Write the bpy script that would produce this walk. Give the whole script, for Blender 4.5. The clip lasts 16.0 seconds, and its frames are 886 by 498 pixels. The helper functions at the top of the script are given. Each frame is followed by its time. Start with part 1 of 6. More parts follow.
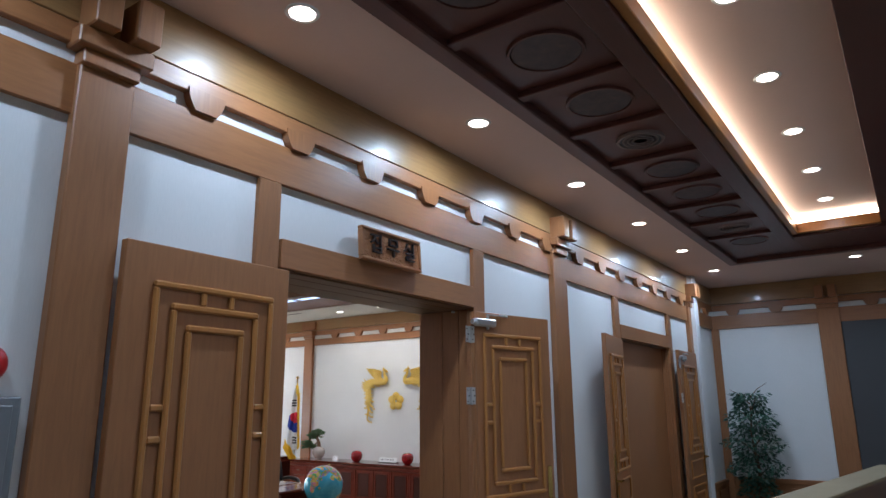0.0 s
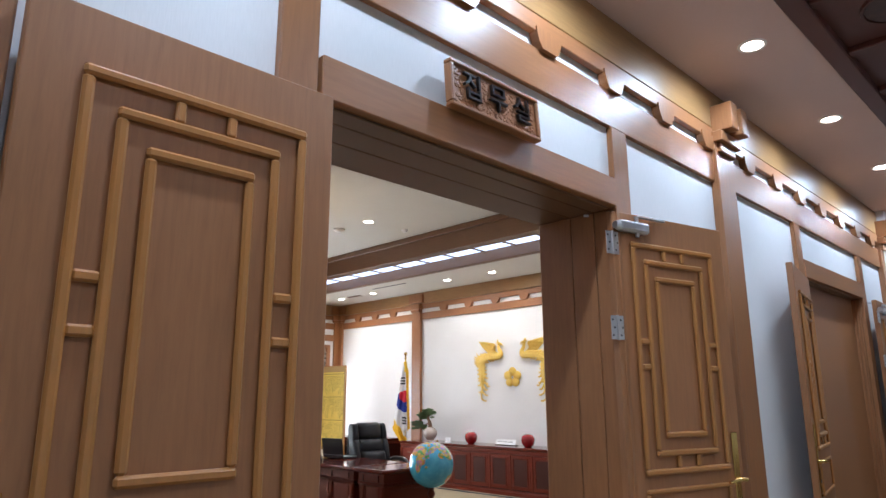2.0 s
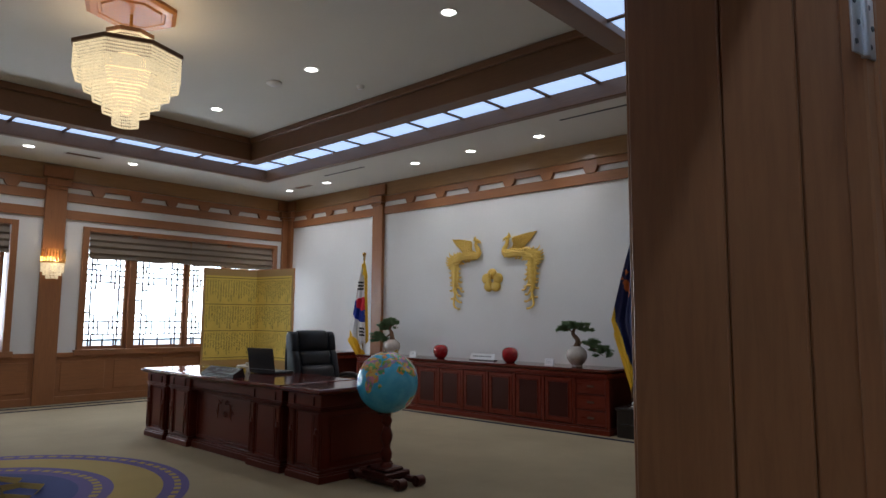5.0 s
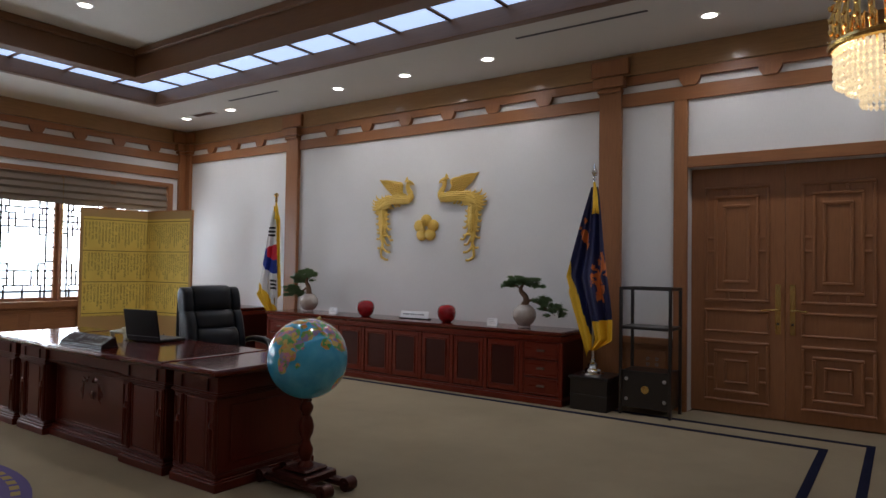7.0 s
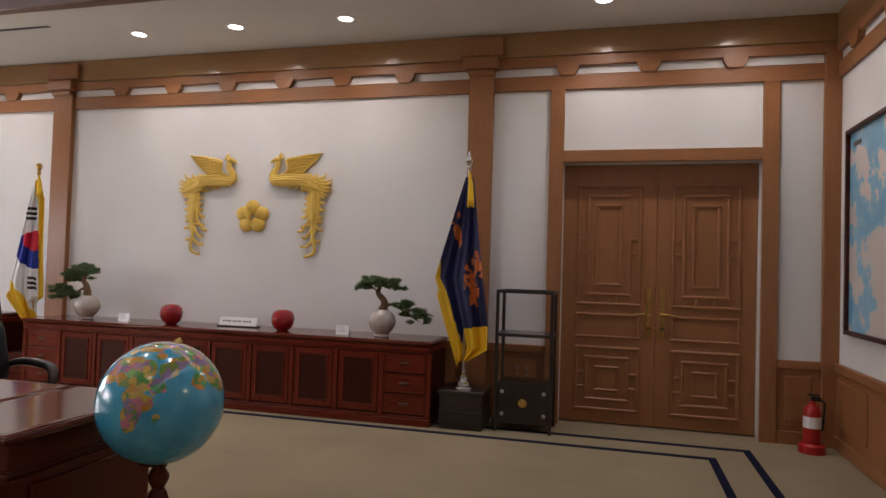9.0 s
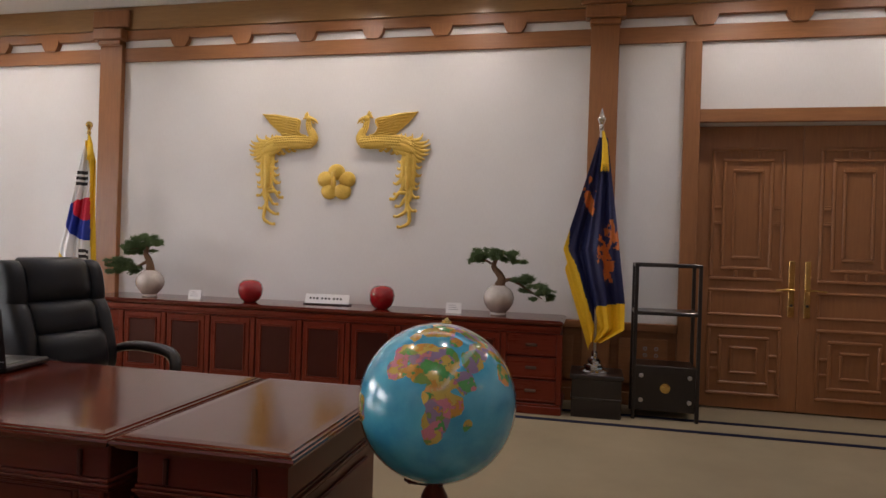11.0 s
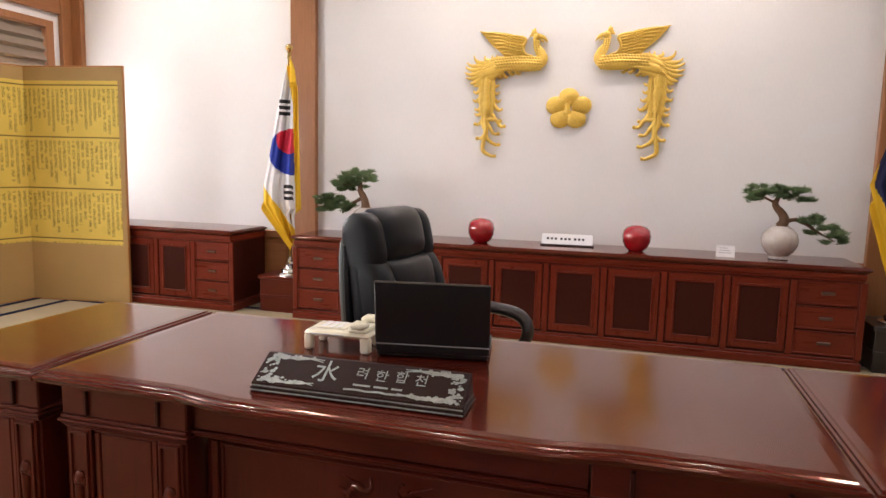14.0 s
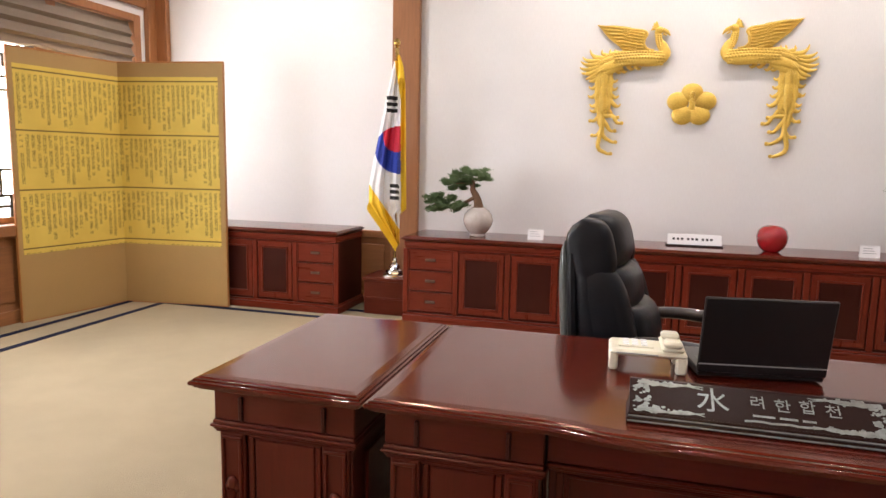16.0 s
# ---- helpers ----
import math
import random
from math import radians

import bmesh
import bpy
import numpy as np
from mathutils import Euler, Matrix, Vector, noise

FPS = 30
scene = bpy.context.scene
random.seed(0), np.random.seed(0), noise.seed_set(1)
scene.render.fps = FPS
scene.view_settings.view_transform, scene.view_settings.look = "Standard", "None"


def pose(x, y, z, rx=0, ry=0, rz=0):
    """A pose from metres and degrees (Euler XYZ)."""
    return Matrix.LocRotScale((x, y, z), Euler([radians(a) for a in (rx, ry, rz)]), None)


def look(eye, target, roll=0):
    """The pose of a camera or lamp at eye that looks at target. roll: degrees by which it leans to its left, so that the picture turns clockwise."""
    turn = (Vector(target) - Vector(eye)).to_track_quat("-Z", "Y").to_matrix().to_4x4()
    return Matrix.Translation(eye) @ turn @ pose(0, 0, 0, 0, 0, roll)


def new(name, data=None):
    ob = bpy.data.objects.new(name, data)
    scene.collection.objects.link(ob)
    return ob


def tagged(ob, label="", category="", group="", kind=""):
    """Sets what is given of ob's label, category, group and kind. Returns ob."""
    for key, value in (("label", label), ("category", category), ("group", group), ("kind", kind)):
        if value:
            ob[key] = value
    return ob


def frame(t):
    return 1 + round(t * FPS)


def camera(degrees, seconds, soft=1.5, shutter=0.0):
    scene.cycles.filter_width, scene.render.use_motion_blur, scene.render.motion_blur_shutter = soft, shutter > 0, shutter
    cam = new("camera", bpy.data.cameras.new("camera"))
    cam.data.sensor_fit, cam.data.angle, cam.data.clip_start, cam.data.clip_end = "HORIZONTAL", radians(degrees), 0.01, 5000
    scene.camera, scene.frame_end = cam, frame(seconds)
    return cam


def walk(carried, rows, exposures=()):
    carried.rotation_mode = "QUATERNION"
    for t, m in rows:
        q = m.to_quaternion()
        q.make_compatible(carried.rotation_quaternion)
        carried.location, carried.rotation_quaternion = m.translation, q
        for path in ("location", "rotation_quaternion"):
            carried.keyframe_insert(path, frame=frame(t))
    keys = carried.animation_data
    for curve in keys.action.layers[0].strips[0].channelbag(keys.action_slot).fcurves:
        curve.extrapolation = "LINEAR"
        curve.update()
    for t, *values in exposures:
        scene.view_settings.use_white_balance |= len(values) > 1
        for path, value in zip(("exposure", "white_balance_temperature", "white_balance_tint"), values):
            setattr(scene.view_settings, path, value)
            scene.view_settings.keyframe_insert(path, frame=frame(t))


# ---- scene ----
cam = camera(68.0, 16.0)
PATH = [
    (0, (1.013, 0.317, 1.814), (-0.112, 1.905, 2.273), -0.4),
    (0.5, (0.79, 0.609, 1.78), (-0.491, 2.067, 2.264), -0.1),
    (1, (0.616, 0.846, 1.728), (-0.751, 2.22, 2.22), -0.0),
    (1.5, (0.324, 1.089, 1.619), (-1.059, 2.452, 2.098), -0.0),
    (2, (0.091, 1.45, 1.517), (-1.296, 2.821, 1.96), -0.2),
    (2.5, (-0.139, 1.699, 1.452), (-1.535, 3.08, 1.834), -0.7),
    (3, (-0.434, 2.02, 1.399), (-1.827, 3.411, 1.751), 0.2),
    (3.5, (-0.587, 2.313, 1.387), (-1.973, 3.721, 1.698), 0.3),
    (4, (-0.873, 2.488, 1.318), (-2.246, 3.918, 1.587), 0.0),
    (4.2, (-0.997, 2.593, 1.296), (-2.364, 4.03, 1.556), 0.4),
    (6.4, (-2.1, 3.66, 1.347), (-3.383, 5.192, 1.423), 0.4),
    (6.5, (-2.132, 3.678, 1.35), (-3.402, 5.222, 1.415), 0.7),
    (7, (-2.425, 3.871, 1.377), (-3.576, 5.506, 1.433), 0.9),
    (7.5, (-2.609, 4.046, 1.414), (-3.513, 5.829, 1.471), 1.1),
    (8, (-2.948, 4.152, 1.402), (-3.663, 6.019, 1.468), 1.4),
    (8.2, (-3.104, 4.192, 1.395), (-3.764, 6.078, 1.471), 1.6),
    (10.3, (-4.487, 4.663, 1.374), (-4.918, 6.616, 1.398), 1.7),
    (10.5, (-4.619, 4.655, 1.349), (-5.045, 6.609, 1.373), 1.8),
    (11, (-5.035, 4.725, 1.286), (-5.474, 6.677, 1.283), 1.8),
    (11.5, (-5.331, 4.83, 1.267), (-5.793, 6.765, 1.063), 1.4),
    (12, (-5.644, 4.805, 1.334), (-6.135, 6.719, 1.03), 1.6),
    (12.5, (-5.941, 4.85, 1.351), (-6.461, 6.759, 1.056), 1.6),
    (13, (-6.168, 4.878, 1.393), (-6.711, 6.783, 1.114), 1.5),
    (13.5, (-6.546, 4.79, 1.383), (-7.09, 6.697, 1.121), 1.5),
    (14, (-6.82, 4.822, 1.37), (-7.37, 6.728, 1.119), 1.4),
    (14.5, (-7.016, 4.829, 1.39), (-7.572, 6.734, 1.141), 1.3),
    (15, (-7.327, 4.765, 1.349), (-7.877, 6.671, 1.096), 1.3),
    (15.5, (-7.602, 4.742, 1.343), (-8.142, 6.649, 1.073), 1.3),
    (16, (-7.83, 4.707, 1.385), (-8.372, 6.613, 1.116), 1.2),
]
EXPOSURES = [(0, 0.6, 5900, 8), (1, 0.85, 5950, 9), (2, 1.2, 6100, 11), (3, 0.62, 6000, 9), (4.2, -0.05, 5800, 8), (6.4, -0.25, 5800, 10), (7, -0.15, 6000, 12), (8, 0.15, 6450, 16), (10.3, 0.3, 6900, 18), (11, 0.3, 6900, 18), (11.5, 0.32, 6900, 18), (12, 0.95, 6900, 18),
             (12.5, 1.18, 6900, 19), (13, 1.18, 6900, 19), (14.5, 1.15, 6900, 18), (15.2, 1.25, 6800, 17), (16, 1.27, 6800, 17)]
walk(cam, [(t, look(eye, target, roll)) for t, eye, target, roll in PATH], EXPOSURES)

# ---- light ----
world = bpy.data.worlds.new("world")
scene.world = world
world.use_nodes = True
world.node_tree.nodes["Background"].inputs[0].default_value = (0.86, 0.93, 1.0, 1)
world.node_tree.nodes["Background"].inputs[1].default_value = 2.2


def lamp(name, kind, m, watts, colour=(1, 1, 1), size=0.1, size_y=None, cone=120, blend=0.6):
    data = bpy.data.lights.new(name, kind)
    data.energy, data.color = watts, colour
    if kind == "AREA":
        data.shape, data.size, data.size_y = "RECTANGLE", size, size_y or size
    else:
        data.shadow_soft_size = size
    if kind == "SPOT":
        data.spot_size, data.spot_blend = radians(cone), blend
    ob = new(name, data)
    ob.matrix_world = m
    return ob


ROOM_SPOT, ROOM_HIGH_SPOT, HALL_SPOT = 34.0, 30.0, 42.0
COOL, WARM, HALL_COOL = (1.0, 0.95, 0.9), (1.0, 0.72, 0.4), (0.64, 0.80, 1.0)
for y, watts in ((4.3, 80), (8.4, 115)):
    lamp("window_daylight", "AREA", look((-12.9, y, 1.65), (-7, y, 1.2)), watts, (0.9, 0.96, 1.0), 3.0, 1.4)

# ---- materials ----


class Graph:
    """A node material under construction."""

    def __init__(self, name, rough=0.5, metal=0.0, coat=0.0, spec=0.5):
        self.mat = bpy.data.materials.new(name)
        self.mat.use_nodes = True
        self.t = self.mat.node_tree
        self.b = self.t.nodes["Principled BSDF"]
        self.b.inputs["Roughness"].default_value = rough
        self.b.inputs["Metallic"].default_value = metal
        self.b.inputs["Coat Weight"].default_value = coat
        self.b.inputs["Coat Roughness"].default_value = 0.08
        self.b.inputs["Specular IOR Level"].default_value = spec

    def node(self, kind, **inputs):
        n = self.t.nodes.new(kind)
        for k, v in inputs.items():
            self.put(n.inputs[k.replace("_", " ")], v)
        return n

    def put(self, socket, v):
        if isinstance(v, bpy.types.NodeSocket):
            self.t.links.new(v, socket)
        else:
            socket.default_value = v

    def coords(self, scale=(1, 1, 1), which="Object"):
        c = self.t.nodes.new("ShaderNodeTexCoord")
        m = self.t.nodes.new("ShaderNodeMapping")
        m.inputs["Scale"].default_value = scale
        self.t.links.new(c.outputs[which], m.inputs["Vector"])
        return m.outputs["Vector"]

    def noise(self, vector, scale, detail=4, rough=0.55, distort=0.0):
        n = self.node("ShaderNodeTexNoise", Vector=vector, Scale=scale, Detail=detail, Roughness=rough, Distortion=distort)
        return n.outputs["Fac"]

    def ramp(self, fac, stops):
        n = self.t.nodes.new("ShaderNodeValToRGB")
        self.t.links.new(fac, n.inputs["Fac"])
        e = n.color_ramp.elements
        while len(e) < len(stops):
            e.new(0.5)
        for el, (p, c) in zip(e, stops):
            el.position, el.color = p, (*c, 1)
        return n.outputs["Color"]

    def math(self, op, a, b=0.0):
        n = self.t.nodes.new("ShaderNodeMath")
        n.operation = op
        self.put(n.inputs[0], a), self.put(n.inputs[1], b)
        return n.outputs[0]

    def mix(self, fac, a, b, blend="MIX"):
        n = self.t.nodes.new("ShaderNodeMix")
        n.data_type, n.blend_type = "RGBA", blend
        for k, v in ((0, fac), (6, a), (7, b)):
            self.put(n.inputs[k], (*v, 1) if isinstance(v, tuple) and len(v) == 3 else v)
        return n.outputs[2]

    def colour(self, c):
        self.put(self.b.inputs["Base Color"], (*c, 1) if isinstance(c, tuple) else c)
        return self

    def rough(self, fac, lo, hi):
        n = self.node("ShaderNodeMapRange", Value=fac)
        n.inputs["To Min"].default_value, n.inputs["To Max"].default_value = lo, hi
        self.t.links.new(n.outputs[0], self.b.inputs["Roughness"])
        return self

    def bump(self, height, strength, distance=0.01):
        n = self.node("ShaderNodeBump", Height=height, Strength=strength, Distance=distance)
        self.t.links.new(n.outputs[0], self.b.inputs["Normal"])
        return self


def dim(c, k):
    return tuple(min(1, v * k) for v in c)


def wood(name, c, axis=2, rough=(0.35, 0.5), coat=0.0, contrast=0.25, bump=0.08, sheen=None):
    g = Graph(name, coat=coat)
    if sheen:
        g.b.inputs["Specular Tint"].default_value = (*sheen, 1)
    s = [9, 9, 9]
    s[axis] = 0.7
    v = g.coords(tuple(s))
    grain = g.noise(v, 6.0, 6, 0.65, 0.6)
    broad = g.noise(g.coords((0.9, 0.9, 0.9)), 1.3, 2)
    base = g.ramp(grain, [(0.3, dim(c, 1 - contrast)), (0.55, c), (0.75, dim(c, 1 + contrast * 0.7))])
    info = g.t.nodes.new("ShaderNodeObjectInfo")
    tone = g.math("ADD", g.math("MULTIPLY", info.outputs["Random"], 0.14), g.math("MULTIPLY", broad, 0.3))
    g.colour(g.mix(0.35, base, g.ramp(tone, [(0.05, dim(c, 0.72)), (0.4, dim(c, 1.25))])))
    g.rough(grain, *rough).bump(grain, bump, 0.004)
    return g.mat


def paint(name, c, rough=0.5, metal=0.0, coat=0.0, grain=0.06, scale=40.0, bump=0.05):
    g = Graph(name, rough, metal, coat)
    n = g.noise(g.coords(), scale, 4)
    big = g.noise(g.coords(), 1.7, 3)
    m = g.math("ADD", g.math("MULTIPLY", n, 0.5), g.math("MULTIPLY", big, 0.5))
    g.colour(g.ramp(m, [(0.25, dim(c, 1 - grain)), (0.75, dim(c, 1 + grain))]))
    g.rough(n, max(0.02, rough - 0.06), min(1, rough + 0.06)).bump(n, bump, 0.003)
    return g.mat


def glow(name, c, strength):
    m = bpy.data.materials.new(name)
    m.use_nodes = True
    b = m.node_tree.nodes["Principled BSDF"]
    b.inputs["Base Color"].default_value = (*dim(c, 0.8), 1)
    b.inputs["Emission Color"].default_value = (*c, 1)
    b.inputs["Emission Strength"].default_value = strength
    return m


def wallpaper():
    g = Graph("wallpaper", 0.8)
    v = g.coords()
    fine = g.noise(v, 160.0, 3, 0.6)
    weave = g.noise(g.coords((220, 220, 18)), 1.0, 3)
    big = g.noise(v, 0.8, 3)
    m = g.math("ADD", g.math("MULTIPLY", big, 0.6), g.math("MULTIPLY", weave, 0.4))
    g.colour(g.ramp(m, [(0.3, (0.66, 0.645, 0.63)), (0.7, (0.76, 0.745, 0.73))]))
    g.bump(g.math("ADD", fine, weave), 0.12, 0.002)
    return g.mat


def carpet(name, c):
    g = Graph(name, 0.95, spec=0.1)
    v = g.coords()
    fine = g.noise(v, 420.0, 2, 0.7)
    tuft = g.node("ShaderNodeTexVoronoi", Vector=v, Scale=190.0).outputs["Distance"]
    wear = g.noise(v, 1.1, 5, 0.6)
    m = g.math("ADD", g.math("MULTIPLY", fine, 0.45), g.math("MULTIPLY", wear, 0.55))
    g.colour(g.ramp(m, [(0.3, dim(c, 0.78)), (0.7, dim(c, 1.15))]))
    g.bump(g.math("ADD", fine, tuft), 0.5, 0.004)
    return g.mat


OAK = wood("oak", (0.305, 0.126, 0.047))
OAK_H = wood("oak_lengthwise", (0.305, 0.126, 0.047), 0)
OAK_GLOSS = wood("varnished_oak", (0.32, 0.17, 0.062), 0, (0.3, 0.42), 0.25)
OAK_TRIM = wood("oak_moulding", (0.40, 0.165, 0.042), 2, (0.25, 0.4), contrast=0.18)
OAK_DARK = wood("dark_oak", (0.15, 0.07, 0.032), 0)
MAHOGANY = wood("mahogany", (0.088, 0.0100, 0.0052), 0, (0.24, 0.38), 0.0, 0.3, 0.04, (1.0, 0.6, 0.45))
MAHOGANY_V = wood("mahogany_upright", (0.088, 0.0100, 0.0052), 2, (0.26, 0.4), 0.0, 0.3, 0.04, (1.0, 0.6, 0.45))
RED_MAHOGANY = wood("red_mahogany", (0.15, 0.019, 0.009), 0, (0.22, 0.36), 0.0, 0.3, 0.04, (1.0, 0.65, 0.5))
RED_MAHOGANY_V = wood("red_mahogany_upright", (0.15, 0.019, 0.009), 2, (0.22, 0.36), 0.0, 0.3, 0.04, (1.0, 0.65, 0.5))
MAHOGANY_TOP = wood("mahogany_top", (0.085, 0.0105, 0.005), 0, (0.1, 0.18), 0.15, 0.22, 0.015, (1.0, 0.6, 0.42))
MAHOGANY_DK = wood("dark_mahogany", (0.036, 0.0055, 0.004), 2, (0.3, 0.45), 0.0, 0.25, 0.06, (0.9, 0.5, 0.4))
CEIL_DARK = wood("red_brown_ceiling_wood", (0.095, 0.030, 0.024), 1, (0.3, 0.45))
EBONY = wood("black_lacquer", (0.014, 0.009, 0.008), 2, (0.25, 0.4), 0.4)
PAPER = wallpaper()
CEILING = paint("ceiling_white", (0.66, 0.64, 0.59), 0.85, grain=0.03)
CEIL_HALL = paint("hall_ceiling", (0.64, 0.47, 0.42), 0.8, grain=0.03)
CARPET = carpet("beige_carpet", (0.33, 0.265, 0.172))
NAVY_CARPET = carpet("navy_carpet", (0.012, 0.014, 0.035))
PURPLE_CARPET = carpet("purple_carpet", (0.13, 0.10, 0.24))
OCHRE_CARPET = carpet("ochre_carpet", (0.36, 0.26, 0.10))
BLUE_CARPET = carpet("blue_carpet", (0.07, 0.08, 0.20))


def gilding():
    """Gold paint over carving: small overlapping scales, with shade in their hollows put into the colour."""
    g = Graph("gold_paint", 0.4, 0.15)
    cell = g.node("ShaderNodeTexVoronoi", Vector=g.coords((1.0, 1.0, 1.5)), Scale=60.0)
    d = cell.outputs["Distance"]
    fine = g.noise(g.coords(), 90, 3)
    g.colour(g.ramp(g.math("ADD", d, g.math("MULTIPLY", fine, 0.3)), [(0.1, (0.76, 0.52, 0.10)), (0.95, (0.64, 0.41, 0.07))]))
    g.rough(fine, 0.32, 0.5).bump(g.math("SUBTRACT", 1.0, d), 0.12, 0.004)
    return g.mat


GOLD = gilding()
PULL = paint("dull_bronze", (0.17, 0.11, 0.08), 0.4, 0.8)
BRASS = paint("brass", (0.70, 0.48, 0.16), 0.22, 1.0)
STEEL = paint("brushed_steel", (0.62, 0.62, 0.63), 0.32, 1.0)
CHROME = paint("chrome", (0.8, 0.8, 0.8), 0.1, 1.0)
LEATHER = paint("black_leather", (0.008, 0.009, 0.012), 0.34, 0, 0.0, 0.25, 220, 0.25)
LEATHER.node_tree.nodes["Principled BSDF"].inputs["Specular IOR Level"].default_value = 0.3
BLACK = paint("black_plastic", (0.012, 0.012, 0.013), 0.35)
GREY_PLASTIC = paint("grey_plastic", (0.085, 0.095, 0.088), 0.42)
IVORY = paint("ivory_plastic", (0.74, 0.70, 0.56), 0.4)
WHITE = paint("white_plastic", (0.8, 0.8, 0.8), 0.45)
RED_GLAZE = paint("red_glaze", (0.31, 0.005, 0.010), 0.06, 0, 1.0, 0.35, 14, 0.0)
RED = paint("red_enamel", (0.40, 0.012, 0.012), 0.3)
CELADON = paint("crackled_glaze", (0.46, 0.41, 0.37), 0.22, 0, 0.6, 0.2, 26)
BARK = paint("bark", (0.14, 0.075, 0.04), 0.9, grain=0.45, scale=50, bump=0.6)
NEEDLES = paint("pine_needles", (0.10, 0.165, 0.06), 0.7, grain=0.5, scale=60)
FICUS = paint("ficus_leaves", (0.03, 0.085, 0.05), 0.45, grain=0.4, scale=25)
SOIL = paint("moss_soil", (0.05, 0.04, 0.02), 0.95, grain=0.4)
SILK_WHITE = paint("white_cloth", (0.80, 0.80, 0.80), 0.75, scale=300)
SILK_RED = paint("red_cloth", (0.62, 0.02, 0.05), 0.7, scale=300)
SILK_BLUE = paint("blue_cloth", (0.008, 0.035, 0.32), 0.7, scale=300)
SILK_BLACK = paint("black_cloth", (0.01, 0.01, 0.01), 0.7, scale=300)
SILK_NAVY = paint("navy_cloth", (0.010, 0.014, 0.075), 0.6, scale=300)
SILK_ORANGE = paint("orange_thread", (0.62, 0.16, 0.03), 0.6, scale=200, grain=0.3)
FRINGE = paint("yellow_fringe", (0.85, 0.50, 0.015), 0.7, scale=220, grain=0.25)
SHADE_CLOTH = paint("blind_cloth", (0.22, 0.17, 0.125), 0.85, scale=120)
SCREEN_CLOTH = paint("tan_brocade", (0.42, 0.26, 0.095), 0.7, scale=90, grain=0.1)
DARK_GREY = paint("dark_grey_panel", (0.055, 0.053, 0.055), 0.6)
GRILLE = paint("dull_grille_paint", (0.22, 0.16, 0.15), 0.6)
CABINET_GREY = paint("dark_cabinet_paint", (0.17, 0.175, 0.185), 0.42)
GREY_METAL = paint("grey_cabinet_paint", (0.30, 0.31, 0.32), 0.5)
LIGHT_PANEL = glow("frosted_light_panel", (0.58, 0.73, 1.0), 1.05)
COVE = glow("cove_light", (1.0, 0.95, 0.76), 5.5)
BULB = glow("downlight_lens", (1.0, 0.97, 0.92), 9.0)
CRYSTAL_GLOW = glow("lit_crystal", (1.0, 0.74, 0.42), 1.1)


def crystal():
    g = Graph("self_lit_crystal_beads", 0.15, spec=0.8)
    v = g.coords()
    n = g.noise(v, 90, 3)
    g.colour(g.ramp(n, [(0.35, (0.55, 0.48, 0.36)), (0.7, (0.95, 0.9, 0.78))]))
    g.b.inputs["Transmission Weight"].default_value = 0.35
    # warm emission stands in for bulb light caught in the beads
    g.b.inputs["Emission Color"].default_value = (1, 0.80, 0.5, 1)
    g.b.inputs["Emission Strength"].default_value = 0.4
    return g.mat


CRYSTAL = crystal()


def glass():
    g = Graph("window_glass", 0.02)
    g.b.inputs["Transmission Weight"].default_value = 1.0
    g.colour((0.95, 0.97, 0.97))
    return g.mat


GLASS = glass()


def script_paper():
    """Yellow paper with columns of small brush writing, in three bands."""
    g = Graph("yellow_manuscript_paper", 0.75)
    sep = g.node("ShaderNodeSeparateXYZ", Vector=g.coords())
    u, z = sep.outputs[0], sep.outputs[2]
    col, row = g.math("MULTIPLY", u, 21.0), g.math("MULTIPLY", z, 46.0)
    cell = g.t.nodes.new("ShaderNodeCombineXYZ")
    g.put(cell.inputs[0], g.math("FLOOR", col)), g.put(cell.inputs[1], g.math("FLOOR", row))
    rnd = g.node("ShaderNodeTexWhiteNoise", Vector=cell.outputs[0]).outputs["Value"]
    colrnd = g.node("ShaderNodeTexWhiteNoise", Vector=g.math("FLOOR", col)).outputs["Value"]
    fx = g.math("ABSOLUTE", g.math("SUBTRACT", g.math("FRACT", col), 0.5))
    inside = g.math("LESS_THAN", fx, 0.3)
    strokes = g.noise(g.coords((150, 150, 170)), 1.0, 2, 0.6)
    ink = g.math("MULTIPLY", g.math("GREATER_THAN", strokes, 0.5), inside)
    ink = g.math("MULTIPLY", ink, g.math("GREATER_THAN", rnd, 0.12))
    band = g.math("FRACT", g.math("MULTIPLY", g.math("SUBTRACT", z, 0.60), 1 / 0.475))
    lower = g.math("MULTIPLY", colrnd, 0.35)
    ink = g.math("MULTIPLY", ink, g.math("GREATER_THAN", band, g.math("ADD", lower, 0.07)))
    ink = g.math("MULTIPLY", ink, g.math("LESS_THAN", band, 0.93))
    rule = g.math("LESS_THAN", g.math("ABSOLUTE", g.math("SUBTRACT", band, 0.5)), 0.488)
    ink = g.math("MAXIMUM", g.math("MULTIPLY", ink, 0.8), g.math("SUBTRACT", 1.0, rule))
    paper = g.ramp(g.noise(g.coords(), 3, 4), [(0.3, (0.66, 0.47, 0.085)), (0.7, (0.78, 0.58, 0.12))])
    g.colour(g.mix(ink, paper, (0.16, 0.11, 0.02)))
    return g.mat


SCRIPT = script_paper()


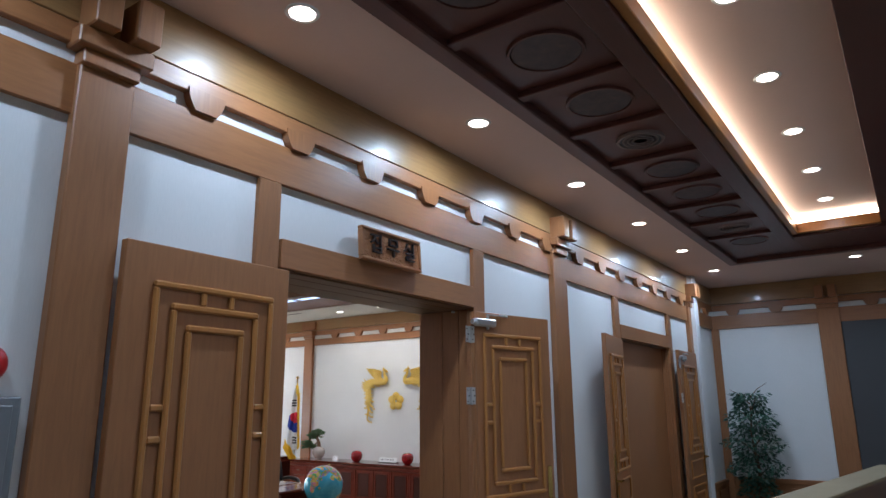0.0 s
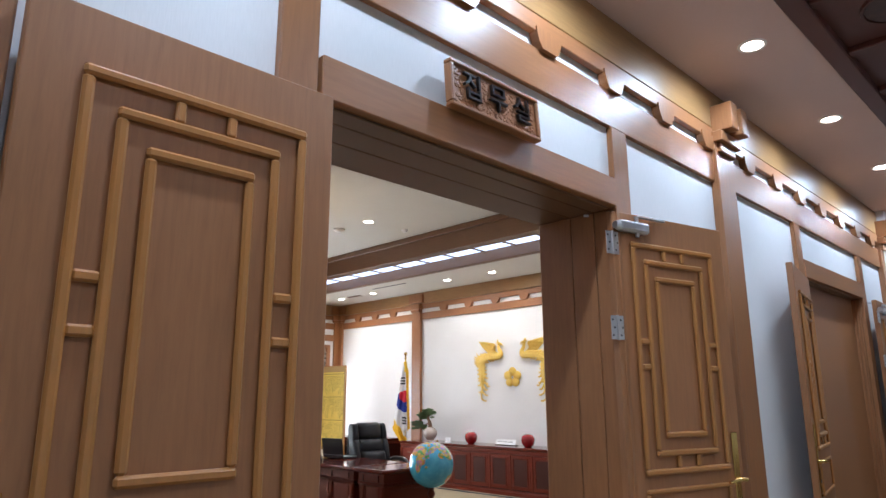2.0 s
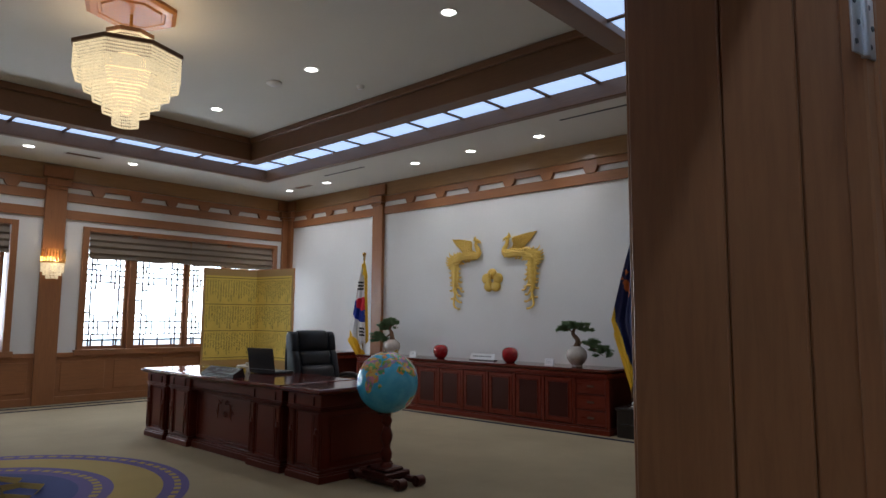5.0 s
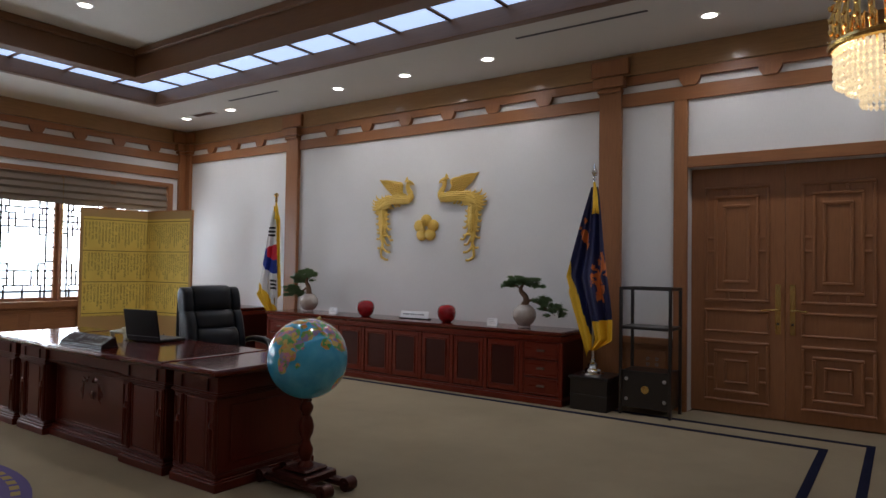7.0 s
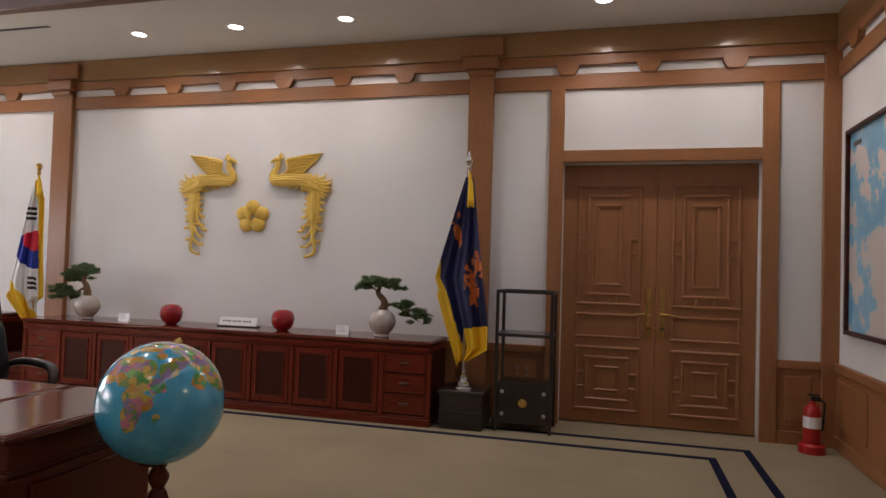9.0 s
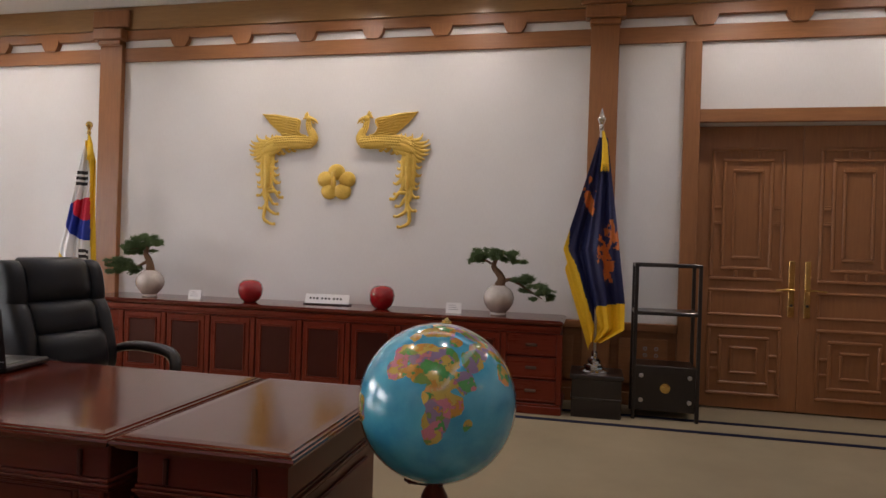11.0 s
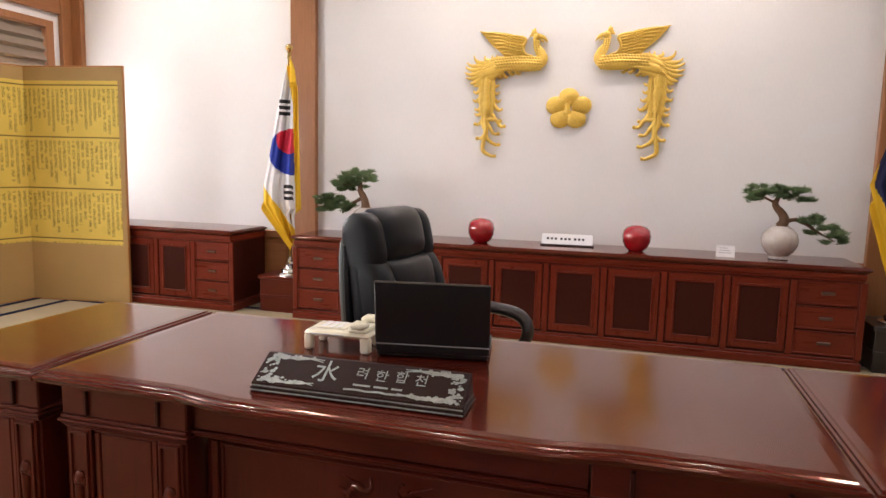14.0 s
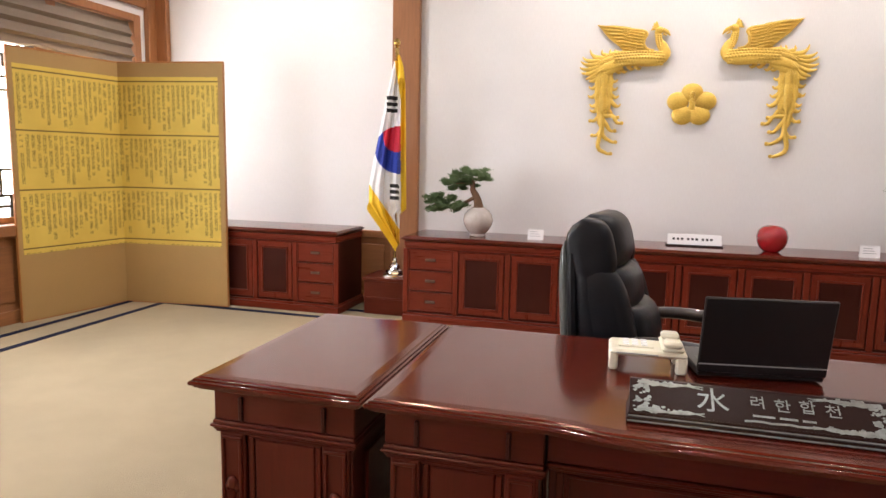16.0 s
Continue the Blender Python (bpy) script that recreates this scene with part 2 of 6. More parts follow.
def globe_paint():
    """Ocean with land that is a union of caps, tinted country by country."""
    g = Graph("globe_print", 0.16, coat=0.9)
    v = g.coords()
    unit = g.node("ShaderNodeVectorMath", Vector=v)
    unit.operation = "NORMALIZE"
    n = g.node("ShaderNodeTexNoise", Vector=unit.outputs[0], Scale=6.5, Detail=6.0)
    wob = g.math("MULTIPLY", g.math("SUBTRACT", n.outputs["Fac"], 0.5), 0.16)
    caps = [(24, -6, 9), (14, -8, 8.5), (26, 10, 10), (14, 10, 10), (22, 26, 11), (9, 26, 11), (8, 40, 8), (-4, 24, 11), (-8, 32, 9), (-18, 24, 10), (-28, 23, 7), (-19, 46.5, 3.4), (-5, -62, 13), (-12, -48, 10), (-26, -58, 9), (-42, -69, 6),
            (42, -4, 5), (48, 6, 6), (52, 22, 9), (62, 18, 7), (39, 34, 5), (25, 46, 9), (34, 55, 8), (62, 65, 18), (45, 80, 16), (34, 105, 18), (21, 78, 8), (62, 120, 18), (-25, 134, 13), (48, -98, 21), (73, -42, 10)]
    land = None
    for lat, lon, r in caps:
        a, o = radians(lat), radians(lon)
        d = g.node("ShaderNodeVectorMath")
        d.operation = "DISTANCE"
        g.put(d.inputs[0], unit.outputs[0])
        d.inputs[1].default_value = (math.cos(a) * math.cos(o), math.cos(a) * math.sin(o), math.sin(a))
        f = g.math("SUBTRACT", 2 * math.sin(radians(r) / 2), d.outputs["Value"])
        land = f if land is None else g.math("MAXIMUM", land, f)
    land = g.math("GREATER_THAN", g.math("ADD", land, wob), 0.0)
    warp = g.mix(0.3, unit.outputs[0], n.outputs["Color"])
    vor = g.node("ShaderNodeTexVoronoi", Vector=warp, Scale=11.0)
    pick = g.node("ShaderNodeSeparateColor", Color=vor.outputs["Color"]).outputs[0]
    tint = g.t.nodes.new("ShaderNodeValToRGB")
    g.put(tint.inputs[0], pick)
    tint.color_ramp.interpolation = "CONSTANT"
    e = tint.color_ramp.elements
    cs = [(0.62, 0.30, 0.05), (0.08, 0.36, 0.10), (0.62, 0.22, 0.28), (0.60, 0.44, 0.10), (0.30, 0.22, 0.36), (0.20, 0.34, 0.08)]
    while len(e) < len(cs):
        e.new(0.5)
    for i, (el, c) in enumerate(zip(e, cs)):
        el.position, el.color = i / len(cs), (*c, 1)
    edge = g.node("ShaderNodeTexVoronoi", Vector=warp, Scale=11.0)
    edge.feature = "DISTANCE_TO_EDGE"
    border = g.math("LESS_THAN", edge.outputs["Distance"], 0.012)
    sea = g.ramp(g.noise(unit.outputs[0], 2.5, 4), [(0.35, (0.04, 0.36, 0.58)), (0.65, (0.09, 0.50, 0.68))])
    ground = g.mix(g.math("MULTIPLY", border, 0.5), tint.outputs[0], (0.2, 0.1, 0.1))
    g.colour(g.mix(land, sea, ground))
    return g.mat


GLOBE = globe_paint()


def map_paint():
    g = Graph("wall_map_print", 0.25, coat=0.4)
    n = g.noise(g.coords(), 2.2, 6, 0.6)
    g.colour(g.ramp(n, [(0.42, (0.16, 0.42, 0.62)), (0.5, (0.25, 0.5, 0.66)), (0.52, (0.62, 0.58, 0.54)), (0.7, (0.66, 0.55, 0.52))]))
    return g.mat


MAP_PRINT = map_paint()


def medallion_paint():
    g = Graph("painted_medallion", 0.5)
    v = g.coords()
    n = g.noise(v, 14, 4)
    g.colour(g.ramp(n, [(0.35, (0.045, 0.03, 0.035)), (0.6, (0.075, 0.045, 0.045)), (0.75, (0.11, 0.06, 0.05))]))
    return g.mat


MEDALLION = medallion_paint()

# ---- building helpers ----


def cbox(bm, lo, hi, c=0.003):
    """A box with chamfered edges."""
    c = min(c, *((hi[i] - lo[i]) * 0.45 for i in range(3)))
    v = {}
    for a in range(3):
        b, d = (a + 1) % 3, (a + 2) % 3
        for s in (0, 1):
            for p in (0, 1):
                for q in (0, 1):
                    co = [0, 0, 0]
                    co[a] = (lo, hi)[s][a]
                    co[b] = hi[b] - c if p else lo[b] + c
                    co[d] = hi[d] - c if q else lo[d] + c
                    v[a, s, p, q] = bm.verts.new(co)
    for a in range(3):
        for s in (0, 1):
            f = [v[a, s, 0, 0], v[a, s, 1, 0], v[a, s, 1, 1], v[a, s, 0, 1]]
            bm.faces.new(f if s else f[::-1])
    for a in range(3):
        b = (a + 1) % 3
        for s in (0, 1):
            for t in (0, 1):
                f = [v[a, s, t, 0], v[a, s, t, 1], v[b, t, 1, s], v[b, t, 0, s]]
                bm.faces.new(f[::-1] if s == t else f)
    for x in (0, 1):
        for y in (0, 1):
            for z in (0, 1):
                f = [v[0, x, y, z], v[1, y, z, x], v[2, z, x, y]]
                bm.faces.new(f if (x + y + z) % 2 else f[::-1])


def boxes(*rows, c=0.003):
    bm = bmesh.new()
    for x0, x1, y0, y1, z0, z1 in rows:
        cbox(bm, (x0, y0, z0), (x1, y1, z1), c)
    return bm


def curvy(pts, radii, sub):
    """Points and radii with a smooth curve between them."""
    pts = [Vector(p) for p in pts]
    rs = radii if isinstance(radii, (list, tuple)) else [radii] * len(pts)
    if sub < 2 or len(pts) < 3:
        return pts, list(rs)
    out, orad = [], []
    for i in range(len(pts) - 1):
        a, b, c, d = pts[max(i - 1, 0)], pts[i], pts[i + 1], pts[min(i + 2, len(pts) - 1)]
        for k in range(sub):
            t = k / sub
            out.append(0.5 * (2 * b + (c - a) * t + (2 * a - 5 * b + 4 * c - d) * t * t + (3 * b - a - 3 * c + d) * t ** 3))
            s = t * t * (3 - 2 * t)
            orad.append(rs[i] * (1 - s) + rs[i + 1] * s)
    return out + [pts[-1]], orad + [rs[-1]]


def tube(bm, pts, radii, n=8, flat=1.0, sub=1, face=None):
    """A tube along points, with a radius at each; flat squashes it along the direction face, or across its second side."""
    pts, radii = curvy(pts, radii, sub)
    rings, side = [], None
    for i, p in enumerate(pts):
        d = (pts[min(i + 1, len(pts) - 1)] - pts[max(i - 1, 0)]).normalized()
        if side is None:
            side = d.cross(Vector(face)).normalized() if face else d.orthogonal().normalized()
        if face:
            side = d.cross(Vector(face)).normalized()
        side = (side - d * side.dot(d)).normalized()
        up = d.cross(side)
        r = radii[i] if isinstance(radii, (list, tuple)) else radii
        rings.append([bm.verts.new(p + r * (math.cos(k * math.tau / n) * side + flat * math.sin(k * math.tau / n) * up)) for k in range(n)])
    for a, b in zip(rings, rings[1:]):
        for k in range(n):
            bm.faces.new([a[k], a[(k + 1) % n], b[(k + 1) % n], b[k]])
    bm.faces.new(rings[0][::-1]), bm.faces.new(rings[-1])
    return bm


def lathe(bm, profile, n=24, at=(0, 0, 0)):
    rings = [[bm.verts.new((at[0] + r * math.cos(k * math.tau / n), at[1] + r * math.sin(k * math.tau / n), at[2] + z)) for k in range(n)] for r, z in profile]
    for a, b in zip(rings, rings[1:]):
        for k in range(n):
            bm.faces.new([a[k], a[(k + 1) % n], b[(k + 1) % n], b[k]])
    bm.faces.new(rings[0][::-1]), bm.faces.new(rings[-1])
    return bm


def ball(bm, at, r, seg=16, squash=(1, 1, 1)):
    """A ball, or an egg where squash says so."""
    n, rows = seg, max(3, seg // 2)
    x, y, z = (r * k for k in squash)
    top, low = bm.verts.new((at[0], at[1], at[2] + z)), bm.verts.new((at[0], at[1], at[2] - z))
    rings = []
    for i in range(1, rows):
        p = math.pi * i / rows
        rings.append([bm.verts.new((at[0] + x * math.sin(p) * math.cos(k * math.tau / n), at[1] + y * math.sin(p) * math.sin(k * math.tau / n), at[2] + z * math.cos(p))) for k in range(n)])
    for k in range(n):
        j = (k + 1) % n
        bm.faces.new([top, rings[0][k], rings[0][j]])
        bm.faces.new([low, rings[-1][j], rings[-1][k]])
        for u, v in zip(rings, rings[1:]):
            bm.faces.new([u[k], v[k], v[j], u[j]])
    return bm


def prism(bm, outline, y0, y1):
    """A plate: an outline in x and z, from y0 to y1."""
    a = [bm.verts.new((x, y0, z)) for x, z in outline]
    b = [bm.verts.new((x, y1, z)) for x, z in outline]
    bm.faces.new(a), bm.faces.new(b[::-1])
    for i in range(len(a)):
        j = (i + 1) % len(a)
        bm.faces.new([a[j], a[i], b[i], b[j]])
    return bm


def mesh_of(name, bm, material, smooth=False, normals=True):
    if normals:
        bmesh.ops.recalc_face_normals(bm, faces=bm.faces)
    me = bpy.data.meshes.new(name)
    bm.to_mesh(me)
    bm.free()
    for m in material if isinstance(material, (list, tuple)) else [material]:
        me.materials.append(m)
    if smooth:
        me.shade_smooth()
        me.set_sharp_from_angle(angle=radians(42))
    return me


def part(name, bm, material, parent, label="", smooth=False, m=None):
    ob = new(name, mesh_of(name, bm, material, smooth))
    ob.parent = parent
    if m is not None:
        ob.matrix_basis = m
    return tagged(ob, label)


def share(ob, name, parent, m):
    """Another object on the same mesh, under parent."""
    o = new(name, ob.data)
    o.parent, o.matrix_basis = parent, m
    return o


def thing(name, label, category, m, group="", kind=""):
    ob = new(name)
    ob.empty_display_size = 0.1
    ob.matrix_basis = m
    return tagged(ob, label, category, group, kind)


def solid(name, bm, material, label, category, m, group="", kind="", smooth=False):
    ob = new(name, mesh_of(name, bm, material, smooth))
    ob.matrix_basis = m
    return tagged(ob, label, category, group, kind)


def setting(name, bm, material, label, m=None):
    ob = new(name, mesh_of(name, bm, material))
    if m is not None:
        ob.matrix_basis = m
    return tagged(ob, label, kind="structure")

# ---- structure ----
NORTH, WEST, EAST, SOUTH, HALL_W, HALL_N, HALL_E, HALL_S = 10.57, -12.6, -1.89, 0.0, -1.72, 12.0, 2.9, -3.2
SOFFIT, TRAY, HALL_SOFFIT, HALL_TRAY = 3.64, 4.06, 3.70, 3.96
DOOR_S, DOOR_N, DOOR_H = 2.62, 4.53, 2.53
AT_N, AT_W, AT_E = pose(0, NORTH, 0, 0, 0, 180), pose(WEST, 0, 0, 0, 0, -90), pose(EAST, 0, 0, 0, 0, 90)
AT_S, AT_HW, AT_HN = pose(0, SOUTH, 0), pose(HALL_W, 0, 0, 0, 0, -90), pose(0, HALL_N, 0, 0, 0, 180)


def wall_slab(u0, u1, height, thick, opens=()):
    """A wall from u0 to u1, face at y = 0 and body behind it, with openings (u0, u1, z0, z1) cut through."""
    us = sorted({u0, u1, *(o[0] for o in opens), *(o[1] for o in opens)})
    rows = []
    for a, b in zip(us, us[1:]):
        cuts = sorted((o[2], o[3]) for o in opens if o[0] <= a and o[1] >= b)
        z = 0.0
        for lo, hi in cuts:
            if lo > z:
                rows.append((a, b, -thick, 0, z, lo))
            z = hi
        if z < height:
            rows.append((a, b, -thick, 0, z, height))
    return boxes(*rows, c=0.0005)


def trims(wall, rows, name, material, label="", c=0.004):
    """One part of a wall for each row (u0, u1, proud, z0, z1)."""
    for u0, u1, proud, z0, z1 in rows:
        part(name, boxes((u0, u1, 0.0, proud, z0, z1), c=c), material, wall, label)


def bracket_mesh():
    """A small curved bracket block between beam and rail: wide above, narrow below."""
    half = [(0.105, 0.11), (0.10, 0.07), (0.085, 0.035), (0.06, 0.0)]
    bm = prism(bmesh.new(), [(x, z) for x, z in half] + [(-x, z) for x, z in half[::-1]], 0.0, 0.052)
    return mesh_of("bracket", bm, OAK)


BRACKET = bracket_mesh()


def entablature(wall, u0, u1, top, pillars, brackets, low=3.08, hall=False):
    """Beam, white strip with brackets, rail and frieze along the head of a wall, and the heads of its pillars."""
    trims(wall, [(u0, u1, 0.03, low, 3.22)], "beam", OAK_H)
    trims(wall, [(u0, u1, 0.045, 3.30, 3.395)], "rail", OAK_H)
    trims(wall, [(u0, u1, 0.04, 3.403, top - 0.003)], "frieze", OAK_GLOSS)
    for u in brackets:
        o = new("bracket", BRACKET)
        o.parent, o.matrix_basis = wall, pose(u, 0.002, 3.212)
    for a, b in pillars:
        part("pillar", boxes((a, b, 0.0, 0.06, 0.0, 3.30), c=0.006), OAK, wall)
        m = (a + b) / 2
        if hall:
            part("capital", boxes((m - 0.165, m + 0.165, 0.0, 0.12, 3.28, 3.36), (m - 0.125, m + 0.125, 0.0, 0.09, 3.21, 3.28), c=0.006), OAK, wall)
            for s in (-0.15, 0.03):
                part("capital_block", boxes((m + s, m + s + 0.11, 0.0, 0.19, 3.36, 3.56), c=0.006), OAK, wall)
        else:
            part("capital", boxes((m - 0.17, m + 0.17, 0.0, 0.13, 3.29, 3.40), (m - 0.13, m + 0.13, 0.0, 0.10, 3.24, 3.29), (m - 0.21, m + 0.21, 0.0, 0.085, 3.42, 3.60), c=0.01), OAK, wall)


# floors
floor = setting("floor", boxes((WEST - 0.3, HALL_E + 0.3, HALL_S - 0.3, HALL_N + 0.3, -0.12, 0.0)), CARPET, "beige wall-to-wall carpet")


def border(x0, x1, y0, y1, w):
    return boxes((x0, x1, y1 - w, y1, 0.0, 0.005), (x0, x1, y0, y0 + w, 0.0, 0.005), (x0, x0 + w, y0 + w, y1 - w, 0.0, 0.005), (x1 - w, x1, y0 + w, y1 - w, 0.0, 0.005), c=0.001)


part("carpet_border", border(-12.03, -2.92, 0.78, 9.84, 0.06), NAVY_CARPET, floor, "inner navy border line in carpet")
part("carpet_border", border(-12.35, -2.62, 0.44, 10.18, 0.06), NAVY_CARPET, floor, "outer navy border line in carpet")


def ring(r0, r1, z, n=96, step=1, gap=0.0):
    bm = bmesh.new()
    for k in range(0, n, step):
        a, b = k * math.tau / n, (k + step * (1 - gap)) * math.tau / n
        sub = 4 if step > 1 else 1
        for i in range(sub):
            p, q = a + (b - a) * i / sub, a + (b - a) * (i + 1) / sub
            f = [(r0, p), (r1, p), (r1, q), (r0, q)] if r0 > 0 else [(r1, p), (r1, q), (0, 0)]
            bm.faces.new([bm.verts.new((r * math.cos(t), r * math.sin(t), z)) for r, t in f])
    return bm


emblem = solid("carpet_emblem", ring(0.0, 1.66, 0.004), PURPLE_CARPET, "round purple and ochre emblem woven into beige carpet", "carpet emblem", pose(-7.28, 4.16, 0), kind="structure")
part("ring", ring(1.55, 1.60, 0.0055, 160, 2, 0.35), OCHRE_CARPET, emblem)
part("ring", ring(1.12, 1.47, 0.006), OCHRE_CARPET, emblem)
part("ring", ring(0.98, 1.04, 0.0055, 120, 2, 0.35), OCHRE_CARPET, emblem)
part("centre", ring(0.0, 0.88, 0.006), BLUE_CARPET, emblem)
for k in range(9):
    t, r = k * math.tau / 9, 0.5
    part("woven_motif", tube(bmesh.new(), [(r * math.cos(t) + 0.17 * math.cos(a), r * math.sin(t) + 0.13 * math.sin(a), 0.0055) for a in (0.4, 1.5, 2.8, 4.0, 5.2)], [0.03, 0.05, 0.04, 0.05, 0.02], 6, 0.04), OCHRE_CARPET, emblem)

# office, north wall
wall_n = setting("wall_north", wall_slab(1.6, 12.9, 4.3, 0.2, [(2.49, 4.18, 0.0, 2.40)]), PAPER, "white papered wall with oak framing", AT_N)
entablature(wall_n, 1.89, 12.6, SOFFIT, [(4.85, 5.09), (9.74, 10.0), (12.42, 12.6)], [2.72, 3.44, 4.16, 5.75, 6.42, 7.07, 7.74, 8.41, 9.09, 10.62, 11.24, 11.85])
trims(wall_n, [(4.18, 4.31, 0.05, 0.0, 3.08), (2.36, 2.49, 0.05, 0.0, 3.08), (1.89, 2.02, 0.05, 0.0, 3.30)], "post", OAK)
trims(wall_n, [(2.49, 4.18, 0.045, 2.40, 2.51)], "door_head", OAK_H)


def wainscot(wall, u0, u1, top=0.70, base=0.02, z0=0.0):
    """Oak panelling along the foot of a wall: a board, a cap rail, a skirting and raised panels."""
    part("wainscot", boxes((u0, u1, 0.0, base, z0, top)), OAK_H, wall)
    part("cap_rail", boxes((u0, u1, base, base + 0.022, top - 0.07, top), c=0.006), OAK_H, wall)
    part("skirting", boxes((u0, u1, base, base + 0.022, z0, z0 + 0.11), c=0.006), OAK_H, wall)
    n = max(1, round((u1 - u0) / 0.8))
    w = (u1 - u0) / n
    for i in range(n):
        a, b = u0 + i * w + 0.07, u0 + (i + 1) * w - 0.07
        if b - a > 0.12:
            part("wainscot_panel", boxes((a, b, base, base + 0.012, z0 + 0.18, top - 0.13), c=0.008), OAK_H, wall)


wainscot(wall_n, 2.02, 2.36)
wainscot(wall_n, 4.31, 4.85)
wainscot(wall_n, 5.09, 9.74)
wainscot(wall_n, 10.0, 12.42)

# office, west wall with two wide windows
WIN = [(6.77, 10.30), (2.30, 5.88)]
Z0, Z1 = 0.78, 2.72
wall_w = setting("wall_west", wall_slab(-10.57, 0.2, 4.3, 0.25, [(-b, -a, Z0, Z1) for a, b in WIN]), PAPER, "white papered wall with oak framing and windows", AT_W)
entablature(wall_w, -10.57, 0.0, SOFFIT, [(-6.50, -6.20), (-10.57, -10.40), (-2.05, -1.75)], [-9.95, -9.35, -8.75, -8.15, -7.55, -6.95, -5.75, -5.15, -4.55, -3.95, -3.35, -2.75])
trims(wall_w, [(-10.40, -6.50, 0.04, 2.81, 2.95), (-6.20, -2.05, 0.04, 2.81, 2.95)], "window_head_rail", OAK_H)
wainscot(wall_w, -10.40, -6.50, 0.76)
wainscot(wall_w, -6.20, -2.05, 0.76)
wainscot(wall_w, -1.75, 0.0, 0.76)


def lattice(bm, u0, u1, z0, z1, y):
    """The thin bars of a traditional window: nested squares joined by short bars, at the edges of the pane."""
    w, h, t = u1 - u0, z1 - z0, 0.0125

    def bar(a, b, p, q):
        if a > b:
            a, b = b, a
        if p > q:
            p, q = q, p
        cbox(bm, (u0 + a * w - t, y - 0.008, z0 + p * h - t), (u0 + b * w + t, y + 0.008, z0 + q * h + t), 0.001)

    for u in (0.13, 0.87):
        bar(u, u, 0, 1)
    for z in (0.30, 0.42, 0.54, 0.80, 0.90):
        bar(0, 0.13, z, z), bar(0.87, 1, z, z)
    for z in (0.05, 0.10, 0.22, 0.58, 0.64, 0.74):
        bar(0.0, 1.0, z, z)
    for z in (0.16, 0.69):
        bar(0.0, 0.36, z, z), bar(0.64, 1.0, z, z)
    for u in (0.25, 0.36, 0.64, 0.75):
        bar(u, u, 0.10, 0.22), bar(u, u, 0.58, 0.69)
    for u in (0.20, 0.50, 0.80):
        bar(u, u, 0.0, 0.10), bar(u, u, 0.69, 0.74)
    for a, b in ((0.13, 0.25), (0.75, 0.87)):
        bar(a, b, 0.28, 0.28), bar(a, b, 0.52, 0.52), bar(a, b, 0.82, 0.82)
    bar(0.25, 0.25, 0.22, 0.28), bar(0.75, 0.75, 0.22, 0.28), bar(0.25, 0.25, 0.52, 0.58), bar(0.75, 0.75, 0.52, 0.58)
    bar(0.25, 0.25, 0.74, 0.82), bar(0.75, 0.75, 0.74, 0.82), bar(0.13, 0.87, 0.95, 0.95)



def office_window(name, y0, y1, panes, at_high):
    """A wide window: frame, mullions, sill, panes with lattice, and a gathered blind in the head."""
    w = setting(name, boxes((-y1, -y1 + 0.09, -0.2, 0.05, Z0, Z1), (-y0 - 0.09, -y0, -0.2, 0.05, Z0, Z1), (-y1 + 0.09, -y0 - 0.09, -0.2, 0.05, Z1 - 0.07, Z1), c=0.004), OAK, "oak framed window with lattice panes and gathered blind", AT_W)
    part("window_sill", boxes((-y1 - 0.04, -y0 + 0.04, -0.2, 0.075, Z0 - 0.07, Z0 + 0.02), c=0.006), OAK_H, w)
    for a, b in panes:
        fr = part("window_frame", boxes((-b - 0.05, -b, -0.14, -0.07, Z0 + 0.02, Z1 - 0.07), (-a, -a + 0.05, -0.14, -0.07, Z0 + 0.02, Z1 - 0.07), (-b, -a, -0.14, -0.07, Z0 + 0.02, Z0 + 0.07), (-b, -a, -0.14, -0.07, Z1 - 0.12, Z1 - 0.07), c=0.004), OAK, w)
        bm = bmesh.new()
        lattice(bm, -b, -a, Z0 + 0.07, Z1 - 0.12, -0.10)
        part("lattice", bm, EBONY, fr)
        p = part("pane", boxes((-b, -a, -0.128, -0.122, Z0 + 0.07, Z1 - 0.12), c=0.001), GLASS, fr)
        p.visible_shadow = False
    rows = sorted(panes)
    for (a, b), (c, d) in zip(rows, rows[1:]):
        if c - b > 0.1:
            part("mullion", boxes((-c + 0.05, -b - 0.05, -0.2, 0.0, Z0 + 0.02, Z1 - 0.07), c=0.006), OAK, w)
    bm = bmesh.new()
    n, length = 28, y1 - y0 - 0.2
    cols = []
    for i in range(n + 1):
        u = -y1 + 0.1 + length * i / n
        sag = 0.02 * math.sin(i * 0.9) + 0.012 * math.sin(i * 2.3)
        prof = [(0.02, Z1 - 0.075), (0.035, Z1 - 0.14), (0.065, Z1 - 0.19), (0.035, Z1 - 0.22), (0.075, Z1 - 0.29), (0.04, Z1 - 0.32), (0.085, Z1 - 0.40), (0.045, Z1 - 0.42), (0.06, Z1 - 0.485 + 0.5 * sag), (0.02, Z1 - 0.495 + 0.5 * sag)]
        cols.append([bm.verts.new((u, y - 0.03, z)) for y, z in prof])
    for a, b in zip(cols, cols[1:]):
        for j in range(len(a) - 1):
            bm.faces.new([a[j], b[j], b[j + 1], a[j + 1]])
    part("blind", bm, SHADE_CLOTH, w, "brown gathered fabric blind", True)
    for u in at_high:
        part("blind_cord", tube(bmesh.new(), [(-u, 0.03, Z1 - 0.1), (-u, 0.032, Z1 - 1.0)], 0.004, 6), BRASS, w)
    return w


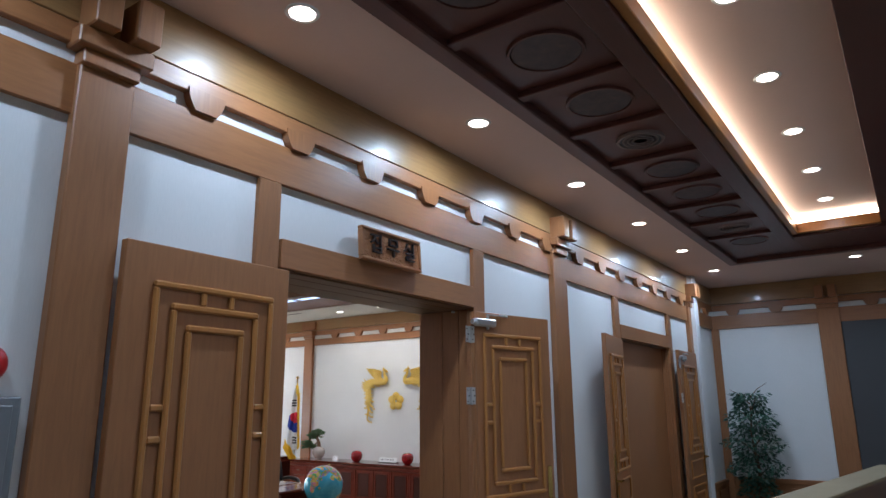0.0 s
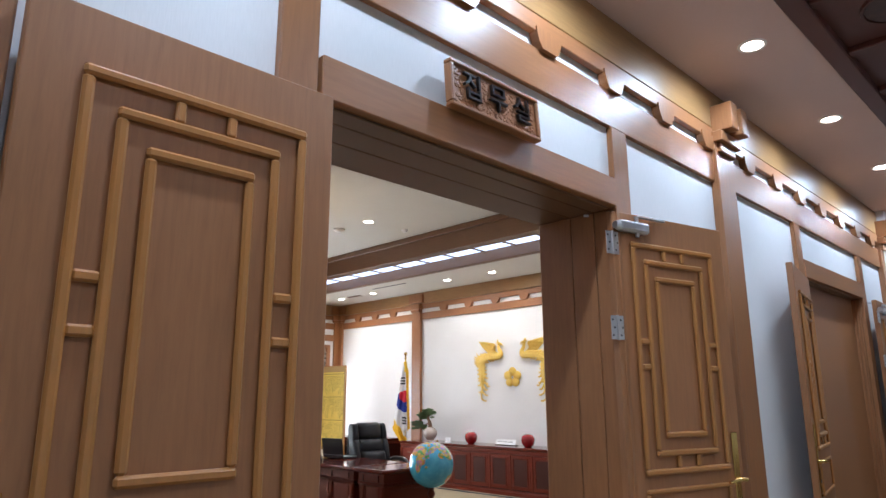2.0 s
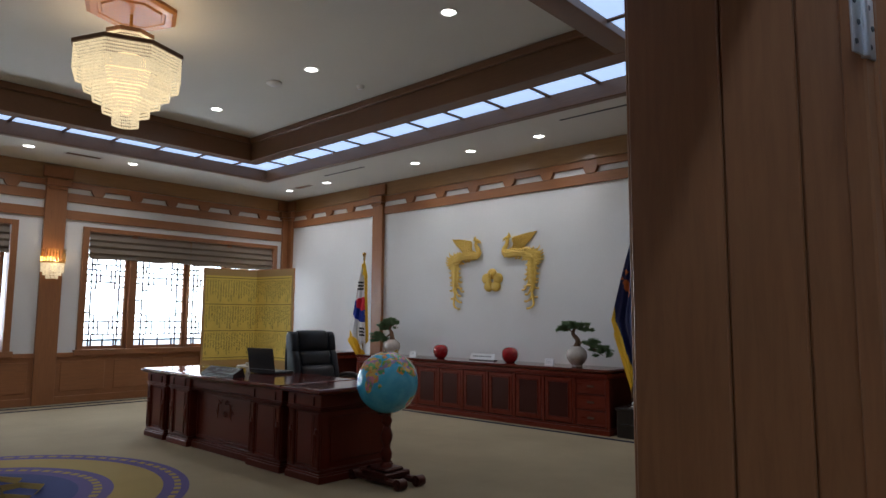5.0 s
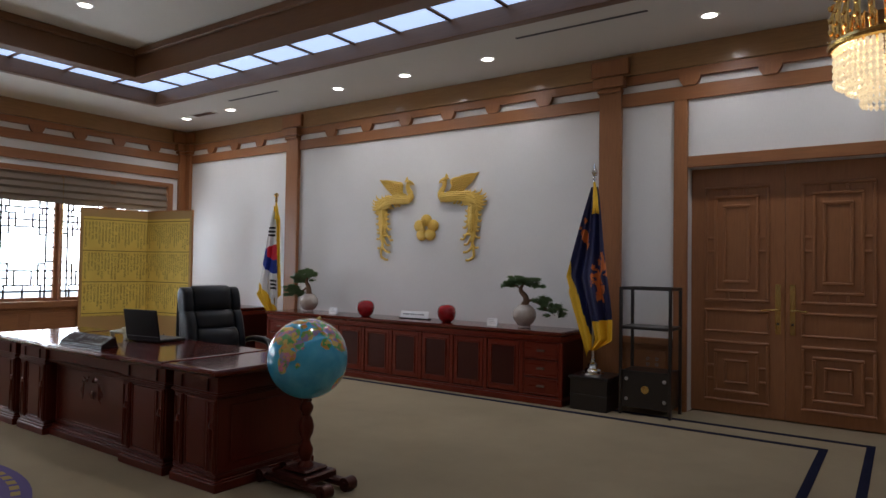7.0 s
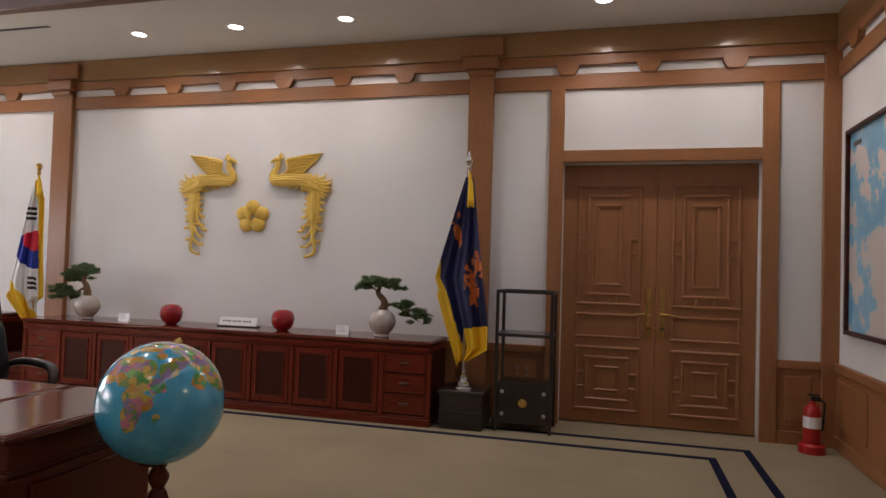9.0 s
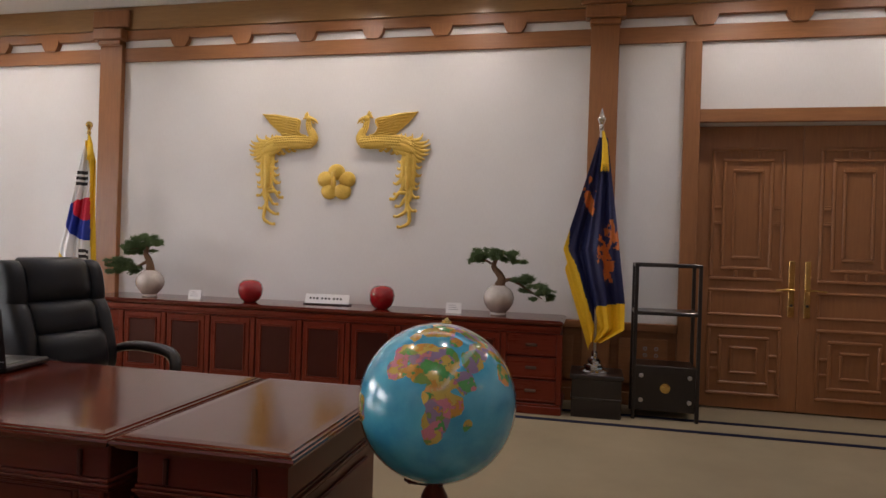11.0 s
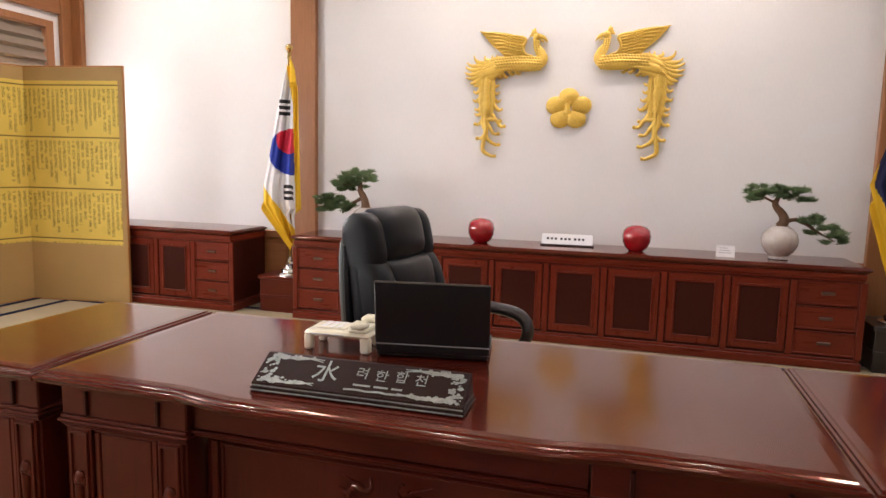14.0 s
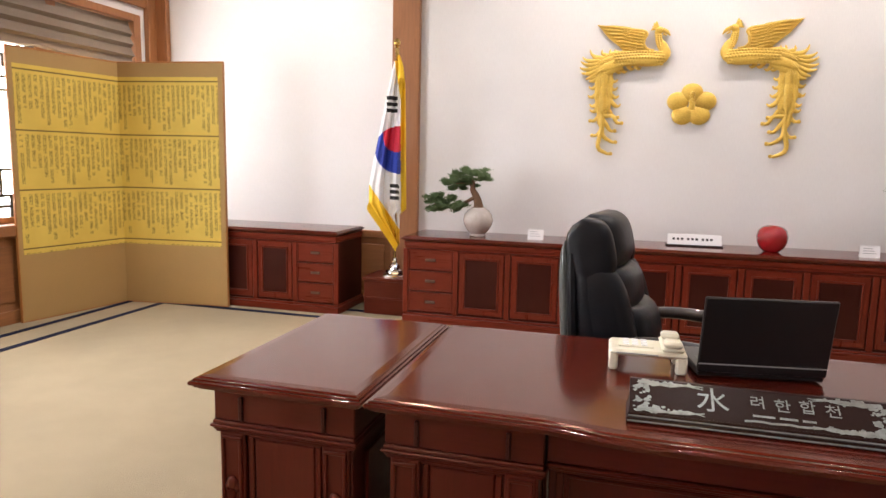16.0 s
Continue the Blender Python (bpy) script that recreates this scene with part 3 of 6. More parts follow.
office_window("window_1", *WIN[0], [(6.90, 7.48), (7.68, 8.48), (8.60, 9.20), (9.40, 10.15)], [8.54])
office_window("window_2", *WIN[1], [(5.05, 5.70), (4.10, 4.85), (3.20, 3.95), (2.45, 3.05)], [4.0])

# office, south wall, never seen
wall_s = setting("wall_south", wall_slab(-12.9, -1.64, 4.3, 0.2), PAPER, "white papered wall with oak framing", AT_S)
entablature(wall_s, -12.6, -1.89, SOFFIT, [(-10.0, -9.74), (-5.09, -4.85)], [-11.2 + 0.7 * k for k in range(13)])
wainscot(wall_s, -12.6, -1.89)

# office, east wall: thin to the north, deep round the doorway
wall_e = setting("wall_east", wall_slab(6.05, 10.57, 4.3, 0.08), PAPER, "white papered wall with oak framing", AT_E)
entablature(wall_e, 6.602, 10.57, SOFFIT, [], [7.3, 8.0, 8.7, 9.4, 10.1])
wainscot(wall_e, 6.602, 10.52)
deep = setting("wall_east_deep", wall_slab(0.0, 5.75, 4.3, 0.35, [(DOOR_S - 0.02, DOOR_N + 0.02, 0.0, DOOR_H + 0.02)]), PAPER, "deep white papered wall round the doorway", pose(-2.20, 0, 0, 0, 0, 90))
wainscot(deep, 0.0, DOOR_S - 0.14)
wainscot(deep, DOOR_N + 0.14, 5.75)
trims(deep, [(DOOR_S - 0.14, DOOR_S, 0.01, 0.0, DOOR_H + 0.12), (DOOR_N, DOOR_N + 0.14, 0.01, 0.0, DOOR_H + 0.12), (DOOR_S, DOOR_N, 0.01, DOOR_H, DOOR_H + 0.12)], "door_casing", OAK)
pier = setting("wall_pier", boxes((-2.43, -1.892, 5.75, 6.58, 0.0, 4.3), c=0.003), PAPER, "white papered pier with oak cheek")
part("cheek", boxes((-2.455, -2.43, 5.95, 6.60, 0.0, SOFFIT), (-2.43, -1.95, 6.58, 6.60, 0.0, SOFFIT), c=0.003), OAK, pier)
part("wainscot", boxes((-2.43, -2.21, 5.728, 5.75, 0.0, 0.70), c=0.004), OAK_H, pier)
part("skirting", boxes((-2.44, -2.21, 5.712, 5.728, 0.0, 0.11), c=0.004), OAK_H, pier)

# hall, west wall with the two doorways
D2_S, D2_N = 7.62, 9.43
POSTS = [(2.455, 2.605), (4.53, 4.69), (7.47, 7.62), (9.43, 9.58)]
wall_h = setting("wall_hall_west", wall_slab(-HALL_N, -HALL_S, 4.3, 0.10, [(-DOOR_N - 0.02, -DOOR_S + 0.02, 0, DOOR_H + 0.02), (-D2_N - 0.02, -D2_S + 0.02, 0, DOOR_H + 0.02)]), PAPER, "white papered hall wall with oak framing", AT_HW)
entablature(wall_h, -HALL_N, -HALL_S, HALL_SOFFIT, [(-1.72, -1.48), (-6.19, -5.90), (-10.72, -10.45), (2.6, 2.84)], [-(1.72 + 0.62 * (k + 0.6)) for k in range(7)] + [-(6.19 + 0.6 * (k + 0.6)) for k in range(7)] + [-11.1, -11.6] + [-0.2, -0.85, 0.5, 1.2, 1.9], 2.995, True)
trims(wall_h, [(-b, -a, 0.035, 0.0, 2.995) for a, b in POSTS], "post", OAK)
trims(wall_h, [(-DOOR_N, -DOOR_S, 0.04, DOOR_H, 2.69), (-D2_N, -D2_S, 0.04, DOOR_H, 2.69)], "door_head", OAK_H)
for a, b in ((-9.43 - 1.02, -9.58), (-7.47, -6.19), (-5.90, -4.69), (-2.58, -1.72), (-1.48, 2.6), (-HALL_N, -10.72)):
    wainscot(wall_h, a, b, 0.62)

# hall, far wall
wall_hn = setting("wall_hall_north", wall_slab(-2.9, 1.82, 4.3, 0.15), PAPER, "white papered end wall with oak framing", AT_HN)
entablature(wall_hn, -2.9, 1.72, HALL_SOFFIT, [(-0.17, 0.13), (-2.3, -2.0)], [1.35, 0.70, -0.6, -1.2, -1.8], 2.995, True)
trims(wall_hn, [(1.60, 1.72, 0.035, 0.0, 2.995)], "post", OAK)
wainscot(wall_hn, 0.13, 1.60, 0.66)
part("dark_panel", boxes((-2.0, -0.17, 0.0, 0.03, 0.0, 2.995)), DARK_GREY, wall_hn, "dark grey panel between oak pillars")
setting("wall_hall_east", boxes((HALL_E, HALL_E + 0.15, HALL_S, HALL_N, 0.0, 4.3), c=0.001), PAPER, "plain white hall wall")
setting("wall_hall_south", boxes((HALL_W, HALL_E, HALL_S - 0.15, HALL_S, 0.0, 4.3), c=0.001), PAPER, "plain white hall wall")

# office ceiling: soffit, lit coffer ring, raised middle
CX, CY, OX, OY = -7.30, 5.30, 3.82, 3.80
IX, IY = OX - 0.55, OY - 0.55
x0, x1, y0, y1 = WEST, EAST, SOUTH, NORTH
a0, a1, b0, b1 = CX - OX, CX + OX, CY - OY, CY + OY
i0, i1, j0, j1 = CX - IX, CX + IX, CY - IY, CY + IY
setting("ceiling", boxes((x0, a0, y0, y1, SOFFIT, SOFFIT + 0.1), (a1, x1, y0, y1, SOFFIT, SOFFIT + 0.1), (a0, a1, y0, b0, SOFFIT, SOFFIT + 0.1), (a0, a1, b1, y1, SOFFIT, SOFFIT + 0.1), (i0 - 0.3, i1 + 0.3, j0 - 0.3, j1 + 0.3, TRAY, TRAY + 0.1), c=0.001), CEILING, "white plaster ceiling with raised middle")


def frame_boxes(ax0, ax1, ay0, ay1, w, z0, z1):
    """A square ring of four beams; w is measured inwards."""
    return [(ax0, ax1, ay0, ay0 + w, z0, z1), (ax0, ax1, ay1 - w, ay1, z0, z1), (ax0, ax0 + w, ay0 + w, ay1 - w, z0, z1), (ax1 - w, ax1, ay0 + w, ay1 - w, z0, z1)]


coffer = setting("trim_coffer", boxes(*frame_boxes(a0 - 0.06, a1 + 0.06, b0 - 0.06, b1 + 0.06, 0.10, SOFFIT - 0.03, SOFFIT + 0.17), *frame_boxes(i0 - 0.02, i1 + 0.02, j0 - 0.02, j1 + 0.02, 0.22, SOFFIT + 0.075, TRAY + 0.02), c=0.006), OAK_DARK, "dark oak coffer beams round the raised ceiling")
part("coffer_moulding", boxes(*frame_boxes(i0 + 0.2, i1 - 0.2, j0 + 0.2, j1 - 0.2, 0.05, TRAY - 0.09, TRAY - 0.003), c=0.01), OAK_DARK, coffer)
ZP = SOFFIT + 0.15
panels = setting("light_panel_ring", boxes(*frame_boxes(a0 + 0.02, a1 - 0.02, b0 + 0.02, b1 - 0.02, 0.56, ZP, ZP + 0.02), c=0.001), LIGHT_PANEL, "lit frosted panels in the ceiling coffer")
step = 0.63
for side in (0, 1):
    for k in range(-6, 7):
        c = CX + k * step if side == 0 else CY + k * step
        for far in (0, 1):
            if side == 0 and a0 < c < a1:
                p = (c - 0.02, c + 0.02, b1 - 0.58, b1 - 0.04, ZP - 0.018, ZP) if far else (c - 0.02, c + 0.02, b0 + 0.04, b0 + 0.58, ZP - 0.018, ZP)
            elif side == 1 and b0 < c < b1:
                p = (a1 - 0.58, a1 - 0.04, c - 0.02, c + 0.02, ZP - 0.018, ZP) if far else (a0 + 0.04, a0 + 0.58, c - 0.02, c + 0.02, ZP - 0.018, ZP)
            else:
                continue
            part("glazing_bar", boxes(p, c=0.003), OAK_DARK, panels)
setting("roof", boxes((WEST - 0.3, HALL_E + 0.3, HALL_S - 0.3, HALL_N + 0.3, 4.3, 4.45), c=0.001), CEILING, "plain slab above the ceilings")

# hall ceiling: soffit, dark panelled band with medallions, lit cove, raised middle
HX0, HX1, HY1, HY0 = -0.92, 0.10, 8.75, -2.2
MX1 = 0.92
setting("ceiling_hall", boxes((HALL_W, HX0, HALL_S, HALL_N, HALL_SOFFIT, HALL_SOFFIT + 0.1), (HX0, HALL_E, 10.05, HALL_N, HALL_SOFFIT, HALL_SOFFIT + 0.1), (HX1 - 0.2, MX1 + 0.1, HALL_S, HY1 + 0.25, HALL_TRAY, HALL_TRAY + 0.1), c=0.001), CEIL_HALL, "pinkish white hall ceiling")
band = setting("trim_hall_ceiling", boxes((HX0, HX1 - 0.06, HALL_S, 10.05, HALL_SOFFIT + 0.04, HALL_SOFFIT + 0.12), (HX1 - 0.06, HALL_E, HY1 + 0.06, 10.05, HALL_SOFFIT + 0.04, HALL_SOFFIT + 0.12), (MX1, HALL_E, HALL_S, HY1 + 0.06, HALL_SOFFIT + 0.04, HALL_SOFFIT + 0.30), c=0.002), CEIL_DARK, "dark red-brown panelled ceiling band")
part("edge_beam", boxes((HX0 - 0.02, HX0 + 0.10, HALL_S, 10.07, HALL_SOFFIT - 0.02, HALL_SOFFIT + 0.06), (HX0 + 0.10, HALL_E, 9.95, 10.07, HALL_SOFFIT - 0.02, HALL_SOFFIT + 0.06), c=0.008), CEIL_DARK, band)
part("edge_beam", boxes((HX1 - 0.22, HX1 - 0.065, HALL_S, HY1 + 0.22, HALL_SOFFIT - 0.01, HALL_SOFFIT + 0.06), (HX1 - 0.065, HALL_E, HY1 + 0.065, HY1 + 0.22, HALL_SOFFIT - 0.01, HALL_SOFFIT + 0.06), c=0.008), CEIL_DARK, band)
part("cove_lip", boxes((HX1 - 0.06, HX1, HALL_S, HY1 + 0.06, HALL_SOFFIT + 0.02, HALL_SOFFIT + 0.14), (HX1, MX1, HY1, HY1 + 0.06, HALL_SOFFIT + 0.02, HALL_SOFFIT + 0.14), c=0.006), OAK_TRIM, band, "pale wooden cove lip")
part("cove_light", boxes((HX1 - 0.19, HX1 - 0.07, HALL_S, HY1 + 0.2, HALL_SOFFIT + 0.16, HALL_SOFFIT + 0.2), (HX1 - 0.07, MX1, HY1 + 0.08, HY1 + 0.2, HALL_SOFFIT + 0.16, HALL_SOFFIT + 0.2), c=0.002), COVE, band, "warm concealed light strip")
part("cove_back", boxes((HX1 - 0.22, HX1 - 0.2, HALL_S, HY1 + 0.22, HALL_SOFFIT + 0.12, HALL_TRAY), (HX1 - 0.2, MX1, HY1 + 0.21, HY1 + 0.23, HALL_SOFFIT + 0.12, HALL_TRAY), c=0.002), CEIL_HALL, band)
XM = (HX0 + HX1) / 2 - 0.03
for k in range(15):
    yb = -1.3 + 0.78 * k
    if yb < 9.6:
        part("cross_rib", boxes((HX0 + 0.1, HX1 - 0.22, yb - 0.43, yb - 0.35, HALL_SOFFIT + 0.0, HALL_SOFFIT + 0.045), c=0.006), CEIL_DARK, band)
    if yb < 9.4:
        speaker = k in (8, 12)
        d = part("medallion", lathe(bmesh.new(), [(0.05, 0.0), (0.195 if not speaker else 0.15, 0.0), (0.2 if not speaker else 0.155, 0.012)], 32), MEDALLION if not speaker else DARK_GREY, band, "dark round painted ceiling medallion" if not speaker else "round ceiling speaker grille", m=pose(XM, yb, HALL_SOFFIT + 0.028))
        part("medallion_rim", lathe(bmesh.new(), [(0.198, 0.012), (0.202, -0.006), (0.216, -0.006), (0.222, 0.012)] if not speaker else [(0.152, 0.012), (0.154, -0.01), (0.172, -0.01), (0.178, 0.012)], 32), CEIL_DARK if not speaker else GRILLE, d)
        if speaker:
            for r in (0.05, 0.085, 0.12):
                part("grille_ring", lathe(bmesh.new(), [(r, 0.0), (r, -0.006), (r + 0.012, -0.006), (r + 0.012, 0.0)], 24), GRILLE, d)

# downlights
rim_mesh = mesh_of("rim", lathe(bmesh.new(), [(0.065, 0.012), (0.066, -0.006), (0.083, -0.006), (0.088, 0.0), (0.088, 0.012)], 28), WHITE, True)
lens_mesh = mesh_of("lens", lathe(bmesh.new(), [(0.002, 0.0), (0.065, 0.0), (0.066, 0.004)], 28), BULB)


def downlight(x, y, z, watts, group, colour=COOL, cone=160, blend=0.9):
    d = thing("downlight", "round recessed ceiling downlight, switched on", "downlight", pose(x, y, z), group)
    for name, me in (("rim", rim_mesh), ("lens", lens_mesh)):
        o = new(name, me)
        o.parent = d
    lamp("downlight_beam", "SPOT", pose(x, y, z - 0.012), watts, colour, 0.05, cone=cone, blend=blend)


for x in (-11.62, -10.52, -8.35, -7.26, -6.12, -3.83, -2.7):
    downlight(x, 9.90, SOFFIT, ROOM_SPOT, "downlights in the office soffit")
for x, y in ((-11.67, 7.10), (-11.67, 5.70), (-11.67, 3.4), (-8.35, 0.7), (-6.1, 0.7)):
    downlight(x, y, SOFFIT, ROOM_SPOT, "downlights in the office soffit")
for x in (-9.43, -7.34, -5.28):
    for y in (7.25, 4.42, 1.65):
        if (x, y) != (-7.34, 4.42):
            downlight(x, y, TRAY, ROOM_HIGH_SPOT, "downlights in the raised office ceiling")
for k in range(-1, 6):
    downlight(-1.22, 2.28 + 1.62 * k, HALL_SOFFIT, HALL_SPOT, "downlights in the hall soffit", HALL_COOL, 180, 0.6)
downlight(0.55, 10.5, HALL_SOFFIT, HALL_SPOT, "downlights in the hall soffit", HALL_COOL)
for k in range(-4, 4):
    downlight(0.46, 4.92 + 1.13 * k, HALL_TRAY, HALL_SPOT * 0.6, "downlights in the hall middle", HALL_COOL)
for x0, y0, wx, wy in ((-11.1, 9.85, 0.5, 0.16), (-11.66, 6.40, 0.16, 0.5)):
    v = thing("ceiling_vent", "white slatted air vent in the ceiling", "air vent", pose(x0, y0, SOFFIT))
    part("frame", boxes(*frame_boxes(-wx / 2, wx / 2, -wy / 2, wy / 2, 0.02, -0.008, 0.0), c=0.002), CEILING, v)
    for k in range(7):
        t = -0.43 + k * 0.143
        part("slat", boxes((-wx / 2 + 0.02, wx / 2 - 0.02, t * wy - 0.006, t * wy + 0.004, -0.006, 0.002), c=0.001) if wx > wy else boxes((t * wx - 0.006, t * wx + 0.004, -wy / 2 + 0.02, wy / 2 - 0.02, -0.006, 0.002), c=0.001), OAK_DARK, v)
for x0, y0, z0, r in ((-7.33, 7.95, TRAY, 0.05), (-8.0, 7.2, TRAY, 0.09)):
    v = thing("smoke_detector", "small white round smoke detector on the ceiling", "smoke detector", pose(x0, y0, z0))
    part("body", lathe(bmesh.new(), [(r, 0.0), (r, -0.015), (r * 0.6, -0.04), (0.004, -0.042)], 20), WHITE, v, smooth=True)
for x0, y0, ln in ((-9.6, 9.55, 1.0), (-4.9, 9.5, 1.3)):
    solid("slot_diffuser", boxes((-ln / 2, ln / 2, -0.02, 0.02, -0.004, 0.0), c=0.001), DARK_GREY, "thin dark slot diffuser in the soffit", "slot diffuser", pose(x0, y0, SOFFIT))

# ---- doors ----


def bars(rects, w=0.03, proud=0.02, y=0.0, c=0.008):
    """Rectangular moulding frames (x0, x1, z0, z1), standing proud of a face at y."""
    bm = bmesh.new()
    for x0, x1, z0, z1 in rects:
        for a in ((x0, z0, x1, z0 + w), (x0, z1 - w, x1, z1), (x0, z0 + w, x0 + w, z1 - w), (x1 - w, z0 + w, x1, z1 - w)):
            cbox(bm, (a[0], min(y, y + proud), a[1]), (a[2], max(y, y + proud), a[3]), c)
    return bm


def door_leaf(name, w, h, m, label, hinge_left=True, trim=None, body=None, group="", handle=True, span=None, up=None, tie_at=None):
    """A panelled leaf; its front looks along +y. Nested mouldings above and below, a band between."""
    trim, body, t = trim or OAK_TRIM, body or OAK, 0.045
    d = thing(name, label, "door", m, group)
    part("leaf", boxes((0, w, -t, 0, 0.012, h), c=0.004), body, d)
    k = h / 2.4
    x0, x1 = span or (0.13, w - 0.13)
    up, mid, low = up or (1.09 * k, 2.215 * k), (0.79 * k, 1.02 * k), (0.12 * k, 0.715 * k)
    part("outer_moulding", bars([(x0, x1, *up)]), trim, d)
    part("middle_moulding", bars([(x0 + 0.09, x1 - 0.09, up[0] + 0.09, up[1] - 0.09)]), trim, d)
    part("inner_moulding", bars([(x0 + 0.17, x1 - 0.17, up[0] + 0.18, up[1] - 0.18)]), trim, d)
    c, zt = (x0 + x1) / 2, tie_at or up[0] + (up[1] - up[0]) * 0.42
    for a, z0, z1 in ((c - 0.09, up[1] - 0.092, up[1] - 0.028), (c + 0.06, up[1] - 0.092, up[1] - 0.028), (c - 0.09, up[0] + 0.028, up[0] + 0.092), (c + 0.06, up[0] + 0.028, up[0] + 0.092)):
        part("tie", boxes((a, a + 0.03, 0, 0.018, z0, z1), c=0.007), trim, d)
    for x in (x0 + 0.028, x1 - 0.092):
        for z in (zt, zt + 0.13):
            part("tie", boxes((x, x + 0.064, 0, 0.018, z, z + 0.03), c=0.007), trim, d)
    part("band_moulding", bars([(x0, x1, *mid)], 0.025, 0.016), trim, d)
    part("outer_moulding", bars([(x0, x1, *low)]), trim, d)
    part("middle_moulding", bars([(x0 + 0.09, x1 - 0.09, low[0] + 0.09, low[1] - 0.09)]), trim, d)
    part("inner_moulding", bars([(x0 + 0.18, x1 - 0.18, low[0] + 0.18, low[1] - 0.18)], 0.025), trim, d)
    for x in (x0 + 0.028, x1 - 0.092):
        for z in (low[0] + 0.2, low[0] + 0.33):
            part("tie", boxes((x, x + 0.064, 0, 0.018, z, z + 0.03), c=0.007), trim, d)
    if handle:
        hx = w - 0.06 if hinge_left else 0.06
        s = -1 if hinge_left else 1
        p = part("handle_plate", boxes((hx - 0.024, hx + 0.024, 0, 0.008, 0.80 * k, 1.27 * k), c=0.004), BRASS, d, "long brass handle plate")
        bm = tube(bmesh.new(), [(hx, 0.008, 1.03 * k), (hx, 0.055, 1.03 * k)], 0.011, 10)
        tube(bm, [(hx - s * 0.012, 0.052, 1.03 * k), (hx + s * 0.06, 0.056, 1.032 * k), (hx + s * 0.13, 0.05, 1.022 * k)], [0.011, 0.009, 0.008], 10)
        part("lever", bm, BRASS, p, "brass lever", True)
        part("keyhole", lathe(bmesh.new(), [(0.012, 0.0), (0.012, 0.004), (0.003, 0.005)], 12), BLACK, p, m=pose(hx, 0.008, 0.9 * k, -90))
    return d


def hinge(parent, m):
    p = part("hinge", boxes((-0.045, -0.006, 0, 0.005, -0.062, 0.062), (0.006, 0.045, 0, 0.005, -0.062, 0.062), c=0.0015), STEEL, parent, "steel butt hinge", m=m)
    part("knuckle", tube(bmesh.new(), [(0, 0.006, -0.064), (0, 0.006, 0.064)], 0.008, 10), STEEL, p, smooth=True)
    for x in (-0.028, 0.028):
        for z in (-0.04, 0.0, 0.04):
            part("screw", lathe(bmesh.new(), [(0.006, 0.0), (0.005, 0.002), (0.001, 0.002)], 8), DARK_GREY, p, m=pose(x + (0.006 if z else -0.006), 0.005, z, -90))


def closer(parent, m, reach):
    p = part("door_closer", boxes((-0.02, 0.2, 0.0, 0.05, -0.03, 0.03), c=0.012), STEEL, parent, "grey overhead door closer", m=m)
    part("cap", tube(bmesh.new(), [(0.2, 0.025, 0.0), (0.225, 0.025, 0.0)], [0.028, 0.02], 12), STEEL, p, smooth=True)
    part("spindle", tube(bmesh.new(), [(0.06, 0.025, -0.05), (0.06, 0.025, 0.06)], 0.012, 10), STEEL, p)
    part("arm", boxes((-0.16, 0.07, 0.015, 0.035, 0.058, 0.066), c=0.002), STEEL, p)
    part("arm", tube(bmesh.new(), [(-0.155, 0.025, 0.07), reach], 0.008, 8), STEEL, p)


def lining(name, y0, y1, x0, x1, h):
    """The boards that line a doorway's depth, with two upright grooves on each jamb."""
    ln = setting(name, boxes((x0, x1, y0 - 0.018, y0, 0, h), (x0, x1, y1, y1 + 0.018, 0, h), (x0, x1, y0 - 0.018, y1 + 0.018, h, h + 0.018), c=0.001), OAK, "oak boards lining the doorway")
    w = (x1 - x0)
    for a, b in ((x0 + 0.001, x0 + w * 0.46), (x0 + w * 0.46 + 0.004, x0 + w * 0.78), (x0 + w * 0.78 + 0.004, x1 - 0.001)):
        part("jamb_board", boxes((a, b, y1 - 0.012, y1, 0.0, h - 0.012), c=0.004), OAK, ln)
        part("jamb_board", boxes((a, b, y0, y0 + 0.012, 0.0, h - 0.012), c=0.004), OAK, ln)
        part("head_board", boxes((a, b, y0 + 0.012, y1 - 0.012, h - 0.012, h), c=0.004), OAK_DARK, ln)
    return ln


lining("door_1", DOOR_S, DOOR_N, -2.199, HALL_W, DOOR_H)
box2 = lining("door_2", D2_S, D2_N, HALL_W - 0.098, HALL_W, DOOR_H)
part("closed_back", boxes((HALL_W - 0.098, HALL_W - 0.078, D2_S, D2_N, 0, DOOR_H), c=0.002), OAK, box2)
# leaves of the first doorway, folded back against the hall wall
HALL_LEAF = dict(up=(1.13, 2.345), tie_at=1.66)
left_leaf = door_leaf("door_leaf", 0.89, 2.505, pose(HALL_W + 0.105, 2.625, 0, 0, 0, -90.3), "oak door leaf with nested mouldings, folded open", True, group="leaves of the office doorway", span=(0.105, 0.757), **HALL_LEAF)
right_leaf = door_leaf("door_leaf", 0.90, 2.505, pose(-1.482, 5.373, 0, 0, 0, -104), "oak door leaf with nested mouldings, folded open", False, group="leaves of the office doorway", span=(0.12, 0.78), **HALL_LEAF)
for z in (2.325, 1.871, 0.45):
    hinge(right_leaf, pose(0.908, 0.0, z))
closer(right_leaf, pose(0.68, 0.0, 2.42), (0.26, -0.17, 0.09))
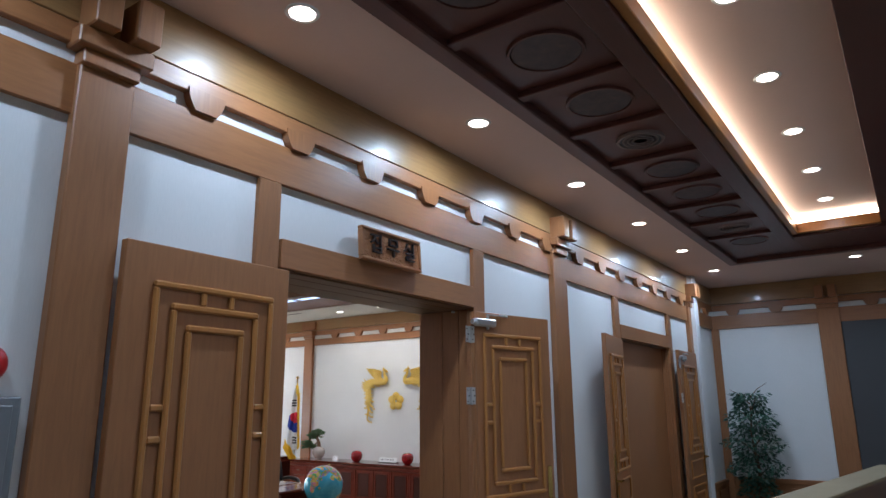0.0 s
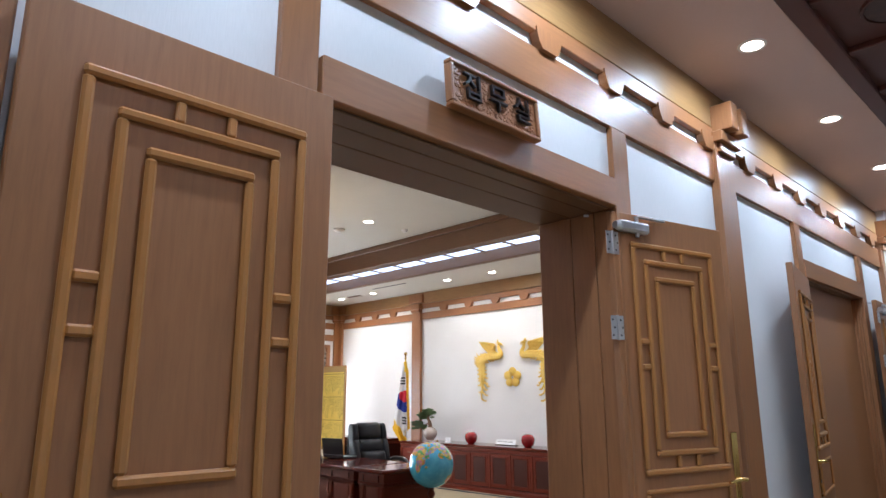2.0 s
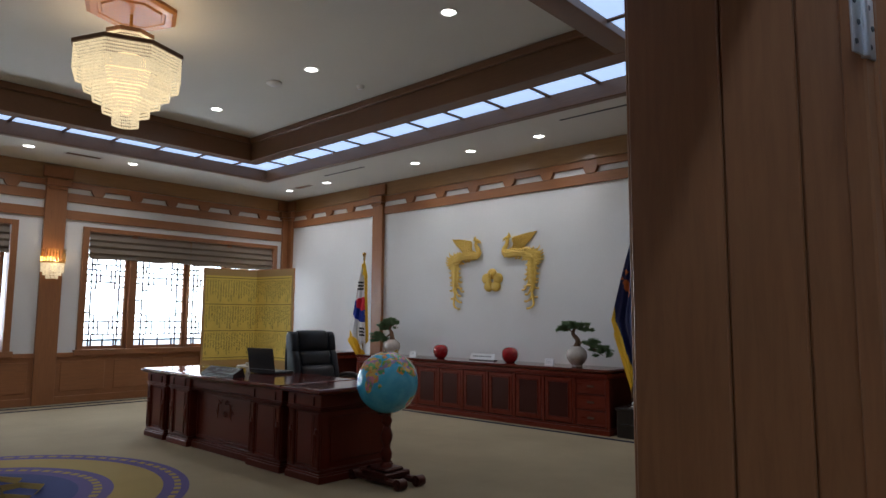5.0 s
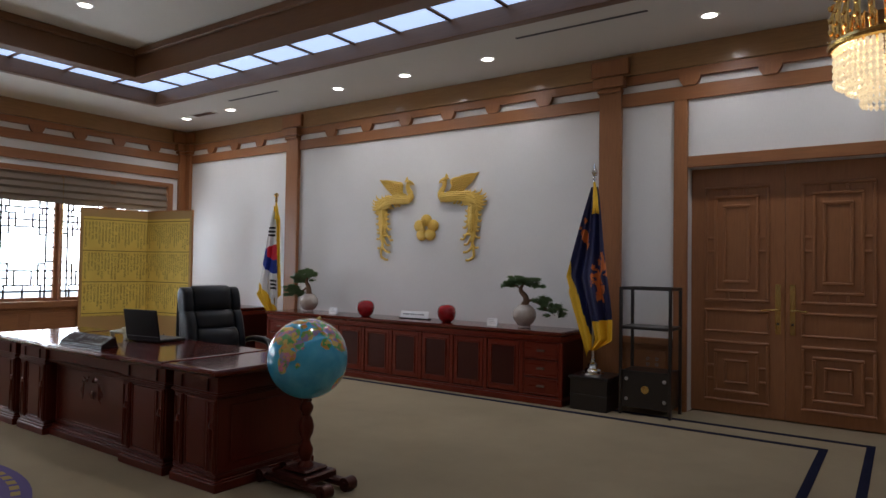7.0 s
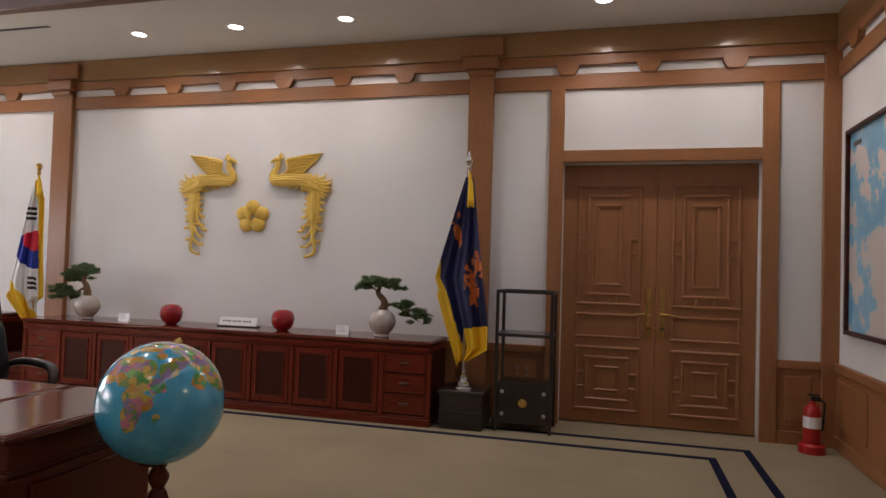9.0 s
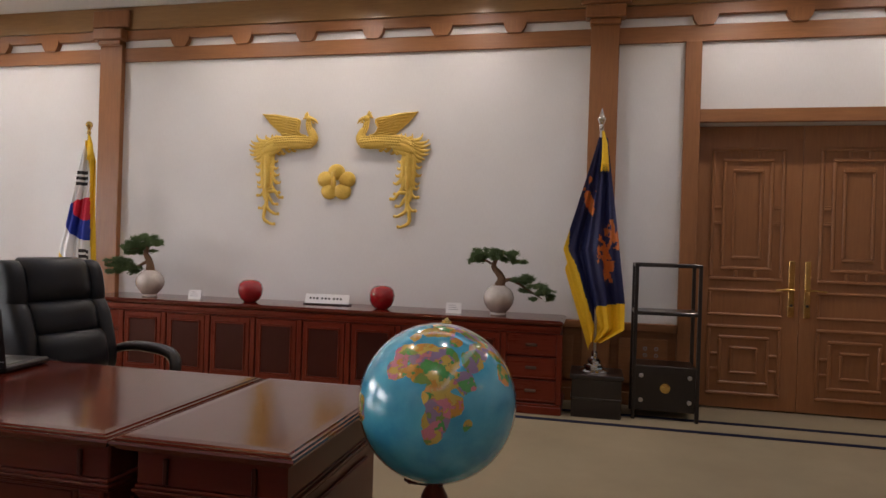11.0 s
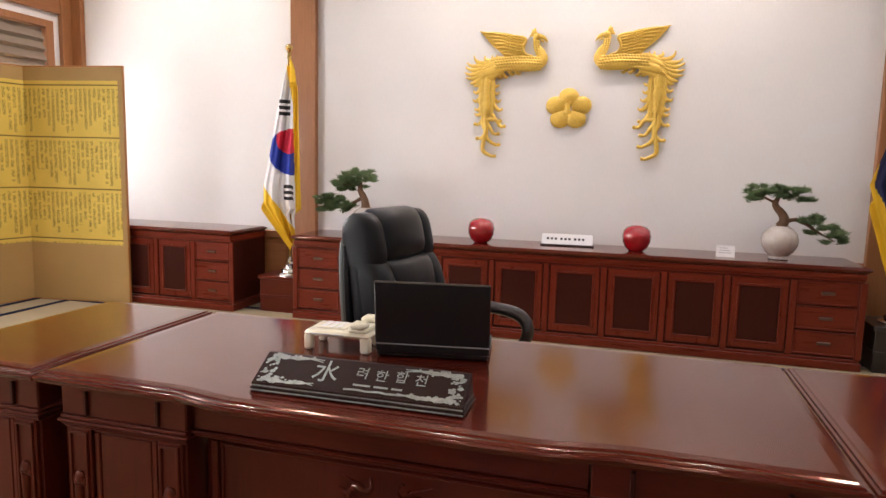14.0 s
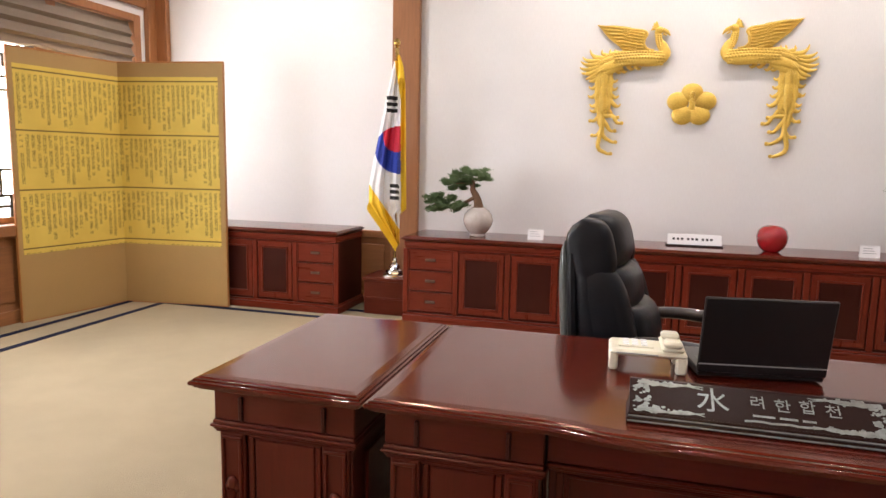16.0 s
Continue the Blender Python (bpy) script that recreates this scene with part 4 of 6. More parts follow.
# leaves of the second doorway
l2 = door_leaf("door_leaf", 0.92, 2.505, pose(HALL_W + 0.06, 7.60, 0, 0, 0, -80), "oak door leaf with nested mouldings, folded open", True, group="leaves of the second doorway")
r2 = door_leaf("door_leaf", 0.92, 2.505, pose(HALL_W + 0.13, 10.37, 0, 0, 0, -89), "oak door leaf with nested mouldings, folded open", False, group="leaves of the second doorway")
for z in (2.325, 1.871, 0.45):
    hinge(r2, pose(0.928, 0.0, z))
closer(r2, pose(0.72, 0.0, 2.40), (-0.05, -0.16, 0.115))
# closed double door in the north wall
door_leaf("door_leaf", 0.842, 2.395, pose(-3.337, NORTH + 0.125, 0, 0, 0, 180), "closed dark oak door leaf with nested mouldings", False, OAK, OAK, "leaves of the closed double door")
door_leaf("door_leaf", 0.842, 2.395, pose(-2.493, NORTH + 0.125, 0, 0, 0, 180), "closed dark oak door leaf with nested mouldings", True, OAK, OAK, "leaves of the closed double door")
setting("wall_behind_door", boxes((-4.3, -2.4, NORTH + 0.203, NORTH + 0.26, 0, 2.5), c=0.001), OAK_DARK, "dark boards behind the closed door")

# ---- furniture ----


def slab(bm, outline, levels):
    """Stack an outline (a function of the inset, giving points) at several (inset, z)."""
    rings = [[bm.verts.new((x, y, z)) for x, y in outline(o)] for o, z in levels]
    for a, b in zip(rings, rings[1:]):
        for i in range(len(a)):
            j = (i + 1) % len(a)
            bm.faces.new([a[i], a[j], b[j], b[i]])
    bm.faces.new(rings[0][::-1]), bm.faces.new(rings[-1])
    return bm


TOP_EDGE = [(0.036, 0.0), (0.030, 0.004), (0.023, 0.005), (0.021, 0.010), (0.013, 0.011), (0.011, 0.017), (0.003, 0.019), (0.0, 0.026), (0.003, 0.032), (0.010, 0.033), (0.012, 0.038), (0.021, 0.039), (0.025, 0.0435), (0.05, 0.045)]



def bow(x, half, depth):
    """How far a serpentine front stands out at x."""
    t = max(0.0, min(1.0, (half - abs(x)) / 0.22))
    return depth * t * t * (3 - 2 * t)


def plan(x0, x1, y0, y1, depth=0.0, half=0.5, n=48):
    def outline(o):
        front = [(x0 + o + (x1 - x0 - 2 * o) * i / n, 0) for i in range(n + 1)] if depth else [(x0 + o, 0), (x1 - o, 0)]
        return [(x, y0 + o - bow(x, half, depth)) for x, _ in front] + [(x1 - o, y1 - o), (x0 + o, y1 - o)]
    return outline


def pilaster(parent, x, y, z0, z1, w=0.085):
    p = part("pilaster", boxes((x - w / 2, x + w / 2, y - 0.018, y, z0, z1), c=0.004), MAHOGANY_V, parent)
    part("moulding", bars([(x - w / 2 + 0.008, x + w / 2 - 0.008, z0 + 0.012, z1 - 0.012)], 0.01, -0.007, y - 0.018, 0.002), MAHOGANY_V, p)
    bm = ball(bmesh.new(), (x, y - 0.02, z1 - 0.16), 0.02, 10, (1, 0.5, 1.2))
    for s in (-1, 1):
        ball(bm, (x + s * 0.014, y - 0.02, z1 - 0.172), 0.013, 8, (1, 0.5, 1.3))
    tube(bm, [(x, y - 0.02, z1 - 0.18), (x, y - 0.021, z1 - 0.26), (x, y - 0.019, z1 - 0.36)], [0.016, 0.011, 0.003], 8, 0.6)
    part("carved_drop", bm, MAHOGANY_V, p, "carved flower drop", True)


def pedestal(parent, x0, x1, y0, y1, zt):
    """A desk pedestal: carcass, plinth, apron with stop blocks, two pilasters and a raised panel in front."""
    part("carcass", boxes((x0 + 0.02, x1 - 0.02, y0 + 0.03, y1 - 0.02, 0.02, zt), c=0.004), MAHOGANY_V, parent)
    part("plinth", boxes((x0, x1, y0, y1, 0.0, 0.055), (x0 + 0.008, x1 - 0.008, y0 + 0.008, y1 - 0.008, 0.055, 0.072), (x0 + 0.016, x1 - 0.016, y0 + 0.018, y1 - 0.014, 0.072, 0.088), c=0.005), MAHOGANY, parent)
    part("apron", boxes((x0 + 0.005, x1 - 0.005, y0 + 0.012, y1 - 0.01, zt - 0.10, zt - 0.002), c=0.004), MAHOGANY, parent)
    part("apron_moulding", boxes((x0 - 0.004, x1 + 0.004, y0, y1, zt - 0.122, zt - 0.112), (x0 + 0.003, x1 - 0.003, y0 + 0.006, y1 - 0.006, zt - 0.112, zt - 0.10), c=0.003), MAHOGANY, parent)
    part("base_bead", boxes((x0 + 0.010, x1 - 0.010, y0 + 0.012, y1 - 0.012, 0.094, 0.100), (x0 + 0.012, x1 - 0.012, y0 + 0.014, y1 - 0.012, 0.104, 0.110), c=0.002), MAHOGANY, parent)
    part("neck_bead", boxes((x0 + 0.004, x1 - 0.004, y0 + 0.008, y1 - 0.008, zt - 0.131, zt - 0.125), (x0 + 0.008, x1 - 0.008, y0 + 0.014, y1 - 0.012, zt - 0.140, zt - 0.134), c=0.002), MAHOGANY, parent)
    for x in (x0 + 0.10, x1 - 0.10):
        part("stop_block", boxes((x - 0.006, x + 0.006, y0 + 0.002, y0 + 0.014, zt - 0.095, zt - 0.02), c=0.002), MAHOGANY_DK, parent)
    pilaster(parent, x0 + 0.065, y0 + 0.03, 0.10, zt - 0.135)
    pilaster(parent, x1 - 0.065, y0 + 0.03, 0.10, zt - 0.135)
    part("front_panel", boxes((x0 + 0.135, x1 - 0.135, y0 + 0.022, y0 + 0.032, 0.13, zt - 0.15), c=0.006), MAHOGANY_V, parent)
    part("panel_frame", bars([(x0 + 0.115, x1 - 0.115, 0.105, zt - 0.13)], 0.018, -0.01, y0 + 0.03, 0.003), MAHOGANY_V, parent)
    part("side_panel", boxes((x1 - 0.02, x1 - 0.008, y0 + 0.12, y1 - 0.12, 0.16, zt - 0.18), c=0.005), MAHOGANY_V, parent)


desk = thing("office_desk", "large polished mahogany desk with carved serpentine front", "desk", pose(-7.405, 6.285, 0))
part("desktop", slab(bmesh.new(), plan(-1.09, 1.09, 0.0, 0.90, 0.032, 0.62), [(o, 0.695 + z) for o, z in TOP_EDGE]), MAHOGANY_TOP, desk, "glossy red-brown desktop")
pedestal(desk, -1.055, -0.60, 0.05, 0.86, 0.695)
pedestal(desk, 0.52, 1.055, 0.05, 0.86, 0.695)
part("modesty_panel", boxes((-0.60, 0.52, 0.15, 0.18, 0.05, 0.695), c=0.004), MAHOGANY_V, desk, "dark front panel")
part("apron", boxes((-0.60, 0.52, 0.085, 0.18, 0.60, 0.694), c=0.003), MAHOGANY, desk)
for y, z0, z1 in ((0.075, 0.590, 0.598), (0.085, 0.578, 0.588)):
    part("apron_moulding", boxes((-0.60, 0.52, y, 0.17, z0, z1), c=0.003), MAHOGANY, desk)
part("plinth", boxes((-0.60, 0.52, 0.10, 0.17, 0.0, 0.055), (-0.60, 0.52, 0.11, 0.17, 0.055, 0.072), (-0.60, 0.52, 0.12, 0.17, 0.072, 0.088), c=0.004), MAHOGANY, desk)
part("panel_frame", bars([(-0.58, 0.50, 0.10, 0.570)], 0.022, -0.012, 0.15, 0.003), MAHOGANY_V, desk)
part("panel_bead", bars([(-0.55, 0.47, 0.13, 0.540)], 0.008, -0.006, 0.15, 0.002), MAHOGANY_V, desk)


def carved_bird(scale, depth, s):
    """One of a pair of small long-tailed birds that face one another (s: its side), or the blossom between them (s = 0), as a relief."""
    bm = bmesh.new()
    if s:
        def q(x, z, y=0.0):
            return (s * x * scale, -y * depth, z * scale)
        tube(bm, [q(0.29, 0.60), q(0.27, 0.66, 0.5), q(0.24, 0.61, 0.8), q(0.215, 0.53, 1), q(0.27, 0.46, 1.2), q(0.38, 0.46, 1.2), q(0.50, 0.49, 0.9), q(0.60, 0.47, 0.6)], [r * scale for r in (0.012, 0.03, 0.026, 0.035, 0.055, 0.06, 0.05, 0.03)], 8, 0.5)
        for k in range(7):
            t = k / 6
            tube(bm, [q(0.34 + 0.03 * t, 0.50, 0.9), q(0.40 + 0.13 * (1 - t), 0.60 - 0.02 * t, 1.1), q(0.77 - 0.36 * t, 0.66 - 0.13 * t, 0.6)], [0.012 * scale, 0.026 * scale, 0.004 * scale], 6, 0.35)
        for k in range(14):
            t = k / 13
            ex, ez = 0.84 - 0.12 * math.sin(t * 9), 0.44 - 0.85 * t
            tube(bm, [q(0.55 + 0.1 * t, 0.46 - 0.12 * t, 0.6), q(0.68, 0.38 - 0.6 * t, 0.7), q(ex, ez, 0.4), q(ex + 0.01, ez - 0.05, 0.3)], [0.03 * scale, 0.035 * scale, 0.018 * scale, 0.006 * scale], 6, 0.4)
    for k in range(0 if s else 5):
        a = math.pi / 2 + k * math.tau / 5
        ball(bm, (0.11 * scale * math.cos(a), -0.2 * depth, -0.13 * scale + 0.11 * scale * math.sin(a)), 0.085 * scale, 12, (1, 0.35, 1))
    return bm


for s, kind in ((-1, "carved_bird"), (1, "carved_bird"), (0, "carved_blossom")):
    part(kind, carved_bird(0.17, 0.02, s), MAHOGANY_TOP, desk, smooth=True, m=pose(-0.02, 0.142, 0.40))
for x, lab in ((-8.775, "mahogany desk wing standing against the main desk"), (-6.035, "mahogany desk wing beside the globe")):
    w = thing("desk_wing", lab, "desk", pose(x, 6.285, 0), "wings of the office desk")
    part("desktop", slab(bmesh.new(), plan(-0.275, 0.275, 0.0, 0.90), [(o, 0.695 + z) for o, z in TOP_EDGE]), MAHOGANY_TOP, w, "glossy red-brown desktop")
    pedestal(w, -0.235, 0.235, 0.05, 0.86, 0.695)


def sideboard(x0, x1, layout, label):
    """A low cabinet against the north wall. layout: 'd' a stack of three drawers, 'p' a panelled door."""
    y0, y1, zt = 9.93, 10.525, 0.743
    s = thing("sideboard", label, "cabinet", pose(0, 0, 0))
    part("carcass", boxes((x0 + 0.03, x1 - 0.03, y0 + 0.04, y1, 0.05, zt - 0.045), c=0.004), MAHOGANY_DK, s)
    part("top_bead", boxes(*((x0 + 0.03 + 0.003 * k, x1 - 0.03 - 0.003 * k, y0 + 0.022 + 0.003 * k, y1, zt - 0.117 - 0.010 * k, zt - 0.111 - 0.010 * k) for k in range(2)), c=0.002), RED_MAHOGANY, s)
    part("plinth", boxes((x0 + 0.005, x1 - 0.005, y0 + 0.01, y1, 0.0, 0.06), (x0 + 0.015, x1 - 0.015, y0 + 0.022, y1, 0.06, 0.08), c=0.005), RED_MAHOGANY, s)
    part("cabinet_top", slab(bmesh.new(), plan(x0, x1, y0 - 0.02, y1), [(o, zt - 0.045 + z) for o, z in TOP_EDGE]), MAHOGANY_TOP, s, "polished cabinet top")
    part("cornice", boxes((x0 + 0.02, x1 - 0.02, y0 + 0.008, y1, zt - 0.085, zt - 0.046), (x0 + 0.026, x1 - 0.026, y0 + 0.018, y1, zt - 0.105, zt - 0.085), c=0.004), RED_MAHOGANY, s)
    units = sum(1.0 for c in layout)
    w, x = (x1 - x0 - 0.06) / units, x0 + 0.03
    zb, zh, f = 0.09, zt - 0.11, y0 + 0.04
    for c in layout:
        a, b = x + 0.01, x + w - 0.01
        part("stile", boxes((x - 0.022, x + 0.022, f - 0.022, f, zb - 0.008, zh), c=0.004), RED_MAHOGANY_V, s)
        if c == "d":
            hgt = (zh - zb) / 3
            for k in range(3):
                z0 = zb + k * hgt + 0.012
                d = part("drawer", boxes((a + 0.02, b - 0.02, f - 0.012, f + 0.01, z0, z0 + hgt - 0.024), c=0.004), RED_MAHOGANY, s)
                part("drawer_frame", bars([(a + 0.014, b - 0.014, z0 - 0.006, z0 + hgt - 0.018)], 0.012, -0.018, f, 0.003), RED_MAHOGANY, d)
                cx, cz = (a + b) / 2, z0 + hgt / 2 - 0.012
                part("handle", boxes((cx - 0.045, cx + 0.045, f - 0.024, f - 0.012, cz - 0.012, cz + 0.012), c=0.005), PULL, d, "dull bronze pull")
        else:
            d = part("cabinet_door", boxes((a + 0.02, b - 0.02, f - 0.016, f + 0.01, zb + 0.01, zh - 0.01), c=0.005), RED_MAHOGANY_V, s)
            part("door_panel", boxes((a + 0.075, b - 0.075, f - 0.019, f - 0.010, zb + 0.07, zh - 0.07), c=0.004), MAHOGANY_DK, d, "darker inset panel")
            part("door_frame", bars([(a + 0.06, b - 0.06, zb + 0.055, zh - 0.055)], 0.016, -0.026, f, 0.004), RED_MAHOGANY_V, d)
        x += w
    part("stile", boxes((x - 0.022, x + 0.022, f - 0.022, f, zb - 0.008, zh), c=0.004), RED_MAHOGANY_V, s)
    return s


sideboard(-9.68, -5.22, "dppppppppd", "long low mahogany sideboard with drawers and panelled doors")
sideboard(-11.95, -10.27, "pppd", "low mahogany cabinet with drawers behind the folding screen")

for x, y in ((-9.90, 10.28), (-4.96, 10.16)):
    b = thing("flag_plinth", "small dark wooden box carrying a flag stand", "plinth", pose(x, y, 0), "boxes under the flags")
    mat = MAHOGANY if x < -8 else EBONY
    part("body", boxes((-0.19, 0.19, -0.19, 0.19, 0.0, 0.315), c=0.004), mat, b)
    part("lid", boxes((-0.205, 0.205, -0.205, 0.205, 0.30, 0.333), c=0.005), mat, b)
    part("band", boxes((-0.197, 0.197, -0.197, 0.197, 0.14, 0.155), c=0.003), mat, b)

# black open shelf beside the closed door
shelf = thing("display_shelf", "black lacquer open shelf above a small cupboard", "shelf", pose(-4.44, 10.24, 0))
for x in (-0.235, 0.235):
    for y in (-0.165, 0.165):
        part("upright", boxes((x - 0.014, x + 0.014, y - 0.014, y + 0.014, 0.0, 1.215), c=0.003), EBONY, shelf)
for z in (1.19, 0.815):
    part("shelf_board", boxes((-0.245, 0.245, -0.175, 0.175, z, z + 0.028), c=0.004), EBONY, shelf) if z < 1 else part("top_rail", boxes((-0.245, 0.245, -0.18, -0.152, z, z + 0.028), (-0.245, 0.245, 0.152, 0.18, z, z + 0.028), (-0.249, -0.221, -0.152, 0.152, z, z + 0.028), (0.221, 0.249, -0.152, 0.152, z, z + 0.028), c=0.004), EBONY, shelf)
cup = part("cupboard", boxes((-0.225, 0.225, -0.16, 0.16, 0.07, 0.42), c=0.004), EBONY, shelf, "small black cupboard")
part("lock_plate", lathe(bmesh.new(), [(0.04, 0.0), (0.038, 0.005), (0.01, 0.008)], 20), BRASS, cup, "round brass lock plate", m=pose(0, -0.16, 0.25, 90))
for x in (-0.18, 0.18):
    for z in (0.15, 0.34):
        part("stud", lathe(bmesh.new(), [(0.018, 0.0), (0.016, 0.004), (0.005, 0.006)], 12), STEEL, cup, m=pose(x, -0.16, z, 90))

# folding screen with yellow manuscript paper
screen = thing("folding_screen", "tall folding screen with yellow paper covered in writing", "folding screen", pose(-12.36, 9.75, 0))


def screen_leaf(w, m, a=0.035, b=0.035):
    s = part("leaf", boxes((0, w, -0.012, 0.012, 0.01, 2.185), c=0.003), SCREEN_CLOTH, screen, "tan cloth leaf", m=m)
    part("edge", boxes((-0.008, 0.0, -0.014, 0.014, 0, 2.2), (w, w + 0.008, -0.014, 0.014, 0, 2.2), (0, w, -0.014, 0.014, 2.185, 2.2), (0, w, -0.014, 0.014, 0.0, 0.01), c=0.002), OAK_TRIM, s)
    part("paper", boxes((a, w - b, -0.0155, -0.012, 0.555, 2.065), c=0.0005), SCRIPT, s, "yellow paper with columns of small writing")


screen_leaf(1.02, pose(0.0, 0.0, 0, 0, 0, 7.0), 0.008, 0.045)
screen_leaf(0.98, pose(-0.165, -0.97, 0, 0, 0, 80.4), 0.035, 0.008)

# executive chair
chair = thing("executive_chair", "black leather executive chair with thick padded back", "chair", pose(-7.60, 7.74, 0, 0, 0, 81))


def cushion(sections, n=22, power=2.6):
    """A padded form through sections (y, z, half width, half thickness, tilt in degrees)."""
    bm, rings = bmesh.new(), []
    for y, z, hw, ht, tilt in sections:
        ca, sa, ringv = math.cos(radians(tilt)), math.sin(radians(tilt)), []
        for k in range(n):
            t = k * math.tau / n
            cx, cy = math.cos(t), math.sin(t)
            x = hw * math.copysign(abs(cx) ** (2 / power), cx)
            d = ht * math.copysign(abs(cy) ** (2 / power), cy)
            ringv.append(bm.verts.new((x, y + d * ca, z + d * sa)))
        rings.append(ringv)
    for a, b in zip(rings, rings[1:]):
        for k in range(n):
            bm.faces.new([a[k], a[(k + 1) % n], b[(k + 1) % n], b[k]])
    bm.faces.new(rings[0][::-1]), bm.faces.new(rings[-1])
    return bm


part("seat", cushion([(-0.27, 0.44, 0.20, 0.01, 90), (-0.275, 0.45, 0.25, 0.05, 90), (-0.2, 0.465, 0.27, 0.07, 90), (0.0, 0.46, 0.275, 0.075, 90), (0.2, 0.45, 0.27, 0.07, 90), (0.24, 0.45, 0.2, 0.02, 90)]), LEATHER, chair, smooth=True)


def back_pad(z0, z1, y0, y1, hw, ht, x=0.0, n=18, tilt=-10):
    """A plump pad that rises from z0 to z1 while it leans from y0 to y1, rounded at both ends."""
    rows = []
    for k in range(n + 1):
        t = k / n
        e = max(0.0, 1 - abs(2 * t - 1) ** 3.2) ** 0.5
        rows.append((y0 + (y1 - y0) * t, z0 + (z1 - z0) * t, hw * (0.86 + 0.14 * e), ht * max(0.1, e), tilt))
    bm = cushion(rows, 26, 2.9)
    bmesh.ops.translate(bm, verts=bm.verts, vec=(x, 0, 0))
    return bm


part("back_shell", back_pad(0.42, 1.045, 0.425, 0.470, 0.262, 0.045), GREY_PLASTIC, chair, "grey-green curved back shell", True)
part("backrest", back_pad(0.42, 1.10, 0.30, 0.385, 0.292, 0.092), LEATHER, chair, "padded black leather backrest", True)
part("headrest", back_pad(0.895, 1.165, 0.305, 0.372, 0.205, 0.112, tilt=-16), LEATHER, chair, "thick padded headrest with stitched seams", True)
part("middle_pad", back_pad(0.72, 0.94, 0.235, 0.285, 0.205, 0.095), LEATHER, chair, smooth=True)
part("lumbar_pad", back_pad(0.53, 0.775, 0.150, 0.205, 0.208, 0.10), LEATHER, chair, "plump lumbar cushion", True)
for s in (-1, 1):
    part("headrest_wing", back_pad(0.86, 1.150, 0.315, 0.382, 0.056, 0.102, s * 0.236, tilt=-16), LEATHER, chair, smooth=True)
    part("side_bolster", back_pad(0.50, 0.96, 0.20, 0.325, 0.056, 0.104, s * 0.238), LEATHER, chair, smooth=True)
    part("shell_piping", tube(bmesh.new(), [(s * 0.268, 0.395, 0.48), (s * 0.275, 0.41, 0.75), (s * 0.268, 0.425, 1.0)], [0.02, 0.024, 0.02], 8, 1.0, 3), LEATHER, chair, smooth=True)
    part("armrest", tube(bmesh.new(), [(s * 0.29, 0.26, 0.60), (s * 0.32, 0.12, 0.655), (s * 0.325, -0.08, 0.66), (s * 0.32, -0.22, 0.635), (s * 0.30, -0.27, 0.56), (s * 0.28, -0.22, 0.47), (s * 0.26, -0.12, 0.43)], [0.02, 0.03, 0.032, 0.034, 0.032, 0.026, 0.02], 12, 0.8, 4), EBONY, chair, "curved dark lacquered armrest", True)
part("gas_column", tube(bmesh.new(), [(0, 0, 0.12), (0, 0, 0.40)], 0.03, 12), BLACK, chair, smooth=True)
for k in range(5):
    a = k * math.tau / 5 + 0.3
    leg = part("leg", tube(bmesh.new(), [(0.03 * math.cos(a), 0.03 * math.sin(a), 0.13), (0.17 * math.cos(a), 0.17 * math.sin(a), 0.10), (0.30 * math.cos(a), 0.30 * math.sin(a), 0.075)], [0.03, 0.024, 0.018], 8), BLACK, chair, smooth=True)
    part("castor", tube(bmesh.new(), [(0.30 * math.cos(a) - 0.02 * math.sin(a), 0.30 * math.sin(a) + 0.02 * math.cos(a), 0.03), (0.30 * math.cos(a) + 0.02 * math.sin(a), 0.30 * math.sin(a) - 0.02 * math.cos(a), 0.03)], 0.03, 14), BLACK, leg)

# globe on its turned stand
globe = thing("globe", "large blue globe on a dark turned wooden stand", "globe", pose(-5.50, 6.78, 0))
R = 0.252
gl = part("sphere", ball(bmesh.new(), (0, 0, 0), R, 64), GLOBE, globe, "glossy printed world sphere", True, pose(0, 0, 0.792, 3.5, -20, -102))
part("pole_cap", lathe(bmesh.new(), [(0.02, R - 0.004), (0.018, R + 0.012), (0.008, R + 0.02), (0.004, R + 0.026)], 14), BRASS, gl, "small brass pole cap", True)
prof = [(0.05, 0.10), (0.048, 0.14), (0.03, 0.16), (0.042, 0.19), (0.048, 0.23), (0.03, 0.27), (0.026, 0.29), (0.044, 0.33), (0.05, 0.37), (0.036, 0.42), (0.024, 0.44), (0.04, 0.47), (0.044, 0.49), (0.026, 0.525), (0.03, 0.545)]
part("pillar", lathe(bmesh.new(), prof, 20), MAHOGANY_V, globe, "turned mahogany pillar", True)
part("cradle", boxes((-0.09, 0.03, -0.022, 0.022, 0.525, 0.555), (-0.10, -0.07, -0.02, 0.02, 0.53, 0.575), c=0.006), MAHOGANY_DK, globe)
part("base_block", boxes((-0.14, 0.14, -0.14, 0.14, 0.05, 0.10), (-0.10, 0.10, -0.10, 0.10, 0.10, 0.125), c=0.01), MAHOGANY_DK, globe)
